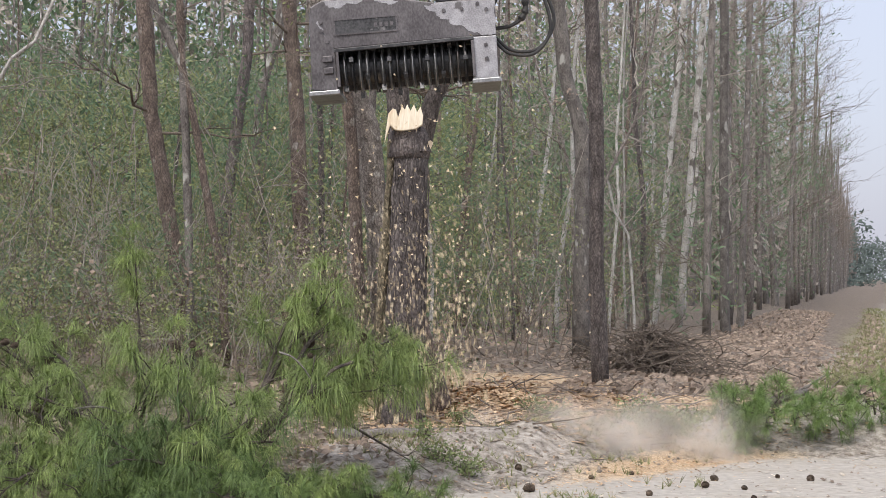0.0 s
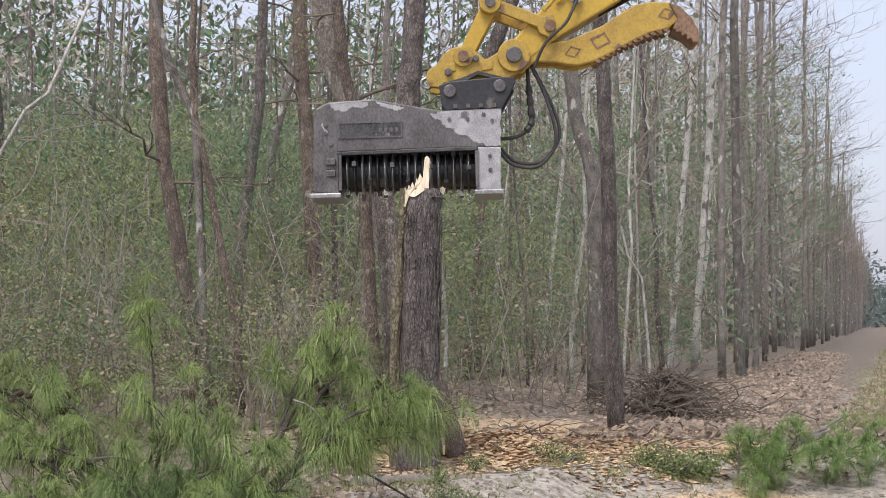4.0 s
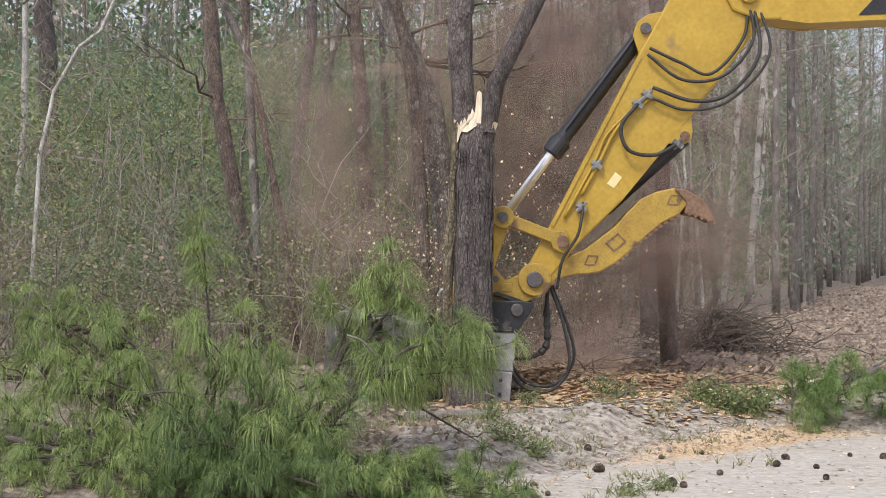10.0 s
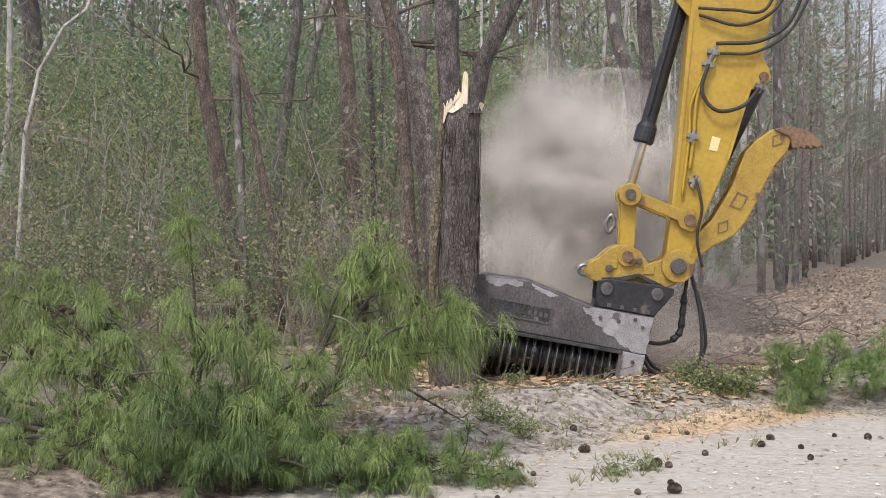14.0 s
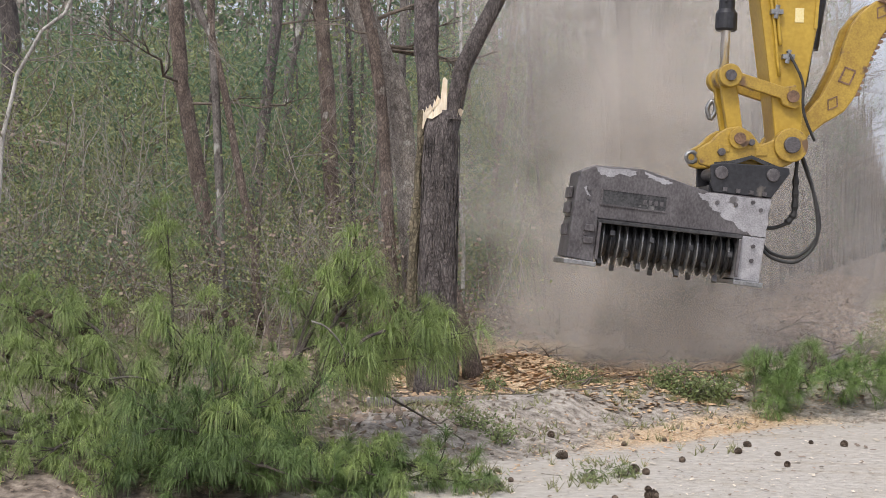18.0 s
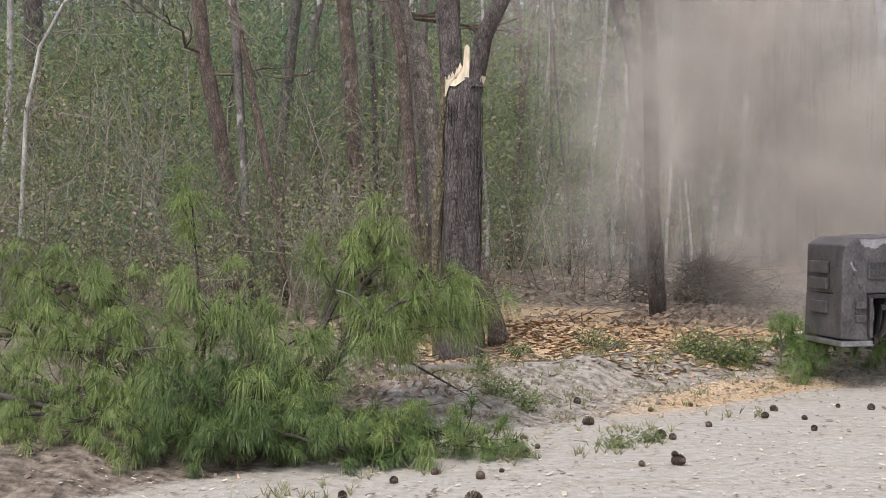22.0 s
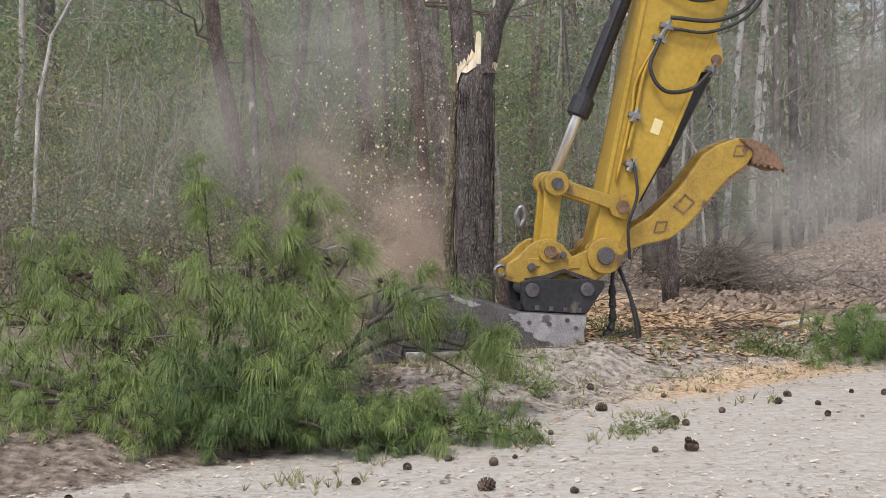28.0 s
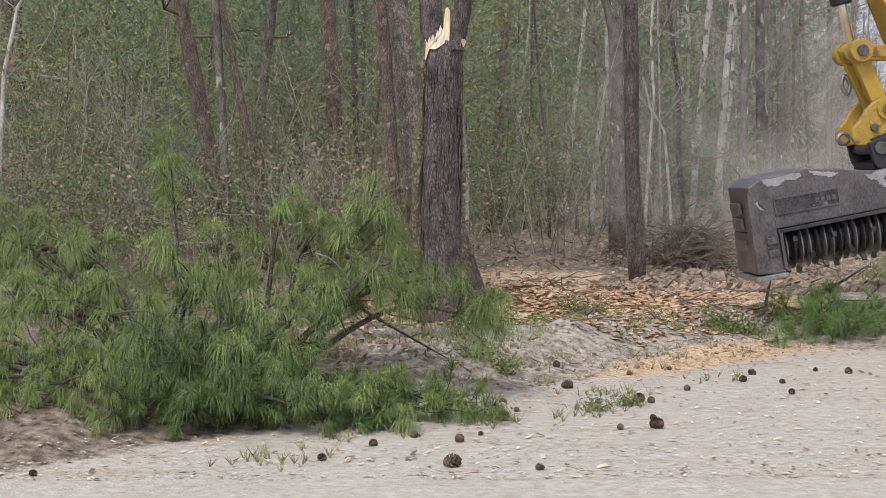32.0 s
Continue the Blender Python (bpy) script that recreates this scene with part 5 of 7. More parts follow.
def pile():
    """The felled pine top at the road's edge."""
    lab = "felled pine limb with drooping green needle sprays"
    for base, tip, r, tw, cones in (((-1.85, 10.4), (-2.47, 10.6, 1.10), 0.026, 9, 2), ((-2.0, 10.5), (-2.95, 10.8, 1.12), 0.026, 9, 2), ((-1.95, 10.2), (-2.70, 10.2, 0.66), 0.026, 10, 0), ((-1.75, 10.2), (-2.23, 10.0, 0.74), 0.024, 9, 0), ((-1.45, 10.4), (-1.30, 10.5, 1.02), 0.024, 5, 2), ((-1.6, 10.2), (-1.47, 10.2, 0.84), 0.024, 8, 0),
                                    ((-2.3, 10.0), (-2.80, 9.8, 0.50), 0.022, 10, 0), ((-1.25, 10.2), (-0.95, 10.1, 0.72), 0.024, 8, 1), ((-1.5, 10.0), (-1.80, 9.8, 0.52), 0.024, 10, 0), ((-1.3, 9.9), (-1.15, 9.6, 0.50), 0.024, 11, 0), ((-1.2, 10.0), (-0.70, 9.9, 0.48), 0.024, 10, 0), ((-2.0, 9.9), (-2.3, 9.6, 0.36), 0.022, 10, 0),
                                    ((-1.1, 9.7), (-0.52, 9.5, 0.24), 0.02, 12, 0), ((-1.2, 9.6), (-1.25, 9.2, 0.22), 0.02, 14, 0), ((-1.5, 9.7), (-1.75, 9.3, 0.26), 0.02, 13, 0), ((-1.0, 9.5), (-0.75, 9.15, 0.18), 0.018, 13, 0), ((-1.9, 9.7), (-2.15, 9.5, 0.26), 0.018, 10, 0), ((-0.7, 9.8), (0.1, 9.75, 0.10), 0.014, 15, 0), ((-0.8, 9.6), (-0.15, 9.45, 0.10), 0.014, 14, 0), ((-2.5, 10.0), (-2.95, 9.7, 0.30), 0.02, 9, 0),
                                    ((-0.5, 9.9), (0.2, 9.95, 0.08), 0.012, 12, 0), ((-2.4, 9.8), (-2.75, 9.4, 0.24), 0.016, 13, 0), ((-2.2, 9.7), (-2.45, 9.25, 0.22), 0.016, 13, 0), ((-2.7, 9.9), (-3.1, 9.6, 0.34), 0.016, 13, 0), ((-1.9, 9.6), (-2.1, 9.2, 0.20), 0.016, 12, 0), ((-2.9, 9.8), (-3.2, 9.3, 0.24), 0.016, 12, 0), ((-2.0, 9.5), (-2.3, 9.0, 0.16), 0.016, 12, 0), ((-2.3, 9.4), (-2.7, 9.0, 0.18), 0.016, 12, 0), ((-1.7, 9.4), (-1.8, 9.0, 0.14), 0.014, 12, 0), ((-1.35, 9.7), (-1.45, 9.4, 0.42), 0.02, 12, 0)):
        # low limbs in the heap's middle get the needle colour darkened for shade
        pine_bough("felled_pine_limb", lab, (base[0], base[1], ground_z(*base) + 0.08), tip, r, cones=cones, mat=NEEDLE_SHADE if tip[2] < 0.5 and -1.6 < tip[0] < -0.6 else NEEDLE, twigs=int(tw * (1.15 if tip[2] > 0.6 else 0.75)), reach=0.40 if tip[2] > 0.4 else 0.26, long_=0.24 if tip[2] > 0.4 else 0.13)
    # dense low limbs that paint the dark, shaded core of the heap
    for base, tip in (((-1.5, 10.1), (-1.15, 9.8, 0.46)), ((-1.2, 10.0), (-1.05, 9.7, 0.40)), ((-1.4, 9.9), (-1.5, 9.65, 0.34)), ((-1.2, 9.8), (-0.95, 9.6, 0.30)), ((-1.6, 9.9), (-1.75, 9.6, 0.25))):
        pine_bough("shaded_pine_limb", "dense pine limb low in the heap, needles coloured dark as shade", (base[0], base[1], ground_z(*base) + 0.1), tip, 0.022, mat=NEEDLE_SHADE, twigs=14, reach=0.26, long_=0.15)
    for base, tip, r, tw in (((-0.75, 10.6, 0.55), (-0.40, 10.7, 1.22), 0.022, 6), ((-0.6, 10.6, 0.6), (0.02, 10.8, 1.10), 0.022, 7), ((-0.9, 10.7, 0.6), (-0.68, 10.8, 1.28), 0.02, 5), ((-0.5, 10.6, 0.6), (0.15, 10.9, 0.80), 0.02, 6), ((-0.8, 10.4, 0.5), (-0.45, 10.3, 0.72), 0.02, 5)):
        UPPER.append(pine_bough("upper_pine_limb", "pine limb held up above the heap, bright green needles", base, tip, r, twigs=tw, reach=0.30, cones=1))
    # flat boughs, dark green with the heap's shade coloured in as well
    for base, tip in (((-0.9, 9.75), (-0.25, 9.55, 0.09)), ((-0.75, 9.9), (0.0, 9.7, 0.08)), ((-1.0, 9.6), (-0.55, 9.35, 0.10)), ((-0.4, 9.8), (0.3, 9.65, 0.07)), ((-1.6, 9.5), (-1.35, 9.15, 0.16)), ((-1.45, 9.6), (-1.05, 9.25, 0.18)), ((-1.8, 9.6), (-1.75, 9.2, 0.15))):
        pine_bough("flattened_pine_bough", "dark green pine bough pressed flat on the road's edge, shade in its colour", (base[0], base[1], ground_z(*base) + 0.04), tip, 0.012, mat=NEEDLE_SHADE, twigs=15, reach=0.26, long_=0.13, droop=0.5, fan=0.7, arch=0.03)
    for pts, r in (([(-1.95, 9.75, 0.28), (-1.7, 9.7, 0.36), (-1.45, 9.7, 0.40), (-1.15, 9.75, 0.38)], 0.022), ([(-0.62, 10.25, 0.70), (-0.5, 10.25, 0.78), (-0.38, 10.3, 0.90), (-0.25, 10.4, 0.95)], 0.016), ([(-1.55, 10.25, 0.62), (-1.42, 10.25, 0.80), (-1.34, 10.3, 0.98), (-1.28, 10.3, 1.06)], 0.009), ([(-2.35, 9.9, 0.05), (-2.33, 9.9, 0.22), (-2.30, 9.95, 0.42)], 0.022), ([(-1.04, 10.4, 0.40), (-1.0, 10.4, 0.52), (-0.95, 10.4, 0.66)], 0.026), ([(-1.25, 9.55, 0.34), (-1.05, 9.5, 0.36), (-0.98, 9.5, 0.28)], 0.008), ([(-0.75, 9.5, 0.26), (-0.62, 9.45, 0.16), (-0.52, 9.4, 0.05)], 0.008), ([(-0.72, 10.2, 1.02), (-0.62, 10.2, 0.98), (-0.52, 10.2, 0.86), (-0.50, 10.2, 0.74)], 0.007), ([(-2.0, 9.9, 0.66), (-1.8, 9.9, 0.68), (-1.66, 9.9, 0.64)], 0.008)):
        solid("bare_branch", Geo().tube(curve_through(pts, 5), [r * (1 - 0.5 * i / (5 * len(pts))) for i in range(5 * (len(pts) - 1) + 1)], 7, rough=0.12, rng=R), BARK_LIMB if r > 0.01 else BARK_GREY, "bare grey-brown branch showing between pine needles", "branch", smooth=True)
    for x, y, z in ((-2.42, 10.0, 1.07), (-2.47, 10.0, 1.03), (-2.36, 10.0, 1.05), (-1.28, 10.25, 1.06), (-1.24, 10.25, 1.0), (-0.52, 10.2, 1.0), (-1.02, 9.5, 0.36), (-1.55, 9.6, 0.42), (-0.18, 10.5, 0.72), (-0.7, 9.45, 0.24)):
        ob = new("hanging_cone", R.choice(CONE_MESH))
        ob.matrix_basis = Matrix.LocRotScale((x, y, z), Euler((rnd(0, 3), rnd(0, 3), 0)), (0.5, 0.5, 0.5))
        tagged(ob, "small grey-brown pine cone on a felled bough", "pine cone")
    # a young living pine behind the felled top
    pine_bough("young_pine", "young pine with pale green hanging needles", (-2.0, 12.5, ground_z(-2.0, 12.5)), (-2.02, 12.5, 1.62), 0.02, twigs=15, reach=0.34, arch=0.0)
    for base, tip in (((-1.7, 10.0, 0.30), (-1.15, 9.9, 0.62)), ((-2.1, 9.9, 0.22), (-1.45, 10.0, 0.50)), ((-1.0, 10.2, 0.30), (-0.55, 10.3, 0.78)), ((-1.9, 10.2, 0.3), (-1.55, 10.1, 0.78)), ((-2.75, 9.6, 0.42), (-2.1, 9.5, 0.20))):
        pine_bough("bare_limb", "bare dark limb lying among the needles", base, tip, 0.026, twigs=5, tufts=0.0, reach=0.3, arch=0.06)
    log = Geo().tube(curve_through([(-3.6, 10.9, 0.25), (-2.4, 10.7, 0.3), (-1.3, 10.4, 0.28), (-0.6, 10.2, 0.2)], 6), [0.07 - 0.002 * i for i in range(19)], 10, rough=0.1, rng=R)
    solid("fallen_log", log, BARK, "fallen thin pine log lying under its limbs", "log", smooth=True)


pile()
# limbs that the head later pushes and lifts
LIMB_A = pine_bough("loose_pine_limb", "loose pine limb with drooping green needles", (-1.0, 10.5, 0.32), (0.06, 10.8, 0.86), 0.026, 2, twigs=18, reach=0.44)
LIMB_B = pine_bough("loose_pine_limb", "loose pine limb with drooping green needles", (-1.02, 10.6, 0.35), (-0.52, 10.8, 1.22), 0.026, 1, twigs=18, reach=0.44)
LIMB_D = pine_bough("long_pine_limb", "long sparse pine limb with dark bare twigs", (-1.75, 10.9, 0.28), (-4.2, 11.3, 0.60), 0.03, 2, twigs=28, reach=0.75, tufts=0.6)
LIMB_E = pine_bough("long_pine_limb", "long sparse pine limb with dark bare twigs", (-1.95, 10.7, 0.28), (-3.8, 10.8, 0.55), 0.026, 1, twigs=22, reach=0.65, tufts=0.6)
LIMB_C = pine_bough("loose_pine_limb", "loose pine limb with drooping green needles", (-0.95, 10.4, 0.30), (-0.28, 10.5, 0.74), 0.026, 1, twigs=12, reach=0.36)
pine_bough("bare_limb", "bare dark limb lying across the needles", (-0.75, 11.2, 0.75), (0.15, 11.5, 0.18), 0.018, twigs=5, tufts=0.0, reach=0.25, arch=0.0)

for pts in ([(-1.06, 11.2, 1.20), (-0.96, 11.2, 1.17), (-0.86, 11.2, 1.19), (-0.74, 11.2, 1.14)], [(-0.96, 11.2, 1.17), (-0.93, 11.2, 1.10), (-0.94, 11.2, 1.02), (-0.90, 11.1, 0.85)]):
    solid("dead_twig", Geo().tube(curve_through(pts, 5), 0.008, 6), BARK_GREY, "bare pale twig sticking out of the needles", "twig", smooth=True)


PUSHED = []


def weed(name, label, x, y, stems, height, spread_, leaf=0.035, wide=0.3):
    """A leafy weed: thin stems from one root, with small leaves along them."""
    z = ground_z(x, y)
    root = thing(name, label, "weed", Matrix.Translation((x, y, z)))
    g, leaves = Geo(), Geo()
    for _ in range(stems):
        a, b = rnd(0, 6.28), rnd(0.2, 1.0)
        q = Vector((math.cos(a) * spread_ * b, math.sin(a) * spread_ * b * 0.7, height * rnd(0.45, 1.05) * (1.15 - 0.5 * b)))
        pts = bent((rnd(-0.04, 0.04), rnd(-0.04, 0.04), 0), q, 4, 0.08)
        g.tube(pts, [0.005, 0.0045, 0.004, 0.003, 0.002], 4, caps=False)
        for p in pts[1:]:
            leaves_into(leaves, p, 9, 0.045, leaf, wide)
    part("stem", g, TWIG, root, kind="stuff")
    part("leaves", leaves, WEED_LEAF, root, kind="stuff")
    return root


def seedling(x, y, height):
    """An upright pine seedling: one stem with whorls of short bright needles."""
    z = ground_z(x, y)
    root = thing("pine_seedling", "upright bright green pine seedling on the verge", "seedling", Matrix.Translation((x, y, z)))
    g, green = Geo(), Geo()
    g.tube([(0, 0, -0.02), (0.01, 0, height * 0.5), (0, 0, height)], [0.012, 0.009, 0.004], 6)
    for k in range(26):
        h = height * rnd(0.25, 1.0)
        a = rnd(0, 6.28)
        r = 0.17 * (1.2 - h / height)
        p = Vector((math.cos(a) * r, math.sin(a) * r, h + r * 0.5))
        g.tube([(0, 0, h), p], [0.005, 0.003], 4, caps=False)
        tuft_into(green, p, (math.cos(a), math.sin(a), 0.9), 26, 0.13, 0.7, 0.15)
    part("stem", g, TWIG, root)
    part("needles", green, NEEDLE_SEEDLING, root, kind="stuff")
    return root


WEED_LEAF = material("weed_leaves", (0.10, 0.135, 0.05), (0.28, 0.33, 0.13), 4, 0.6, 0, translucent=0.3, island=0.35)
NEEDLE_SEEDLING = material("seedling_needles", (0.12, 0.195, 0.055), (0.34, 0.46, 0.165), 2.6, 0.5, 0, translucent=0.3, island=0.35)


def right_pile():
    lab = "low leafy green weed at the foot of the bank"
    for x, y, n, h, w in ((2.15, 14.05, 16, 0.24, 0.22), (2.35, 14.0, 20, 0.28, 0.26), (2.58, 14.1, 14, 0.22, 0.2), (2.75, 14.3, 10, 0.2, 0.18)):
        PUSHED.append(weed("verge_weed", lab, x, y, n, h, w))
    PUSHED.append(seedling(2.95, 14.05, 0.50))
    PUSHED.append(seedling(3.62, 14.7, 0.36))
    for base, tip in (((3.35, 14.5), (2.95, 13.75, 0.16)), ((3.5, 14.4), (3.25, 13.65, 0.20)), ((3.2, 14.4), (3.1, 13.9, 0.30)), ((3.8, 14.6), (3.55, 13.8, 0.22)), ((4.0, 14.7), (3.9, 13.9, 0.26)), ((4.3, 14.9), (4.25, 14.0, 0.34)), ((4.6, 15.0), (4.55, 14.1, 0.3))):
        b = pine_bough("cut_pine_bough", "low bright green pine bough lying on the verge", (base[0], base[1] - 0.1, ground_z(*base) + 0.08), (tip[0], tip[1], 0.04 + tip[2]), 0.012, mat=NEEDLE_SEEDLING, twigs=13, reach=0.30, long_=0.15, droop=0.45, fan=0.6)
        PUSHED.append(b)
    PUSHED.append(solid("grey_log", Geo().tube(bent((-0.45, -0.2, -0.1), (0.45, 0.2, 0.1), 6, 0.02), [0.045, 0.05, 0.047, 0.045, 0.04, 0.036, 0.03], 9, rough=0.1, rng=R), BARK_GREY, "weathered grey log lying among pine boughs", "log", smooth=True, at=Matrix.Translation((3.5, 14.7, 0.37))))
    for a, b in (((3.2, 15.0, 0.2), (3.25, 14.9, 0.56)), ((3.7, 15.2, 0.3), (4.3, 15.4, 0.62))):
        solid("dead_stick", Geo().tube(bent(a, b, 5, 0.04), [0.02, 0.018, 0.016, 0.013, 0.01, 0.006], 7), BARK_GREY, "dead grey stick among pine boughs", "stick", smooth=True)
    # weeds on the bank and by the chip bed, and small ones on the road's edge
    for x, y, n, h, w in ((1.55, 14.75, 12, 0.16, 0.2), (1.35, 14.9, 10, 0.18, 0.18), (0.65, 14.1, 8, 0.16, 0.15), (0.35, 11.6, 12, 0.16, 0.22), (0.55, 11.5, 10, 0.14, 0.2), (0.25, 12.2, 8, 0.14, 0.16)):
        weed("bank_weed", "small leafy weed growing on the sandy bank", x, y, n, h, w, 0.028)
    for x, y in ((1.10, 10.15), (1.32, 10.35), (0.42, 9.75)):
        weed("road_weed", "small grassy weed in the sandy road", x, y, 9, 0.07, 0.09, 0.05, 0.07)


right_pile()


def brush_pile():
    root = thing("brush_pile", "heap of uprooted dark brush and roots", "brush pile", Matrix.Translation((3.6, 22.0, 0.3)))
    g = Geo()
    for _ in range(620):
        a = rnd(0, 6.28)
        r = abs(R.gauss(0, 0.6))
        p = Vector((math.cos(a) * r, math.sin(a) * r * 0.8, rnd(-0.2, 0.55) * max(0.1, 1 - r / 1.5)))
        q = p + Vector((R.gauss(0, 0.4), R.gauss(0, 0.25), rnd(-0.45, 0.35)))
        g.tube(bent(p, q, 4, 0.12), [0.012, 0.010, 0.008, 0.006, 0.003], 4, caps=False)
    part("tangle", g, TWIG, root, kind="stuff")
    m = Geo()
    m.tube([(0, 0.2, -0.3), (0, 0.2, 0.05), (0.05, 0.2, 0.3)], [0.6, 0.36, 0.06], 14, rough=0.3, rng=R)
    part("soil_mound", m, material("dark_soil", (0.05, 0.035, 0.03), (0.16, 0.12, 0.10), 8, 1.0, 0.8), root, smooth=True)


brush_pile()
log = Geo().tube(curve_through([(-0.45, 12.9, 0.21), (0.3, 13.0, 0.22), (0.8, 13.05, 0.24), (1.2, 13.15, 0.25)], 6), [0.055 - 0.0012 * i for i in range(19)], 10, rough=0.12, rng=R)
solid("fallen_pole", log, BARK_GREY, "thin grey pole lying on the sandy bank", "log", smooth=True)


def road_cones():
    for x, y, s in ((-0.08, 9.18, 0.052), (0.18, 8.97, 0.064), (0.13, 8.27, 0.089), (1.15, 9.40, 0.054), (1.38, 9.46, 0.095), (-0.31, 8.88, 0.051), (-0.57, 8.45, 0.048), (0.99, 11.20, 0.080), (0.97, 11.88, 0.068), (1.53, 11.96, 0.043), (1.88, 12.26, 0.044), (1.83, 11.09, 0.055), (2.46, 11.94, 0.060), (2.31, 11.53, 0.074)):
        drop_cone(x, y, s)
    for x, y, s in ((2.58, 11.43, 0.049), (3.00, 12.16, 0.043), (1.42, 10.55, 0.075), (1.49, 10.50, 0.060), (1.13, 10.46, 0.045), (1.41, 9.83, 0.042), (0.48, 9.85, 0.063), (0.57, 10.12, 0.043), (2.52, 10.88, 0.062), (0.28, 9.89, 0.064), (0.31, 9.21, 0.04), (0.50, 10.52, 0.045), (-2.01, 8.01, 0.046), (3.21, 11.99, 0.060), (0.58, 8.13, 0.05)):
        drop_cone(x, y, s)


def drop_cone(x, y, s):
    s *= 0.95
    ob = new("pine_cone", R.choice(CONE_MESH))
    k = s / 0.10
    ob.matrix_basis = Matrix.LocRotScale((x, y, ground_z(x, y) + s * 0.32), Euler((rnd(1.2, 1.9), rnd(0, 0.4), rnd(0, 6.28))), (k, k, k))
    tagged(ob, "dry brown pine cone lying on the sandy road", "pine cone", "cones on the road")


road_cones()


def litter():
    """Chips, twigs and leaves strewn on the ground."""
    chips, sticks, leaves, grass = Geo(), Geo(), Geo(), Geo()
    for _ in range(12000):
        x, y = R.gauss(1.6, 1.0), R.gauss(16.2, 1.6)
        d = into_wood(x, y)
        if d < 0.6 or y < 13 or y > 24:
            continue
        flat_piece(chips, x, y, rnd(0.03, 0.09), rnd(0.018, 0.05))
    for _ in range(1400):
        x, y = rnd(-2.5, 4.0), rnd(8.3, 14.5)
        d = into_wood(x, y)
        if d < -0.8:
            continue
        flat_piece(chips, x, y, rnd(0.015, 0.05), rnd(0.006, 0.014))
    for _ in range(5000):
        y = 16 + 20 * R.random() ** 1.6
        x = rnd(-0.3, 0.3) * y
        if into_wood(x, y) < 2.5 or (0.2 < x < 3.6 and y < 21 and R.random() < 0.85):
            continue
        p = Vector((x, y, ground_z(x, y) + 0.03))
        leaf_into(leaves, p, rnd(0.05, 0.13), 0.6)
    for _ in range(10500):
        x, y = place(18 + 50 * R.random() ** 1.5, rnd(-3.6, 0.4))
        leaf_into(leaves, Vector((x, y, ground_z(x, y) + 0.02)), rnd(0.06, 0.15), 0.7)
    for _ in range(260):
        y = 13 + 16 * R.random() ** 1.5
        x = rnd(-0.28, 0.3) * y
        if into_wood(x, y) < 0.8:
            continue
        p = Vector((x, y, ground_z(x, y) + 0.03))
        q = p + Vector((R.gauss(0, 0.3), R.gauss(0, 0.3), rnd(-0.01, 0.16)))
        sticks.tube(bent(p, q, 3, 0.06), [0.010, 0.009, 0.007, 0.003], 4, caps=False)
    for _ in range(110):
        d = rnd(0.0, 1)
        x, y = R.choice([(1.15, 10.2), (1.0, 9.95), (0.4, 9.7), (-0.8, 8.7), (-0.9, 8.4), (1.2, 10.9), (2.2, 11.6), (0.9, 12.4), (0.4, 10.6), (1.5, 14.6), (0.7, 15.0), (-0.3, 9.2)])
        x, y = x + R.gauss(0, 0.16), y + R.gauss(0, 0.1)
        p = Vector((x, y, ground_z(x, y)))
        for _ in range(6):
            t = Vector((rnd(-0.06, 0.06), rnd(-0.06, 0.06), rnd(0.03, 0.09)))
            w = Vector((0.003, 0, 0))
            grass.tri(p - w, p + w, p + t)
    for _ in range(260):
        x, y = rnd(-0.9, 3.6), rnd(9.3, 15.0)
        if not 0.05 < into_wood(x, y) < 2.2:
            continue
        for _ in range(5):
            p = Vector((x + R.gauss(0, 0.07), y + R.gauss(0, 0.07), 0))
            p.z = ground_z(p.x, p.y)
            for _ in range(5):
                w = Vector((0.003, 0, 0))
                grass.tri(p - w, p + w, p + Vector((rnd(-0.06, 0.06), rnd(-0.06, 0.06), rnd(0.02, 0.10))))
    for _ in range(240):
        x, y = rnd(-3.2, 3.6), rnd(8.6, 15.0)
        if into_wood(x, y) < 0.1:
            continue
        p = Vector((x, y, ground_z(x, y) + 0.01))
        q = p + Vector((R.gauss(0, 0.12), R.gauss(0, 0.12), rnd(-0.005, 0.05)))
        sticks.tube(bent(p, q, 3, 0.1), [0.006, 0.006, 0.004, 0.002], 4, caps=False)
    for _ in range(900):
        x, y = rnd(-3.4, 3.6), rnd(8.5, 14.5)
        if into_wood(x, y) > 0.1:
            leaf_into(leaves, Vector((x, y, ground_z(x, y) + 0.012)), rnd(0.02, 0.06), 0.75)
    for _ in range(2600):
        u = 20 + 60 * R.random() ** 2
        v = -0.6 + 1.5 * R.random()
        x, y = place(u, v)
        if not in_view(x, y):
            continue
        p = Vector((x, y, ground_z(x, y)))
        for _ in range(3):
            t = Vector((rnd(-0.12, 0.12), rnd(-0.12, 0.12), rnd(0.03, 0.14)))
            grass.tri(p - Vector((0.01, 0, 0)), p + Vector((0.01, 0, 0)), p + t)
    grit, dark_grit = Geo(), Geo()
    for k in range(5200):
        y = 7.9 + 8.5 * R.random() ** 1.4
        x = rnd(-0.33, 0.36) * y
        if into_wood(x, y) > 0.3:
            continue
        s = rnd(0.006, 0.022) * (1.8 if R.random() < 0.06 else 1)
        flat_piece(grit if k % 3 else dark_grit, x, y, s * 1.6, s * 0.8)
    solid("road_grit", grit, SAND_BIT, "pale grit and bits of wood on the sandy road", "grit", "stuff")
    solid("road_crumbs", dark_grit, LEAF_DRY, "brown crumbs and leaf bits on the sandy road", "grit", "stuff")
    for _ in range(1500):
        x, y = rnd(-3.2, 0.4), rnd(9.3, 14.0)
        if into_wood(x, y) < 0.2:
            continue
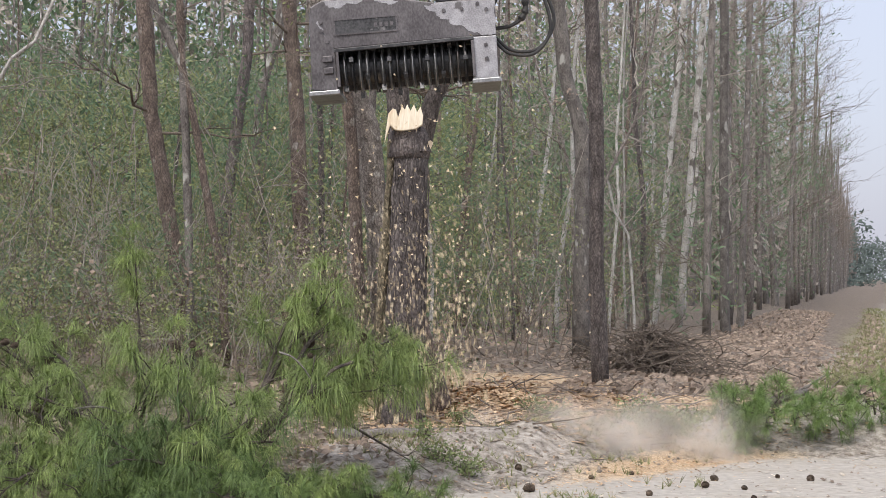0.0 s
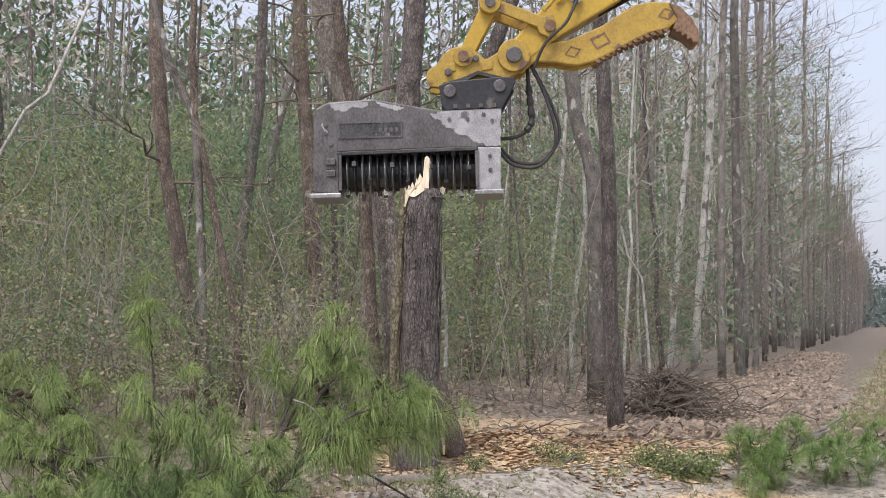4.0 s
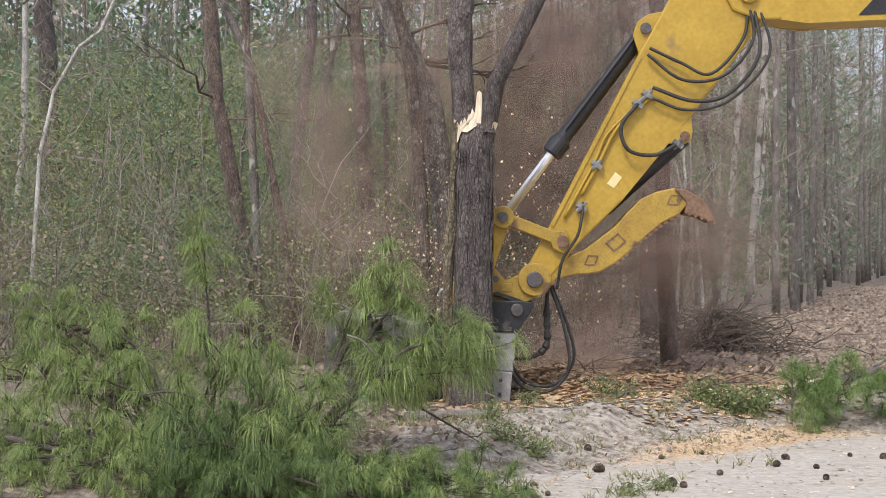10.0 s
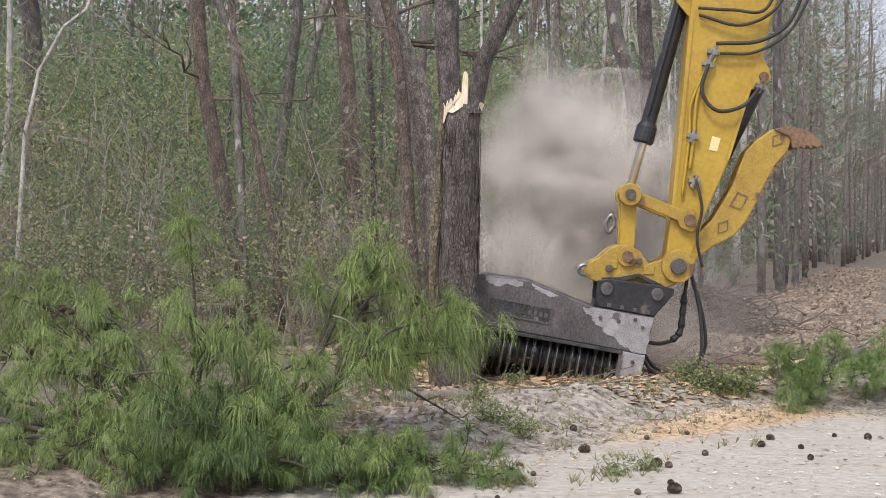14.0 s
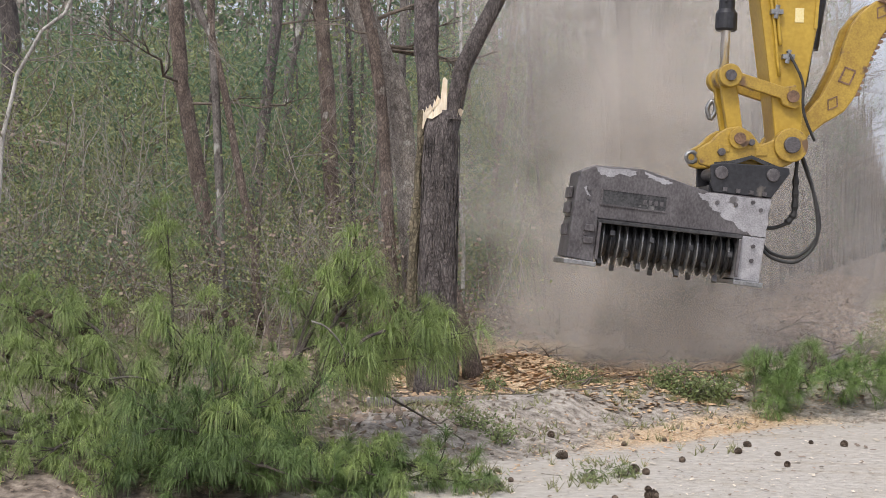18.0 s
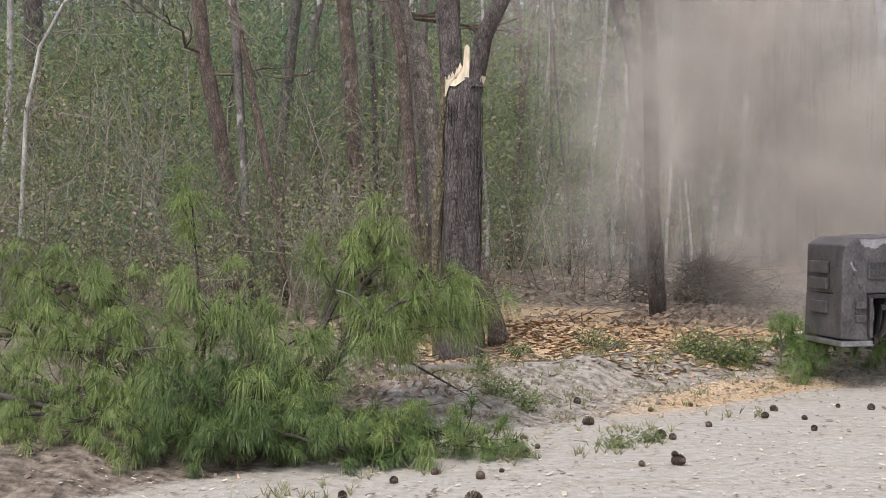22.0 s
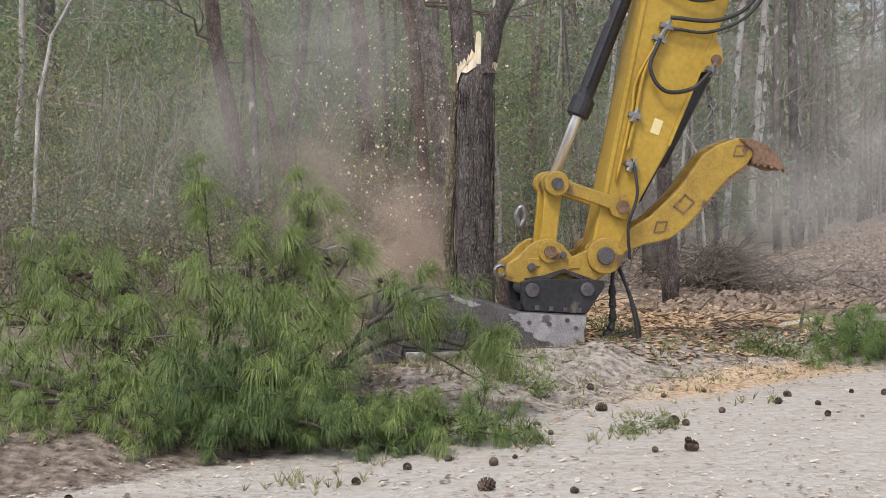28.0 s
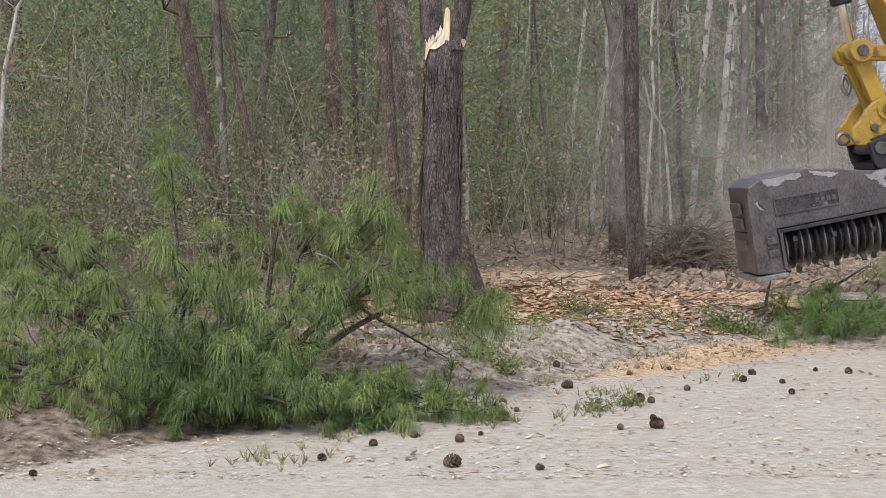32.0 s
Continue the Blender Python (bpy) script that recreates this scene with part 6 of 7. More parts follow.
        leaf_into(leaves, Vector((x, y, ground_z(x, y) + 0.015)), rnd(0.03, 0.09), 0.65)
        if R.random() < 0.45:
            flat_piece(chips, x + rnd(-0.2, 0.2), y, rnd(0.02, 0.06), rnd(0.012, 0.03))
    for _ in range(1100):
        x, y = R.gauss(2.4, 0.9), 0
        y = 9.3 + 1.037 * (x + 0.95) + R.gauss(0.2, 0.3)
        flat_piece(chips, x, y, rnd(0.012, 0.04), rnd(0.008, 0.02))
    clods = Geo()
    for _ in range(1700):
        x, y = rnd(-0.9, 4.2), rnd(10.2, 15.5)
        d = into_wood(x, y)
        if not 0.15 < d < 2.0:
            continue
        r = rnd(0.005, 0.02) * (1.5 if R.random() < 0.12 else 1)
        p = Vector((x, y, ground_z(x, y)))
        clods.tube([p + Vector((0, 0, -r * 0.4)), p + Vector((rnd(-r, r) * 0.3, 0, r * 0.3)), p + Vector((rnd(-r, r) * 0.4, rnd(-r, r) * 0.4, r * 0.8))], [r, r * 0.95, r * 0.35], 6, rough=0.3, rng=R)
    solid("soil_clods", clods, CLOD, "lumps of sandy soil on the bank", "soil", "stuff")
    solid("scattered_chips", chips, CHIP, "pale yellow wood chips strewn on the ground", "wood chips", "stuff")
    solid("leaf_litter", leaves, LEAF_DRY, "dry brown leaves on the forest floor", "leaf litter", "stuff")
    solid("ground_sticks", sticks, TWIG, "small dead sticks on the forest floor", "sticks", "stuff")
    solid("grass_tufts", grass, GRASS, "short green grass tufts", "grass", "stuff")


def flat_piece(g, x, y, a, b):
    t = rnd(0, 3.14)
    u = Vector((math.cos(t) * a, math.sin(t) * a, rnd(-0.3, 0.3) * a)) * 0.5
    w = Vector((-math.sin(t) * b, math.cos(t) * b, rnd(-0.3, 0.3) * b)) * 0.5
    p = Vector((x, y, ground_z(x, y) + 0.012))
    g.quad(p - u - w, p + u - w, p + u + w, p - u + w)


litter()

# ---- dust and flying chips ----


def flecks(name, lobes, size, mat, label, category, seed, ragged=0.6):
    """A cloud of many tiny flecks in soft lobes: (x, y, z, rx, ry, rz, count)."""
    rs = np.random.RandomState(seed)
    out = []
    for x, y, z, rx, ry, rz, n in lobes:
        c = rs.normal(size=(n, 3)) * 0.5
        c *= np.minimum(1.0, 1.35 / np.maximum(np.linalg.norm(c, axis=1), 1e-6))[:, None]
        c = c * (rx, ry, rz) + (x, y, z)
        if ragged:
            keep = [noise.noise(Vector(p) * 1.6 + Vector((seed, 0, 0))) + 0.6 * noise.noise(Vector(p) * 4.0) > (rs.rand() - 0.62) * ragged for p in c]
            c = c[np.array(keep)]
        out.append(c)
    c = np.concatenate(out)
    n = len(c)
    a = rs.normal(size=(n, 3))
    a /= np.linalg.norm(a, axis=1)[:, None]
    b = np.cross(a, rs.normal(size=(n, 3)))
    b /= np.linalg.norm(b, axis=1)[:, None]
    s = size * rs.uniform(0.6, 1.3, size=(n, 1))
    v = np.stack([c + a * s, c - a * s * 0.5 + b * s * 0.87, c - a * s * 0.5 - b * s * 0.87], 1).reshape(-1, 3)
    me = bpy.data.meshes.new(name)
    me.vertices.add(3 * n)
    me.vertices.foreach_set("co", v.reshape(-1))
    me.loops.add(3 * n)
    me.loops.foreach_set("vertex_index", np.arange(3 * n))
    me.polygons.add(n)
    me.polygons.foreach_set("loop_start", np.arange(0, 3 * n, 3))
    me.update(calc_edges=True)
    me.materials.append(mat)
    return tagged(new(name, me), label, category, kind="stuff")


def dust_material(name, colour, strength, scale=3.5, least=0.45):
    m = bpy.data.materials.new(name)
    m.use_nodes = True
    n, l = m.node_tree.nodes, m.node_tree.links
    n.remove(n["Principled BSDF"])
    dif, tra, clear = n.new("ShaderNodeBsdfDiffuse"), n.new("ShaderNodeBsdfTranslucent"), n.new("ShaderNodeBsdfTransparent")
    for s in (dif, tra):
        s.inputs[0].default_value = (*colour, 1)
    both, out = n.new("ShaderNodeMixShader"), n.new("ShaderNodeMixShader")
    l.new(dif.outputs[0], both.inputs[1])
    l.new(tra.outputs[0], both.inputs[2])
    att, co, tex = n.new("ShaderNodeAttribute"), n.new("ShaderNodeTexCoord"), n.new("ShaderNodeTexNoise")
    att.attribute_name = "thickness"
    tex.inputs["Scale"].default_value, tex.inputs["Detail"].default_value = scale, 5
    l.new(co.outputs["Object"], tex.inputs["Vector"])
    rng, mul = n.new("ShaderNodeMapRange"), n.new("ShaderNodeMath")
    rng.inputs["From Min"].default_value, rng.inputs["From Max"].default_value = 0.36, 0.62
    rng.inputs["To Min"].default_value, rng.inputs["To Max"].default_value = least * strength, strength
    l.new(tex.outputs[0], rng.inputs["Value"])
    mul.operation = "MULTIPLY"
    l.new(rng.outputs[0], mul.inputs[0])
    l.new(att.outputs["Fac"], mul.inputs[1])
    l.new(mul.outputs[0], out.inputs[0])
    l.new(clear.outputs[0], out.inputs[1])
    l.new(both.outputs[0], out.inputs[2])
    l.new(out.outputs[0], n["Material Output"].inputs[0])
    return m


THICK_DUST = dust_material("thick_tan_dust", (0.95, 0.90, 0.835), 0.17, 1.2, 0.75)
THIN_DUST = dust_material("thin_tan_dust", (0.95, 0.88, 0.79), 0.17, 1.5, 0.6)
RED_DUST = dust_material("thin_brown_dust", (0.50, 0.37, 0.305), 0.26, 0.9, 0.75)
PLUME_DUST = dust_material("smooth_plume_dust", (0.96, 0.88, 0.76), 0.30, 1.6, 0.65)
TAN_DUST = dust_material("tan_plume_dust", (0.72, 0.60, 0.50), 0.13, 1.2, 0.75)
SMOOTH_DUST = dust_material("smooth_tan_dust", (0.95, 0.89, 0.82), 0.115, 0.8, 0.75)
HAZE_DUST = dust_material("thin_grey_haze", (0.92, 0.88, 0.82), 0.05, 1.1, 0.7)


def puff(name, lobes, size, mat, label, seed):
    """Dust in many small soft flakes, thickest in their middles, spread over lobes: (x, y, z, rx, ry, rz, count)."""
    rs = np.random.RandomState(seed)
    v, f, dens, turned, n0, sides = [], [], [], [], 0, 10
    for x, y, z, rx, ry, rz, n in lobes:
        for _ in range(n):
            c = rs.normal(size=3) * 0.5
            c *= min(1.0, 1.15 / max(np.linalg.norm(c), 1e-6))
            c = Vector(c * (rx, ry, rz) + (x, y, z))
            a = Vector(rs.normal(size=3)).normalized()
            u = a.orthogonal().normalized()
            w = a.cross(u)
            out = (c - Vector((x, y, z))) * 0.35 + Vector((-0.25, -0.45, 0.85)) * max(rx, rz)
            r = size * rs.uniform(0.6, 1.4)
            v.append(c + a * r * 0.2)
            dens.append(1.0)
            for ring, d in ((0.55, 0.72), (1.0, 0.0)):
                for k in range(sides):
                    t = 6.2832 * k / sides
                    q = r * ring * rs.uniform(0.85, 1.15)
                    v.append(c + u * (math.cos(t) * q) + w * (math.sin(t) * q) + a * r * 0.2 * (1 - ring))
                    dens.append(d)
            for k in range(sides):
                j = (k + 1) % sides
                f.append((n0, n0 + 1 + k, n0 + 1 + j))
                f.append((n0 + 1 + k, n0 + 1 + sides + k, n0 + 1 + sides + j, n0 + 1 + j))
            turned += [tuple(out.normalized())] * (1 + 2 * sides)
            n0 += 1 + 2 * sides
    me = bpy.data.meshes.new(name)
    me.from_pydata([tuple(p) for p in v], [], f)
    me.attributes.new("thickness", "FLOAT", "POINT").data.foreach_set("value", dens)
    me.polygons.foreach_set("use_smooth", [True] * len(me.polygons))
    me.normals_split_custom_set_from_vertices(turned)
    me.materials.append(mat)
    return tagged(new(name, me), label, "dust", kind="stuff")


tan, brown = "drifting cloud of pale tan dust", "drifting haze of reddish brown dust"
HAZE_RED = puff("dust_haze", [(1.5, 18.3, 2.3, 2.4, 1.2, 2.9, 240)], 0.75, RED_DUST, brown, 1)
PUFF_1 = puff("dust_puff", [(0, 0, 0, 0.75, 0.6, 0.9, 190), (0.15, 0, 0.65, 0.6, 0.5, 0.6, 100)], 0.36, THICK_DUST, tan, 2)
PUFF_2 = puff("dust_puff", [(0, 0, 0, 1.0, 0.8, 1.0, 200), (0.5, 0, 0.6, 0.8, 0.6, 0.7, 90)], 0.42, THICK_DUST, tan, 3)
PUFF_3 = puff("dust_puff", [(0, 0, 0, 1.5, 0.8, 1.6, 130)], 0.75, SMOOTH_DUST, tan, 4)
VEIL_1 = puff("dust_veil", [(0.3, 0, 0, 2.3, 1.0, 3.4, 190)], 1.0, SMOOTH_DUST, tan, 5)
VEIL_2 = puff("dust_veil", [(0.2, 0, 0, 3.0, 1.2, 3.6, 200)], 1.05, SMOOTH_DUST, tan, 6)
PUFF_4 = puff("dust_puff", [(-0.15, 0, 1.15, 0.42, 0.4, 0.5, 80), (-0.1, 0, 0.75, 0.55, 0.4, 0.6, 100), (0.1, 0, 0.25, 0.62, 0.4, 0.6, 110), (0.4, 0, -0.3, 0.55, 0.4, 0.5, 90)], 0.32, PLUME_DUST, tan, 7)
PUFF_5 = puff("dust_puff", [(0.2, 0, 0, 1.7, 0.7, 2.2, 260)], 0.7, SMOOTH_DUST, tan, 8)
PUFF_6 = puff("dust_puff", [(0, 0, 0, 0.42, 0.35, 0.6, 120), (0.05, 0, -0.9, 0.6, 0.4, 0.9, 110), (-0.6, 0.4, 0.4, 1.1, 0.5, 1.2, 90)], 0.36, TAN_DUST, tan, 9)
VEIL_3 = puff("dust_veil", [(0, 0, 0, 3.2, 1.0, 2.8, 90)], 0.9, HAZE_DUST, tan, 12)
VEIL_4 = puff("dust_veil", [(0, 0, 0, 3.4, 1.5, 1.5, 120)], 0.9, HAZE_DUST, "thin pale dust hanging over the far verge", 14)
PUFF_7 = puff("dust_puff", [(0, 0, 0, 0.36, 0.35, 1.0, 200)], 0.26, PLUME_DUST, tan, 11)
GROUND_DUST = puff("ground_dust", [(0, 0, 0, 1.2, 0.5, 0.34, 170), (-0.6, 0, 0.05, 0.7, 0.4, 0.26, 80)], 0.28, THIN_DUST, "low dust over the chip-strewn ground", 10)
CHIPS = [flecks("flying_chips", [(0, 0, 0, w, 0.4, h, n)], s, AIR_CHIP, "pale wood chips flung through the air", "wood chips", 20 + k, 0) for k, (w, h, n, s) in enumerate(((0.34, 0.95, 1500, 0.019), (0.70, 1.2, 1100, 0.017), (0.9, 1.3, 480, 0.016), (1.2, 1.5, 240, 0.016), (1.6, 1.4, 130, 0.018)))]


def long_splinter(length, wide):
    g = Geo()
    g.tube([(-length / 2, 0, 0), (-length * 0.2, 0, 0.01), (length * 0.3, 0, 0.0), (length / 2, 0, 0.01)], [wide * 0.4, wide, wide * 0.8, wide * 0.1], 5, rough=0.2, rng=R)
    return solid("wood_splinter", g, WOOD, "long pale splinter of torn pine", "splinter")


SPLINTER_1, SPLINTER_2 = long_splinter(0.62, 0.035), long_splinter(0.30, 0.05)

# ---- what moves ----


def motions():
    rows = {ob: [] for ob in (STICK, THUMB, BOOM, ROCKER, LEVER, BARREL, ROD, THUMB_CYL, COUPLER, HEAD)}

    def arm_at(t, s, z, st, h, psi):
        """One moment of the arm: the coupler pin's reach and height, the angles of stick and head, the swing."""
        turn = spin(psi)
        c = Vector((s, z))

        def fr(p, a):
            return turn @ Matrix.Translation((p[0], 0, p[1])) @ Matrix.Rotation(-a, 4, "Y")

        def at(p, a, q):
            return Vector((p[0] + q[0] * math.cos(a) - q[1] * math.sin(a), p[1] + q[0] * math.sin(a) + q[1] * math.cos(a)))

        a, b = radians(st), radians(h)
        pin_b, pin_d = at(c, a, (0.44, 0)), at(c, b, (0.476, 0))
        # the cylinder pin, from the two links
        ab, ad, v = 0.60, 0.575, pin_d - pin_b
        d = v.length
        k = (ab * ab - ad * ad + d * d) / (2 * d)
        hgt = math.sqrt(max(0.0, ab * ab - k * k))
        pin_a = pin_b + v / d * k + Vector((v.y, -v.x)) / d * -hgt
        other = pin_b + v / d * k + Vector((v.y, -v.x)) / d * hgt
        if other.x + other.y > pin_a.x + pin_a.y:
            pin_a = other
        ear, pivot = at(c, a, (2.5, -0.56)), at(c, a, (3.3, 0.02))
        foot = Vector((0.3, 2.2))

        def way(p, q):
            return math.atan2(q.y - p.y, q.x - p.x)

        rows[STICK].append((t, fr(c, a)))
        fold = radians(9.0 * (1 - smooth01((t - 14.0) / 2.5)))
        rows[THUMB].append((t, fr(c, a - fold)))
        rows[BOOM].append((t, fr(pivot, way(pivot, foot))))
        rows[ROCKER].append((t, fr(pin_b, way(pin_b, pin_a))))
        rows[LEVER].append((t, fr(pin_d, way(pin_d, pin_a))))
        rows[BARREL].append((t, fr(ear, way(ear, pin_a))))
        rows[ROD].append((t, fr(pin_a, way(pin_a, ear))))
        top = at(c, a, (1.90, 0.33))
        rows[THUMB_CYL].append((t, fr(top, way(top, at(c, a - fold, (0.62, 0.16))))))
        rows[COUPLER].append((t, fr(c, b)))
        rows[HEAD].append((t, Matrix.Translation(EX) @ fr(c, b)))

    arm_at(0, 7.790, 4.651, 147.0, -5.3, -3.0)
    arm_at(0.5, 7.744, 4.722, 147.5, -2.2, -3.0)
    arm_at(1, 7.765, 4.663, 147.0, -3.0, -3.0)
    arm_at(1.5, 7.824, 4.486, 146.0, -4.6, -3.0)
    arm_at(2, 7.879, 4.275, 144.5, -10.8, -3.0)
    arm_at(2.5, 7.818, 4.531, 146.0, -4.3, -2.8)
    arm_at(3, 7.778, 4.627, 146.0, -2.8, -2.7)
    arm_at(3.5, 7.800, 4.518, 145.0, -3.8, -2.5)
    arm_at(4.5, 7.780, 3.300, 134.0, 4.0, -2.2)
    arm_at(5.5, 7.729, 1.806, 124.4, 14.0, -2.0)
    arm_at(6, 7.724, 1.150, 119.8, 9.0, -2.0)
    arm_at(6.5, 7.762, 1.220, 121.2, 6.5, -2.0)
    arm_at(7, 7.870, 1.316, 123.2, 7.0, -2.0)
    arm_at(7.5, 7.903, 1.272, 122.8, 4.0, -2.0)
    arm_at(8, 7.943, 1.242, 123.2, 3.3, -2.0)
    arm_at(8.5, 7.966, 1.407, 124.7, 3.5, -2.0)
    arm_at(9, 8.087, 1.261, 125.6, 3.5, -2.0)
    arm_at(9.5, 8.085, 1.292, 125.7, 2.4, -2.0)
    arm_at(10, 8.091, 1.307, 126.4, 3.9, -2.0)
    arm_at(10.5, 7.982, 1.355, 125.3, 5.4, -2.0)
    arm_at(11, 7.740, 1.263, 121.1, 2.5, -2.0)
    arm_at(11.5, 7.746, 1.443, 122.2, 8.4, -2.0)
    arm_at(12, 7.335, 1.463, 115.2, 6.7, -2.0)
    arm_at(12.5, 6.882, 1.225, 106.4, 6.0, -2.0)
    arm_at(13, 6.871, 1.170, 106.1, 6.3, -2.0)
    arm_at(13.5, 6.792, 1.119, 105.1, 11.7, -2.0)
    arm_at(14, 6.635, 1.257, 104.4, 10.8, -2.0)
    arm_at(14.5, 6.525, 1.012, 100.5, 6.6, -2.0)
    arm_at(15.5, 6.350, 1.350, 98.0, 8.0, -1.6)
    arm_at(16.5, 6.112, 1.960, 95.4, 9.4, -1.0)
    arm_at(17, 5.654, 2.175, 91.1, 5.2, -0.5)
    arm_at(17.5, 5.624, 2.404, 92.5, 7.3, 0.0)
    arm_at(18, 5.507, 2.426, 91.8, 6.8, 2.0)
    arm_at(18.5, 5.041, 2.427, 86.6, 2.9, 5.0)
    arm_at(19, 4.288, 2.331, 84.0, 2.2, 9.0)
    arm_at(19.5, 3.350, 2.200, 80.0, 1.5, 11.0)
    arm_at(20.2, 2.500, 2.000, 77.0, 1.0, 13.0)
    arm_at(21.3, 2.750, 1.800, 77.0, 0.0, 13.0)
    arm_at(22, 3.830, 1.690, 79.0, 0.0, 12.0)
    arm_at(22.5, 4.280, 1.670, 80.0, -0.5, 11.0)
    arm_at(23, 4.870, 1.610, 82.0, -1.0, 10.5)
    arm_at(23.5, 5.442, 1.552, 85.9, -1.2, 10.2)
    arm_at(24, 5.949, 1.514, 91.1, -3.4, 10.0)
    arm_at(24.5, 6.323, 1.590, 95.2, -4.4, 9.5)
    arm_at(25, 6.581, 1.533, 97.3, -5.1, 9.0)
    arm_at(25.5, 6.965, 1.620, 104.8, 2.1, 9.0)
    arm_at(26.5, 7.200, 1.550, 107.5, 5.0, 8.5)
    arm_at(27.5, 7.408, 1.384, 110.1, 6.7, 8.0)
    arm_at(28, 7.694, 1.022, 111.1, 4.9, 8.0)
    arm_at(28.5, 7.848, 1.111, 113.8, 4.4, 8.5)
    arm_at(29, 7.948, 1.659, 119.2, 7.6, 9.0)
    arm_at(29.5, 7.780, 1.931, 117.0, 6.3, 10.0)
    arm_at(30, 7.230, 2.121, 110.4, 1.1, 9.0)
    arm_at(30.5, 6.520, 2.274, 100.6, -6.3, 8.0)
    arm_at(31, 5.745, 2.450, 93.9, -12.7, 7.0)
    arm_at(31.5, 4.879, 2.293, 83.0, -11.3, 5.0)
    arm_at(32, 4.230, 2.180, 76.0, -10.0, 3.0)
    for ob, keyed in rows.items():
        walk(ob, keyed)
    walk(BLOCK, [(0.0, pose(0.11, 14.22, 2.98)), (1.9, pose(0.11, 14.22, 2.98)), (2.1, pose(0.42, 14.4, 2.6, 0, 30, 0)), (2.3, pose(0.50, 14.8, 1.6, 20, 80, 10)), (2.5, pose(0.25, 15.1, 0.30, 60, 110, 20)), (32.0, pose(0.25, 15.1, 0.30, 60, 110, 20))])

    walk(HAZE_RED, [(0.0, pose(0, 0, -9)), (6.0, pose(0, 0, -7)), (6.6, pose(0.3, 0, -4.6)), (7.3, pose(0.3, 0, -4.0)), (8.2, pose(0.0, 0, 0.0)), (9.0, pose(-0.4, 0, 0.1)), (10.0, pose(-0.8, 0, 0.1)), (11.0, pose(-0.8, 2, -0.8)), (12.0, pose(-0.2, 6, -2.6)), (13.5, pose(0, 9, -8)), (32.0, pose(0, 9, -9))])
    walk(PUFF_1, [(0.0, pose(1.7, 16.2, -4)), (12.3, pose(1.6, 16.2, -2.0)), (12.7, pose(1.5, 16.2, 0.6)), (13.0, pose(1.40, 16.2, 1.35)), (13.5, pose(1.25, 16.3, 1.9)), (14.0, pose(1.15, 16.4, 2.0)), (14.5, pose(1.1, 16.5, 2.5)), (15.5, pose(1.1, 16.8, 4.4)), (16.4, pose(1.2, 17, 6.4)), (32.0, pose(4, 20, 40))])
    walk(PUFF_2, [(0.0, pose(1.9, 16.4, -5)), (12.8, pose(1.9, 16.4, -2.4)), (13.3, pose(1.5, 16.4, 0.8)), (14.0, pose(1.4, 16.5, 1.6)), (14.5, pose(1.5, 16.5, 2.2)), (15.5, pose(2.0, 16.7, 3.8)), (16.4, pose(2.4, 17, 6.2)), (32.0, pose(8, 20, 40))])
    walk(PUFF_3, [(0.0, pose(2.0, 16.4, -5)), (13.3, pose(2.0, 16.4, -3.0)), (14.2, pose(1.9, 16.5, 1.0)), (15.5, pose(2.1, 16.6, 1.4)), (16.5, pose(2.2, 16.7, 1.3)), (18.0, pose(2.4, 16.8, 1.7)), (20.0, pose(4.4, 17, 1.5)), (22.0, pose(4.8, 17.5, 1.4)), (24.0, pose(7.0, 18.5, 1.4)), (32.0, pose(16, 22, 2))])
    walk(VEIL_1, [(0.0, pose(2.4, 17.5, -9)), (13.6, pose(2.4, 17.5, -6.0)), (15.0, pose(2.2, 17.4, 0.3)), (16.5, pose(2.1, 17.4, 2.4)), (18.0, pose(2.4, 17.4, 2.6)), (20.0, pose(2.8, 17.4, 3.4)), (22.0, pose(3.1, 17.6, 4.0)), (23.5, pose(3.6, 17.9, 5.4)), (25.0, pose(4.0, 18.2, 8.0)), (27.0, pose(4.4, 18.4, 12)), (32.0, pose(4.8, 19, 20))])
    walk(VEIL_2, [(0.0, pose(3.4, 19, -9)), (14.2, pose(3.4, 19, -7.0)), (16.0, pose(3.2, 18.8, 0.4)), (17.5, pose(3.0, 18.8, 2.6)), (18.5, pose(3.2, 18.8, 3.2)), (20.0, pose(3.4, 18.8, 4.8)), (22.5, pose(3.8, 18.8, 5.0)), (24.0, pose(4.0, 18.9, 5.8)), (25.5, pose(4.3, 19, 7.5)), (27.5, pose(4.6, 19.2, 10.0)), (32.0, pose(5.0, 20, 20))])
    walk(PUFF_4, [(0.0, pose(1.9, 15.9, -5)), (23.3, pose(1.9, 15.9, -2.5)), (23.7, pose(1.5, 15.9, 0.9)), (24.0, pose(1.12, 15.9, 1.55)), (24.3, pose(0.7, 16.0, 2.2)), (24.7, pose(0.2, 16.1, 2.6)), (25.2, pose(-0.3, 16.2, 3.1)), (26.2, pose(-0.9, 16.5, 5.0)), (27.4, pose(-1.6, 17, 8.5)), (32.0, pose(-3, 18, 20))])
    walk(PUFF_5, [(0.0, pose(1.6, 16.0, -5)), (23.6, pose(1.6, 16.0, -3.5)), (24.2, pose(1.0, 16.0, 0.6)), (24.6, pose(0.4, 16.1, 1.7)), (25.0, pose(-0.1, 16.2, 1.9)), (25.5, pose(-0.5, 16.3, 2.3)), (26.5, pose(-1.6, 16.8, 4.0)), (27.5, pose(-2.8, 17.4, 6.8)), (32.0, pose(-8, 20, 16))])
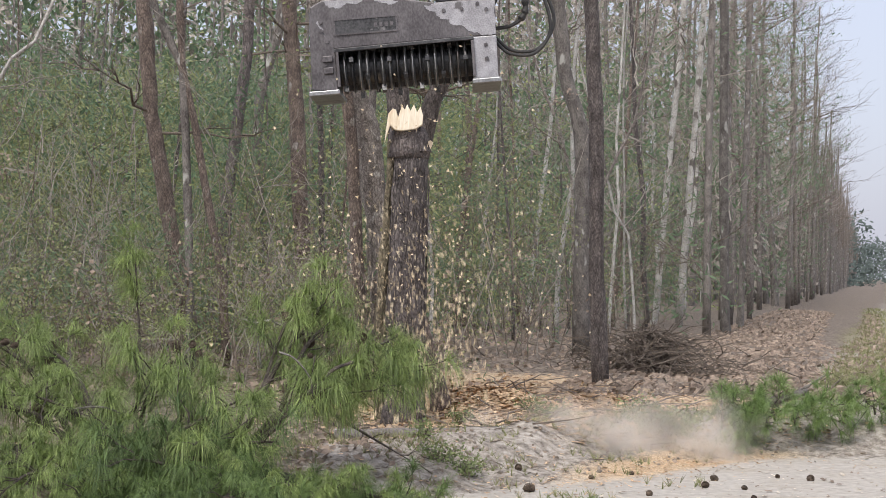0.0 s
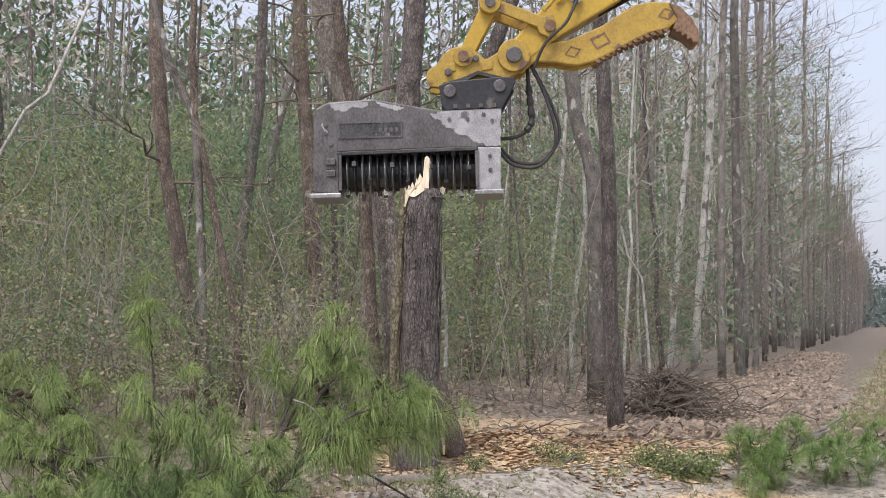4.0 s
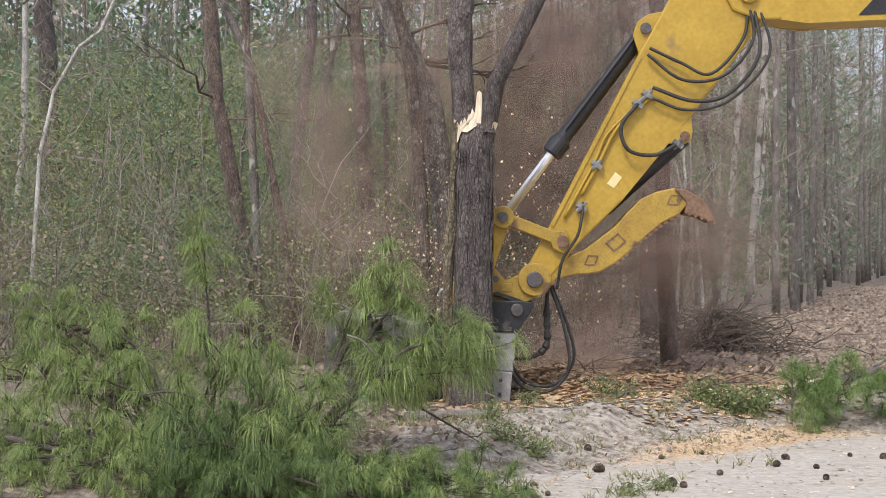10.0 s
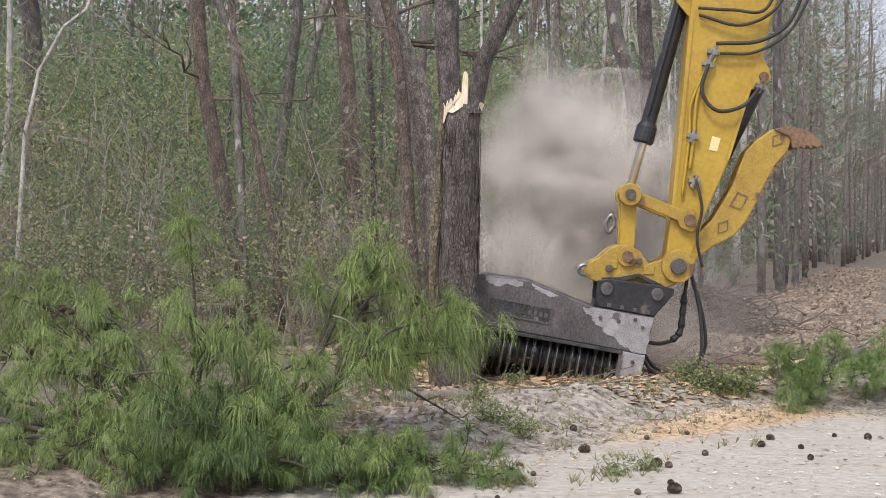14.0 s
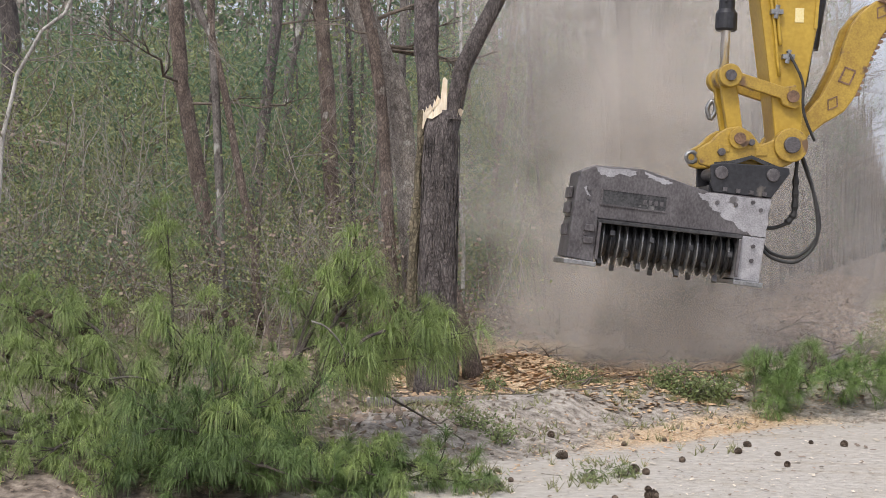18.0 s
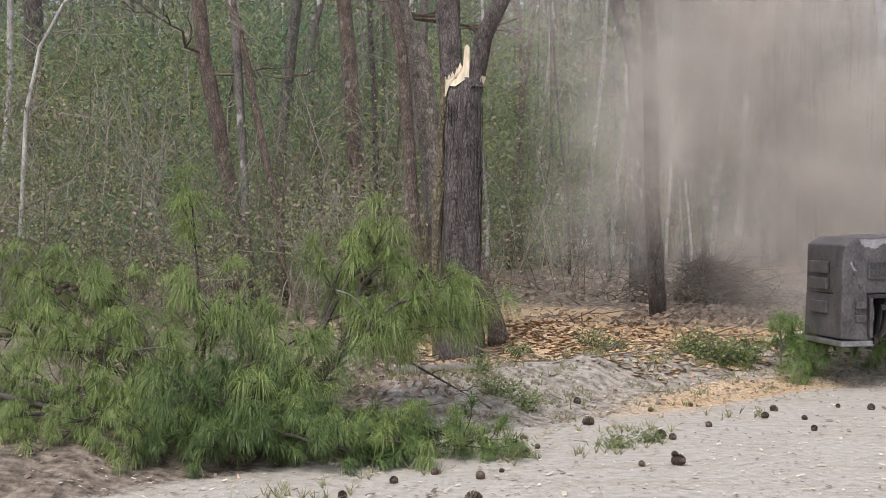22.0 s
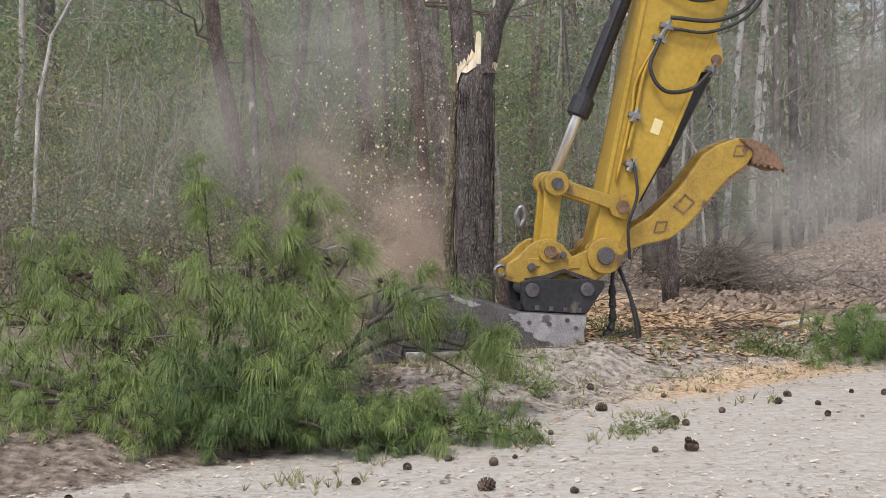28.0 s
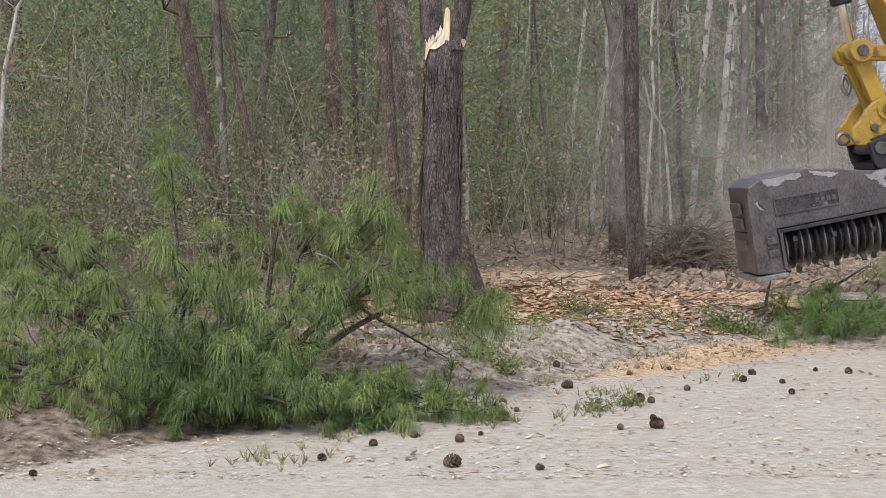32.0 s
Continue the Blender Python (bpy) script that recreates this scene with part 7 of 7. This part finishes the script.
    walk(PUFF_6, [(0.0, pose(-0.4, 15.9, -5)), (27.2, pose(-0.4, 15.9, -2.5)), (27.7, pose(-0.4, 15.9, 0.3)), (28.0, pose(-0.42, 15.9, 0.95)), (28.4, pose(-0.5, 16.0, 1.5)), (28.8, pose(-0.45, 16.1, 2.1)), (29.3, pose(-0.4, 16.3, 2.9)), (29.8, pose(-0.3, 16.6, 3.7)), (30.5, pose(0.0, 17, 5.2)), (32.0, pose(1, 18, 9.0))])
    walk(VEIL_3, [(0.0, pose(-1.2, 17.0, -8)), (23.8, pose(-1.2, 17.0, -6.0)), (25.0, pose(-1.3, 17.0, 0.2)), (26.0, pose(-1.6, 17.0, 2.4)), (28.0, pose(-2.0, 17.1, 2.9)), (29.5, pose(-2.2, 17.2, 4.0)), (31.0, pose(-2.5, 17.3, 6.0)), (32.0, pose(-2.6, 17.3, 7.2))])
    walk(VEIL_4, [(0.0, pose(4.6, 21.5, -6)), (17.5, pose(4.6, 21.5, -5)), (21.0, pose(4.6, 21.5, 1.6)), (25.0, pose(4.8, 21.5, 1.7)), (28.0, pose(5.0, 21.5, 1.8)), (32.0, pose(5.2, 21.8, 1.7))])
    walk(PUFF_7, [(0.0, pose(-0.15, 15.6, -3)), (1.6, pose(-0.15, 15.6, 1.0)), (1.85, pose(-0.1, 15.6, 3.9)), (2.0, pose(-0.15, 15.6, 4.7)), (2.3, pose(-0.2, 15.7, 6.0)), (3.0, pose(-0.3, 16, 9)), (32.0, pose(-1, 18, 24))])
    walk(GROUND_DUST, [(0.0, pose(2.1, 13.4, 0.06)), (0.5, pose(2.4, 13.5, -0.12)), (1.0, pose(2.8, 13.6, -0.5)), (23.2, pose(3.4, 13.2, -0.8)), (23.7, pose(3.2, 13.3, 0.25)), (24.3, pose(2.8, 13.3, 0.25)), (25.0, pose(2.6, 13.4, 0.16)), (25.6, pose(2.4, 13.5, 0.1)), (26.4, pose(2.2, 13.6, -0.7)), (32.0, pose(2.2, 13.6, -0.8))])
    for k, (ob, sx, fall) in enumerate(zip(CHIPS, (0.0, 0.05, -0.1, 0.1, 0.0), (0.55, 0.7, 0.8, 1.0, 1.2))):
        low = pose(0.3, 14.2, -3.2)
        keyed = [(0.0, pose(0.25 + sx, 14.0, (-2.6, 0.9, 1.3, 1.9, 1.6)[k], 0, 0, 0)), (0.5, pose(0.3 + sx, 13.9, (-2.8, -2.0, -1.2, 0.6, 0.4)[k], 0, 20, 0)), (1.0, low), (1.55, low)]
        if k < 4:
            keyed += [(1.8, pose(0.2 + sx, 14.2, 2.5)), (2.0, pose(0.17 + sx, 14.0, (2.3, 1.9, 1.7, 1.5)[k], 0, 8, 0)), (2.25, pose(0.2 + sx, 13.9, (1.0, 1.4, 1.3, 1.3)[k], 0, 14, 0)), (2.6, pose(0.2 + sx, 13.8, (-1.6, -0.4, 0.2, 0.7)[k], 0, 25, 0)), (3.1, low)]
        if k > 1:
            keyed += [(5.3, low), (5.7, pose(0.4, 15.6, 1.5)), (6.2, pose(0.6, 15.6, 2.3, 0, 15, 0)), (7.0, pose(0.5, 15.7, 2.6, 0, 30, 0)), (8.0, pose(0.2, 15.8, 2.4, 0, 45, 0)), (9.0, pose(0.1, 15.8, 2.0, 0, 60, 0)), (10.2, pose(0.1, 15.8, 1.0, 0, 75, 0)), (11.0, low)]
        if k == 3:
            keyed += [(23.4, low), (23.8, pose(2.9, 13.4, 0.4)), (24.5, pose(2.5, 13.3, 0.5, 0, 20, 0)), (25.2, pose(2.2, 13.3, 0.2, 0, 40, 0)), (25.8, low)]
        if k == 2:
            keyed += [(27.4, low), (27.8, pose(-0.5, 15.4, 1.5)), (28.2, pose(-0.6, 15.4, 2.2, 0, 20, 0)), (28.8, pose(-0.6, 15.4, 1.4, 0, 45, 0)), (29.4, low)]
        walk(ob, keyed + [(32.0, low)])
    walk(SPLINTER_1, [(0.0, pose(0.12, 15.4, 0.5, 0, 90, 0)), (6.1, pose(0.12, 15.4, 0.5, 0, 80, 0)), (6.5, pose(3.3, 16.5, 1.5, 0, 65, 0)), (6.8, pose(3.0, 16.5, 1.25, 0, 10, 20)), (7.0, pose(2.0, 16.4, 1.1, 0, -40, 20)), (7.3, pose(3.3, 15.6, 0.25, 0, -10, 20)), (32.0, pose(3.3, 15.6, 0.25, 0, -10, 20))])
    walk(SPLINTER_2, [(0.0, pose(0.15, 15.2, 0.4, 0, 90, 0)), (12.2, pose(0.15, 15.2, 0.4, 0, 90, 0)), (12.8, pose(0.75, 15.0, 0.85, 0, 50, 0)), (13.1, pose(0.70, 15.0, 1.0, 0, 55, 0)), (13.4, pose(0.75, 15.2, 0.7, 0, 90, 0)), (13.8, pose(0.2, 15.5, 0.35, 0, 95, 0)), (32.0, pose(0.2, 15.5, 0.35, 0, 95, 0))])
    ba, bb, bc, bd = (ob.matrix_basis.translation.copy() for ob in (LIMB_A, LIMB_B, LIMB_C, LIMB_D))

    def lift(b, dx, dz, up, turn=0):
        return pose(b.x + dx, b.y, b.z + dz, 0, up, turn)

    walk(LIMB_A, [(0.0, lift(ba, 0, 0, 0)), (24.2, lift(ba, 0, 0, 0)), (24.8, lift(ba, 0.05, 0.05, -6)), (25.2, lift(ba, 0.1, 0.12, -14)), (25.5, lift(ba, 0.1, 0.15, -16)), (26.3, lift(ba, 0.05, 0.05, 6)), (27.5, lift(ba, 0.0, 0.0, 24)), (28.0, lift(ba, 0.0, 0.0, 20)), (28.7, lift(ba, 0.0, 0.0, 22)), (29.3, lift(ba, -0.55, -0.05, 24)), (29.7, lift(ba, -0.4, -0.05, 26)), (30.0, lift(ba, 0.1, -0.05, 28)), (30.6, lift(ba, 0.2, 0.0, 16)), (32.0, lift(ba, 0.2, 0.0, 16))])
    walk(LIMB_B, [(0.0, lift(bb, 0, 0, 0)), (24.2, lift(bb, 0, 0, 0)), (25.0, lift(bb, -0.05, 0.03, -8)), (25.5, lift(bb, -0.15, 0.03, -14)), (27.5, lift(bb, -0.3, 0.0, -16)), (28.0, lift(bb, -0.3, 0.0, -14)), (28.8, lift(bb, -0.35, 0.1, -26)), (29.2, lift(bb, -0.55, 0.2, -40)), (29.5, lift(bb, -0.55, 0.2, -42)), (29.9, lift(bb, -0.2, 0.1, -8)), (30.3, lift(bb, -0.1, 0.0, 10)), (32.0, lift(bb, -0.1, 0.0, 10))])
    walk(LIMB_C, [(0.0, lift(bc, 0, 0, 0)), (24.2, lift(bc, 0, 0, 0)), (25.0, lift(bc, 0.05, 0.05, -8)), (25.5, lift(bc, 0.05, 0.08, -18)), (27.5, lift(bc, 0.05, 0.03, 0)), (28.0, lift(bc, 0.1, 0.05, -6)), (29.0, lift(bc, -0.4, -0.05, 12)), (29.6, lift(bc, -0.6, -0.1, 14)), (30.1, lift(bc, 0.2, 0.0, 10)), (31.0, lift(bc, 0.15, 0.02, -4)), (32.0, lift(bc, 0.15, 0.02, -4))])
    walk(LIMB_D, [(0.0, lift(bd, 0, 0, 0)), (28.2, lift(bd, 0, 0, 0)), (28.6, lift(bd, 0.0, 0.1, 28)), (28.9, lift(bd, 0.05, 0.25, 62)), (29.2, lift(bd, 0.1, 0.35, 92)), (29.5, lift(bd, 0.05, 0.3, 96)), (29.75, lift(bd, 0.0, 0.2, 62)), (30.1, lift(bd, 0.0, 0.05, 14)), (30.5, lift(bd, 0.0, 0.0, 2)), (32.0, lift(bd, 0.0, 0.0, 2))])
    for k, ob in enumerate(UPPER):
        b = ob.matrix_basis.translation.copy()
        walk(ob, [(0.0, lift(b, 0, 0, 0)), (24.2, lift(b, 0, 0, 0)), (25.2, lift(b, -0.05, 0.02, -8)), (26.3, lift(b, -0.25, 0.0, -14)), (27.5, lift(b, -0.45, -0.1, -22)), (28.4, lift(b, -0.55, -0.15, -30)), (29.0, lift(b, -0.95, -0.25, -50)), (29.6, lift(b, -1.0, -0.28, -52)), (30.2, lift(b, -0.35, -0.15, -18)), (30.8, lift(b, -0.2, -0.05, -10)), (32.0, lift(b, -0.2, -0.05, -10))])
    for b in PUSHED:
        p = b.matrix_basis.translation.copy()
        q = pose(p.x + (0.45 if p.x < 3.3 else 0.12), p.y + 0.1, p.z - 0.15, 0, 6, 0)
        walk(b, [(0.0, pose(p.x, p.y, p.z)), (22.8, pose(p.x, p.y, p.z)), (23.6, pose(p.x + 0.15, p.y, p.z + 0.02, 0, -6, 0)), (24.4, q), (32.0, q)])
    be = LIMB_E.matrix_basis.translation.copy()
    walk(LIMB_E, [(0.0, lift(be, 0, 0, 0)), (28.2, lift(be, 0, 0, 0)), (28.8, lift(be, -0.1, 0.1, 40)), (29.2, lift(be, -0.2, 0.2, 74)), (29.6, lift(be, -0.25, 0.2, 66)), (29.9, lift(be, -0.1, 0.1, 20)), (30.3, lift(be, 0, 0.0, 2)), (32.0, lift(be, 0, 0.0, 2))])


motions()
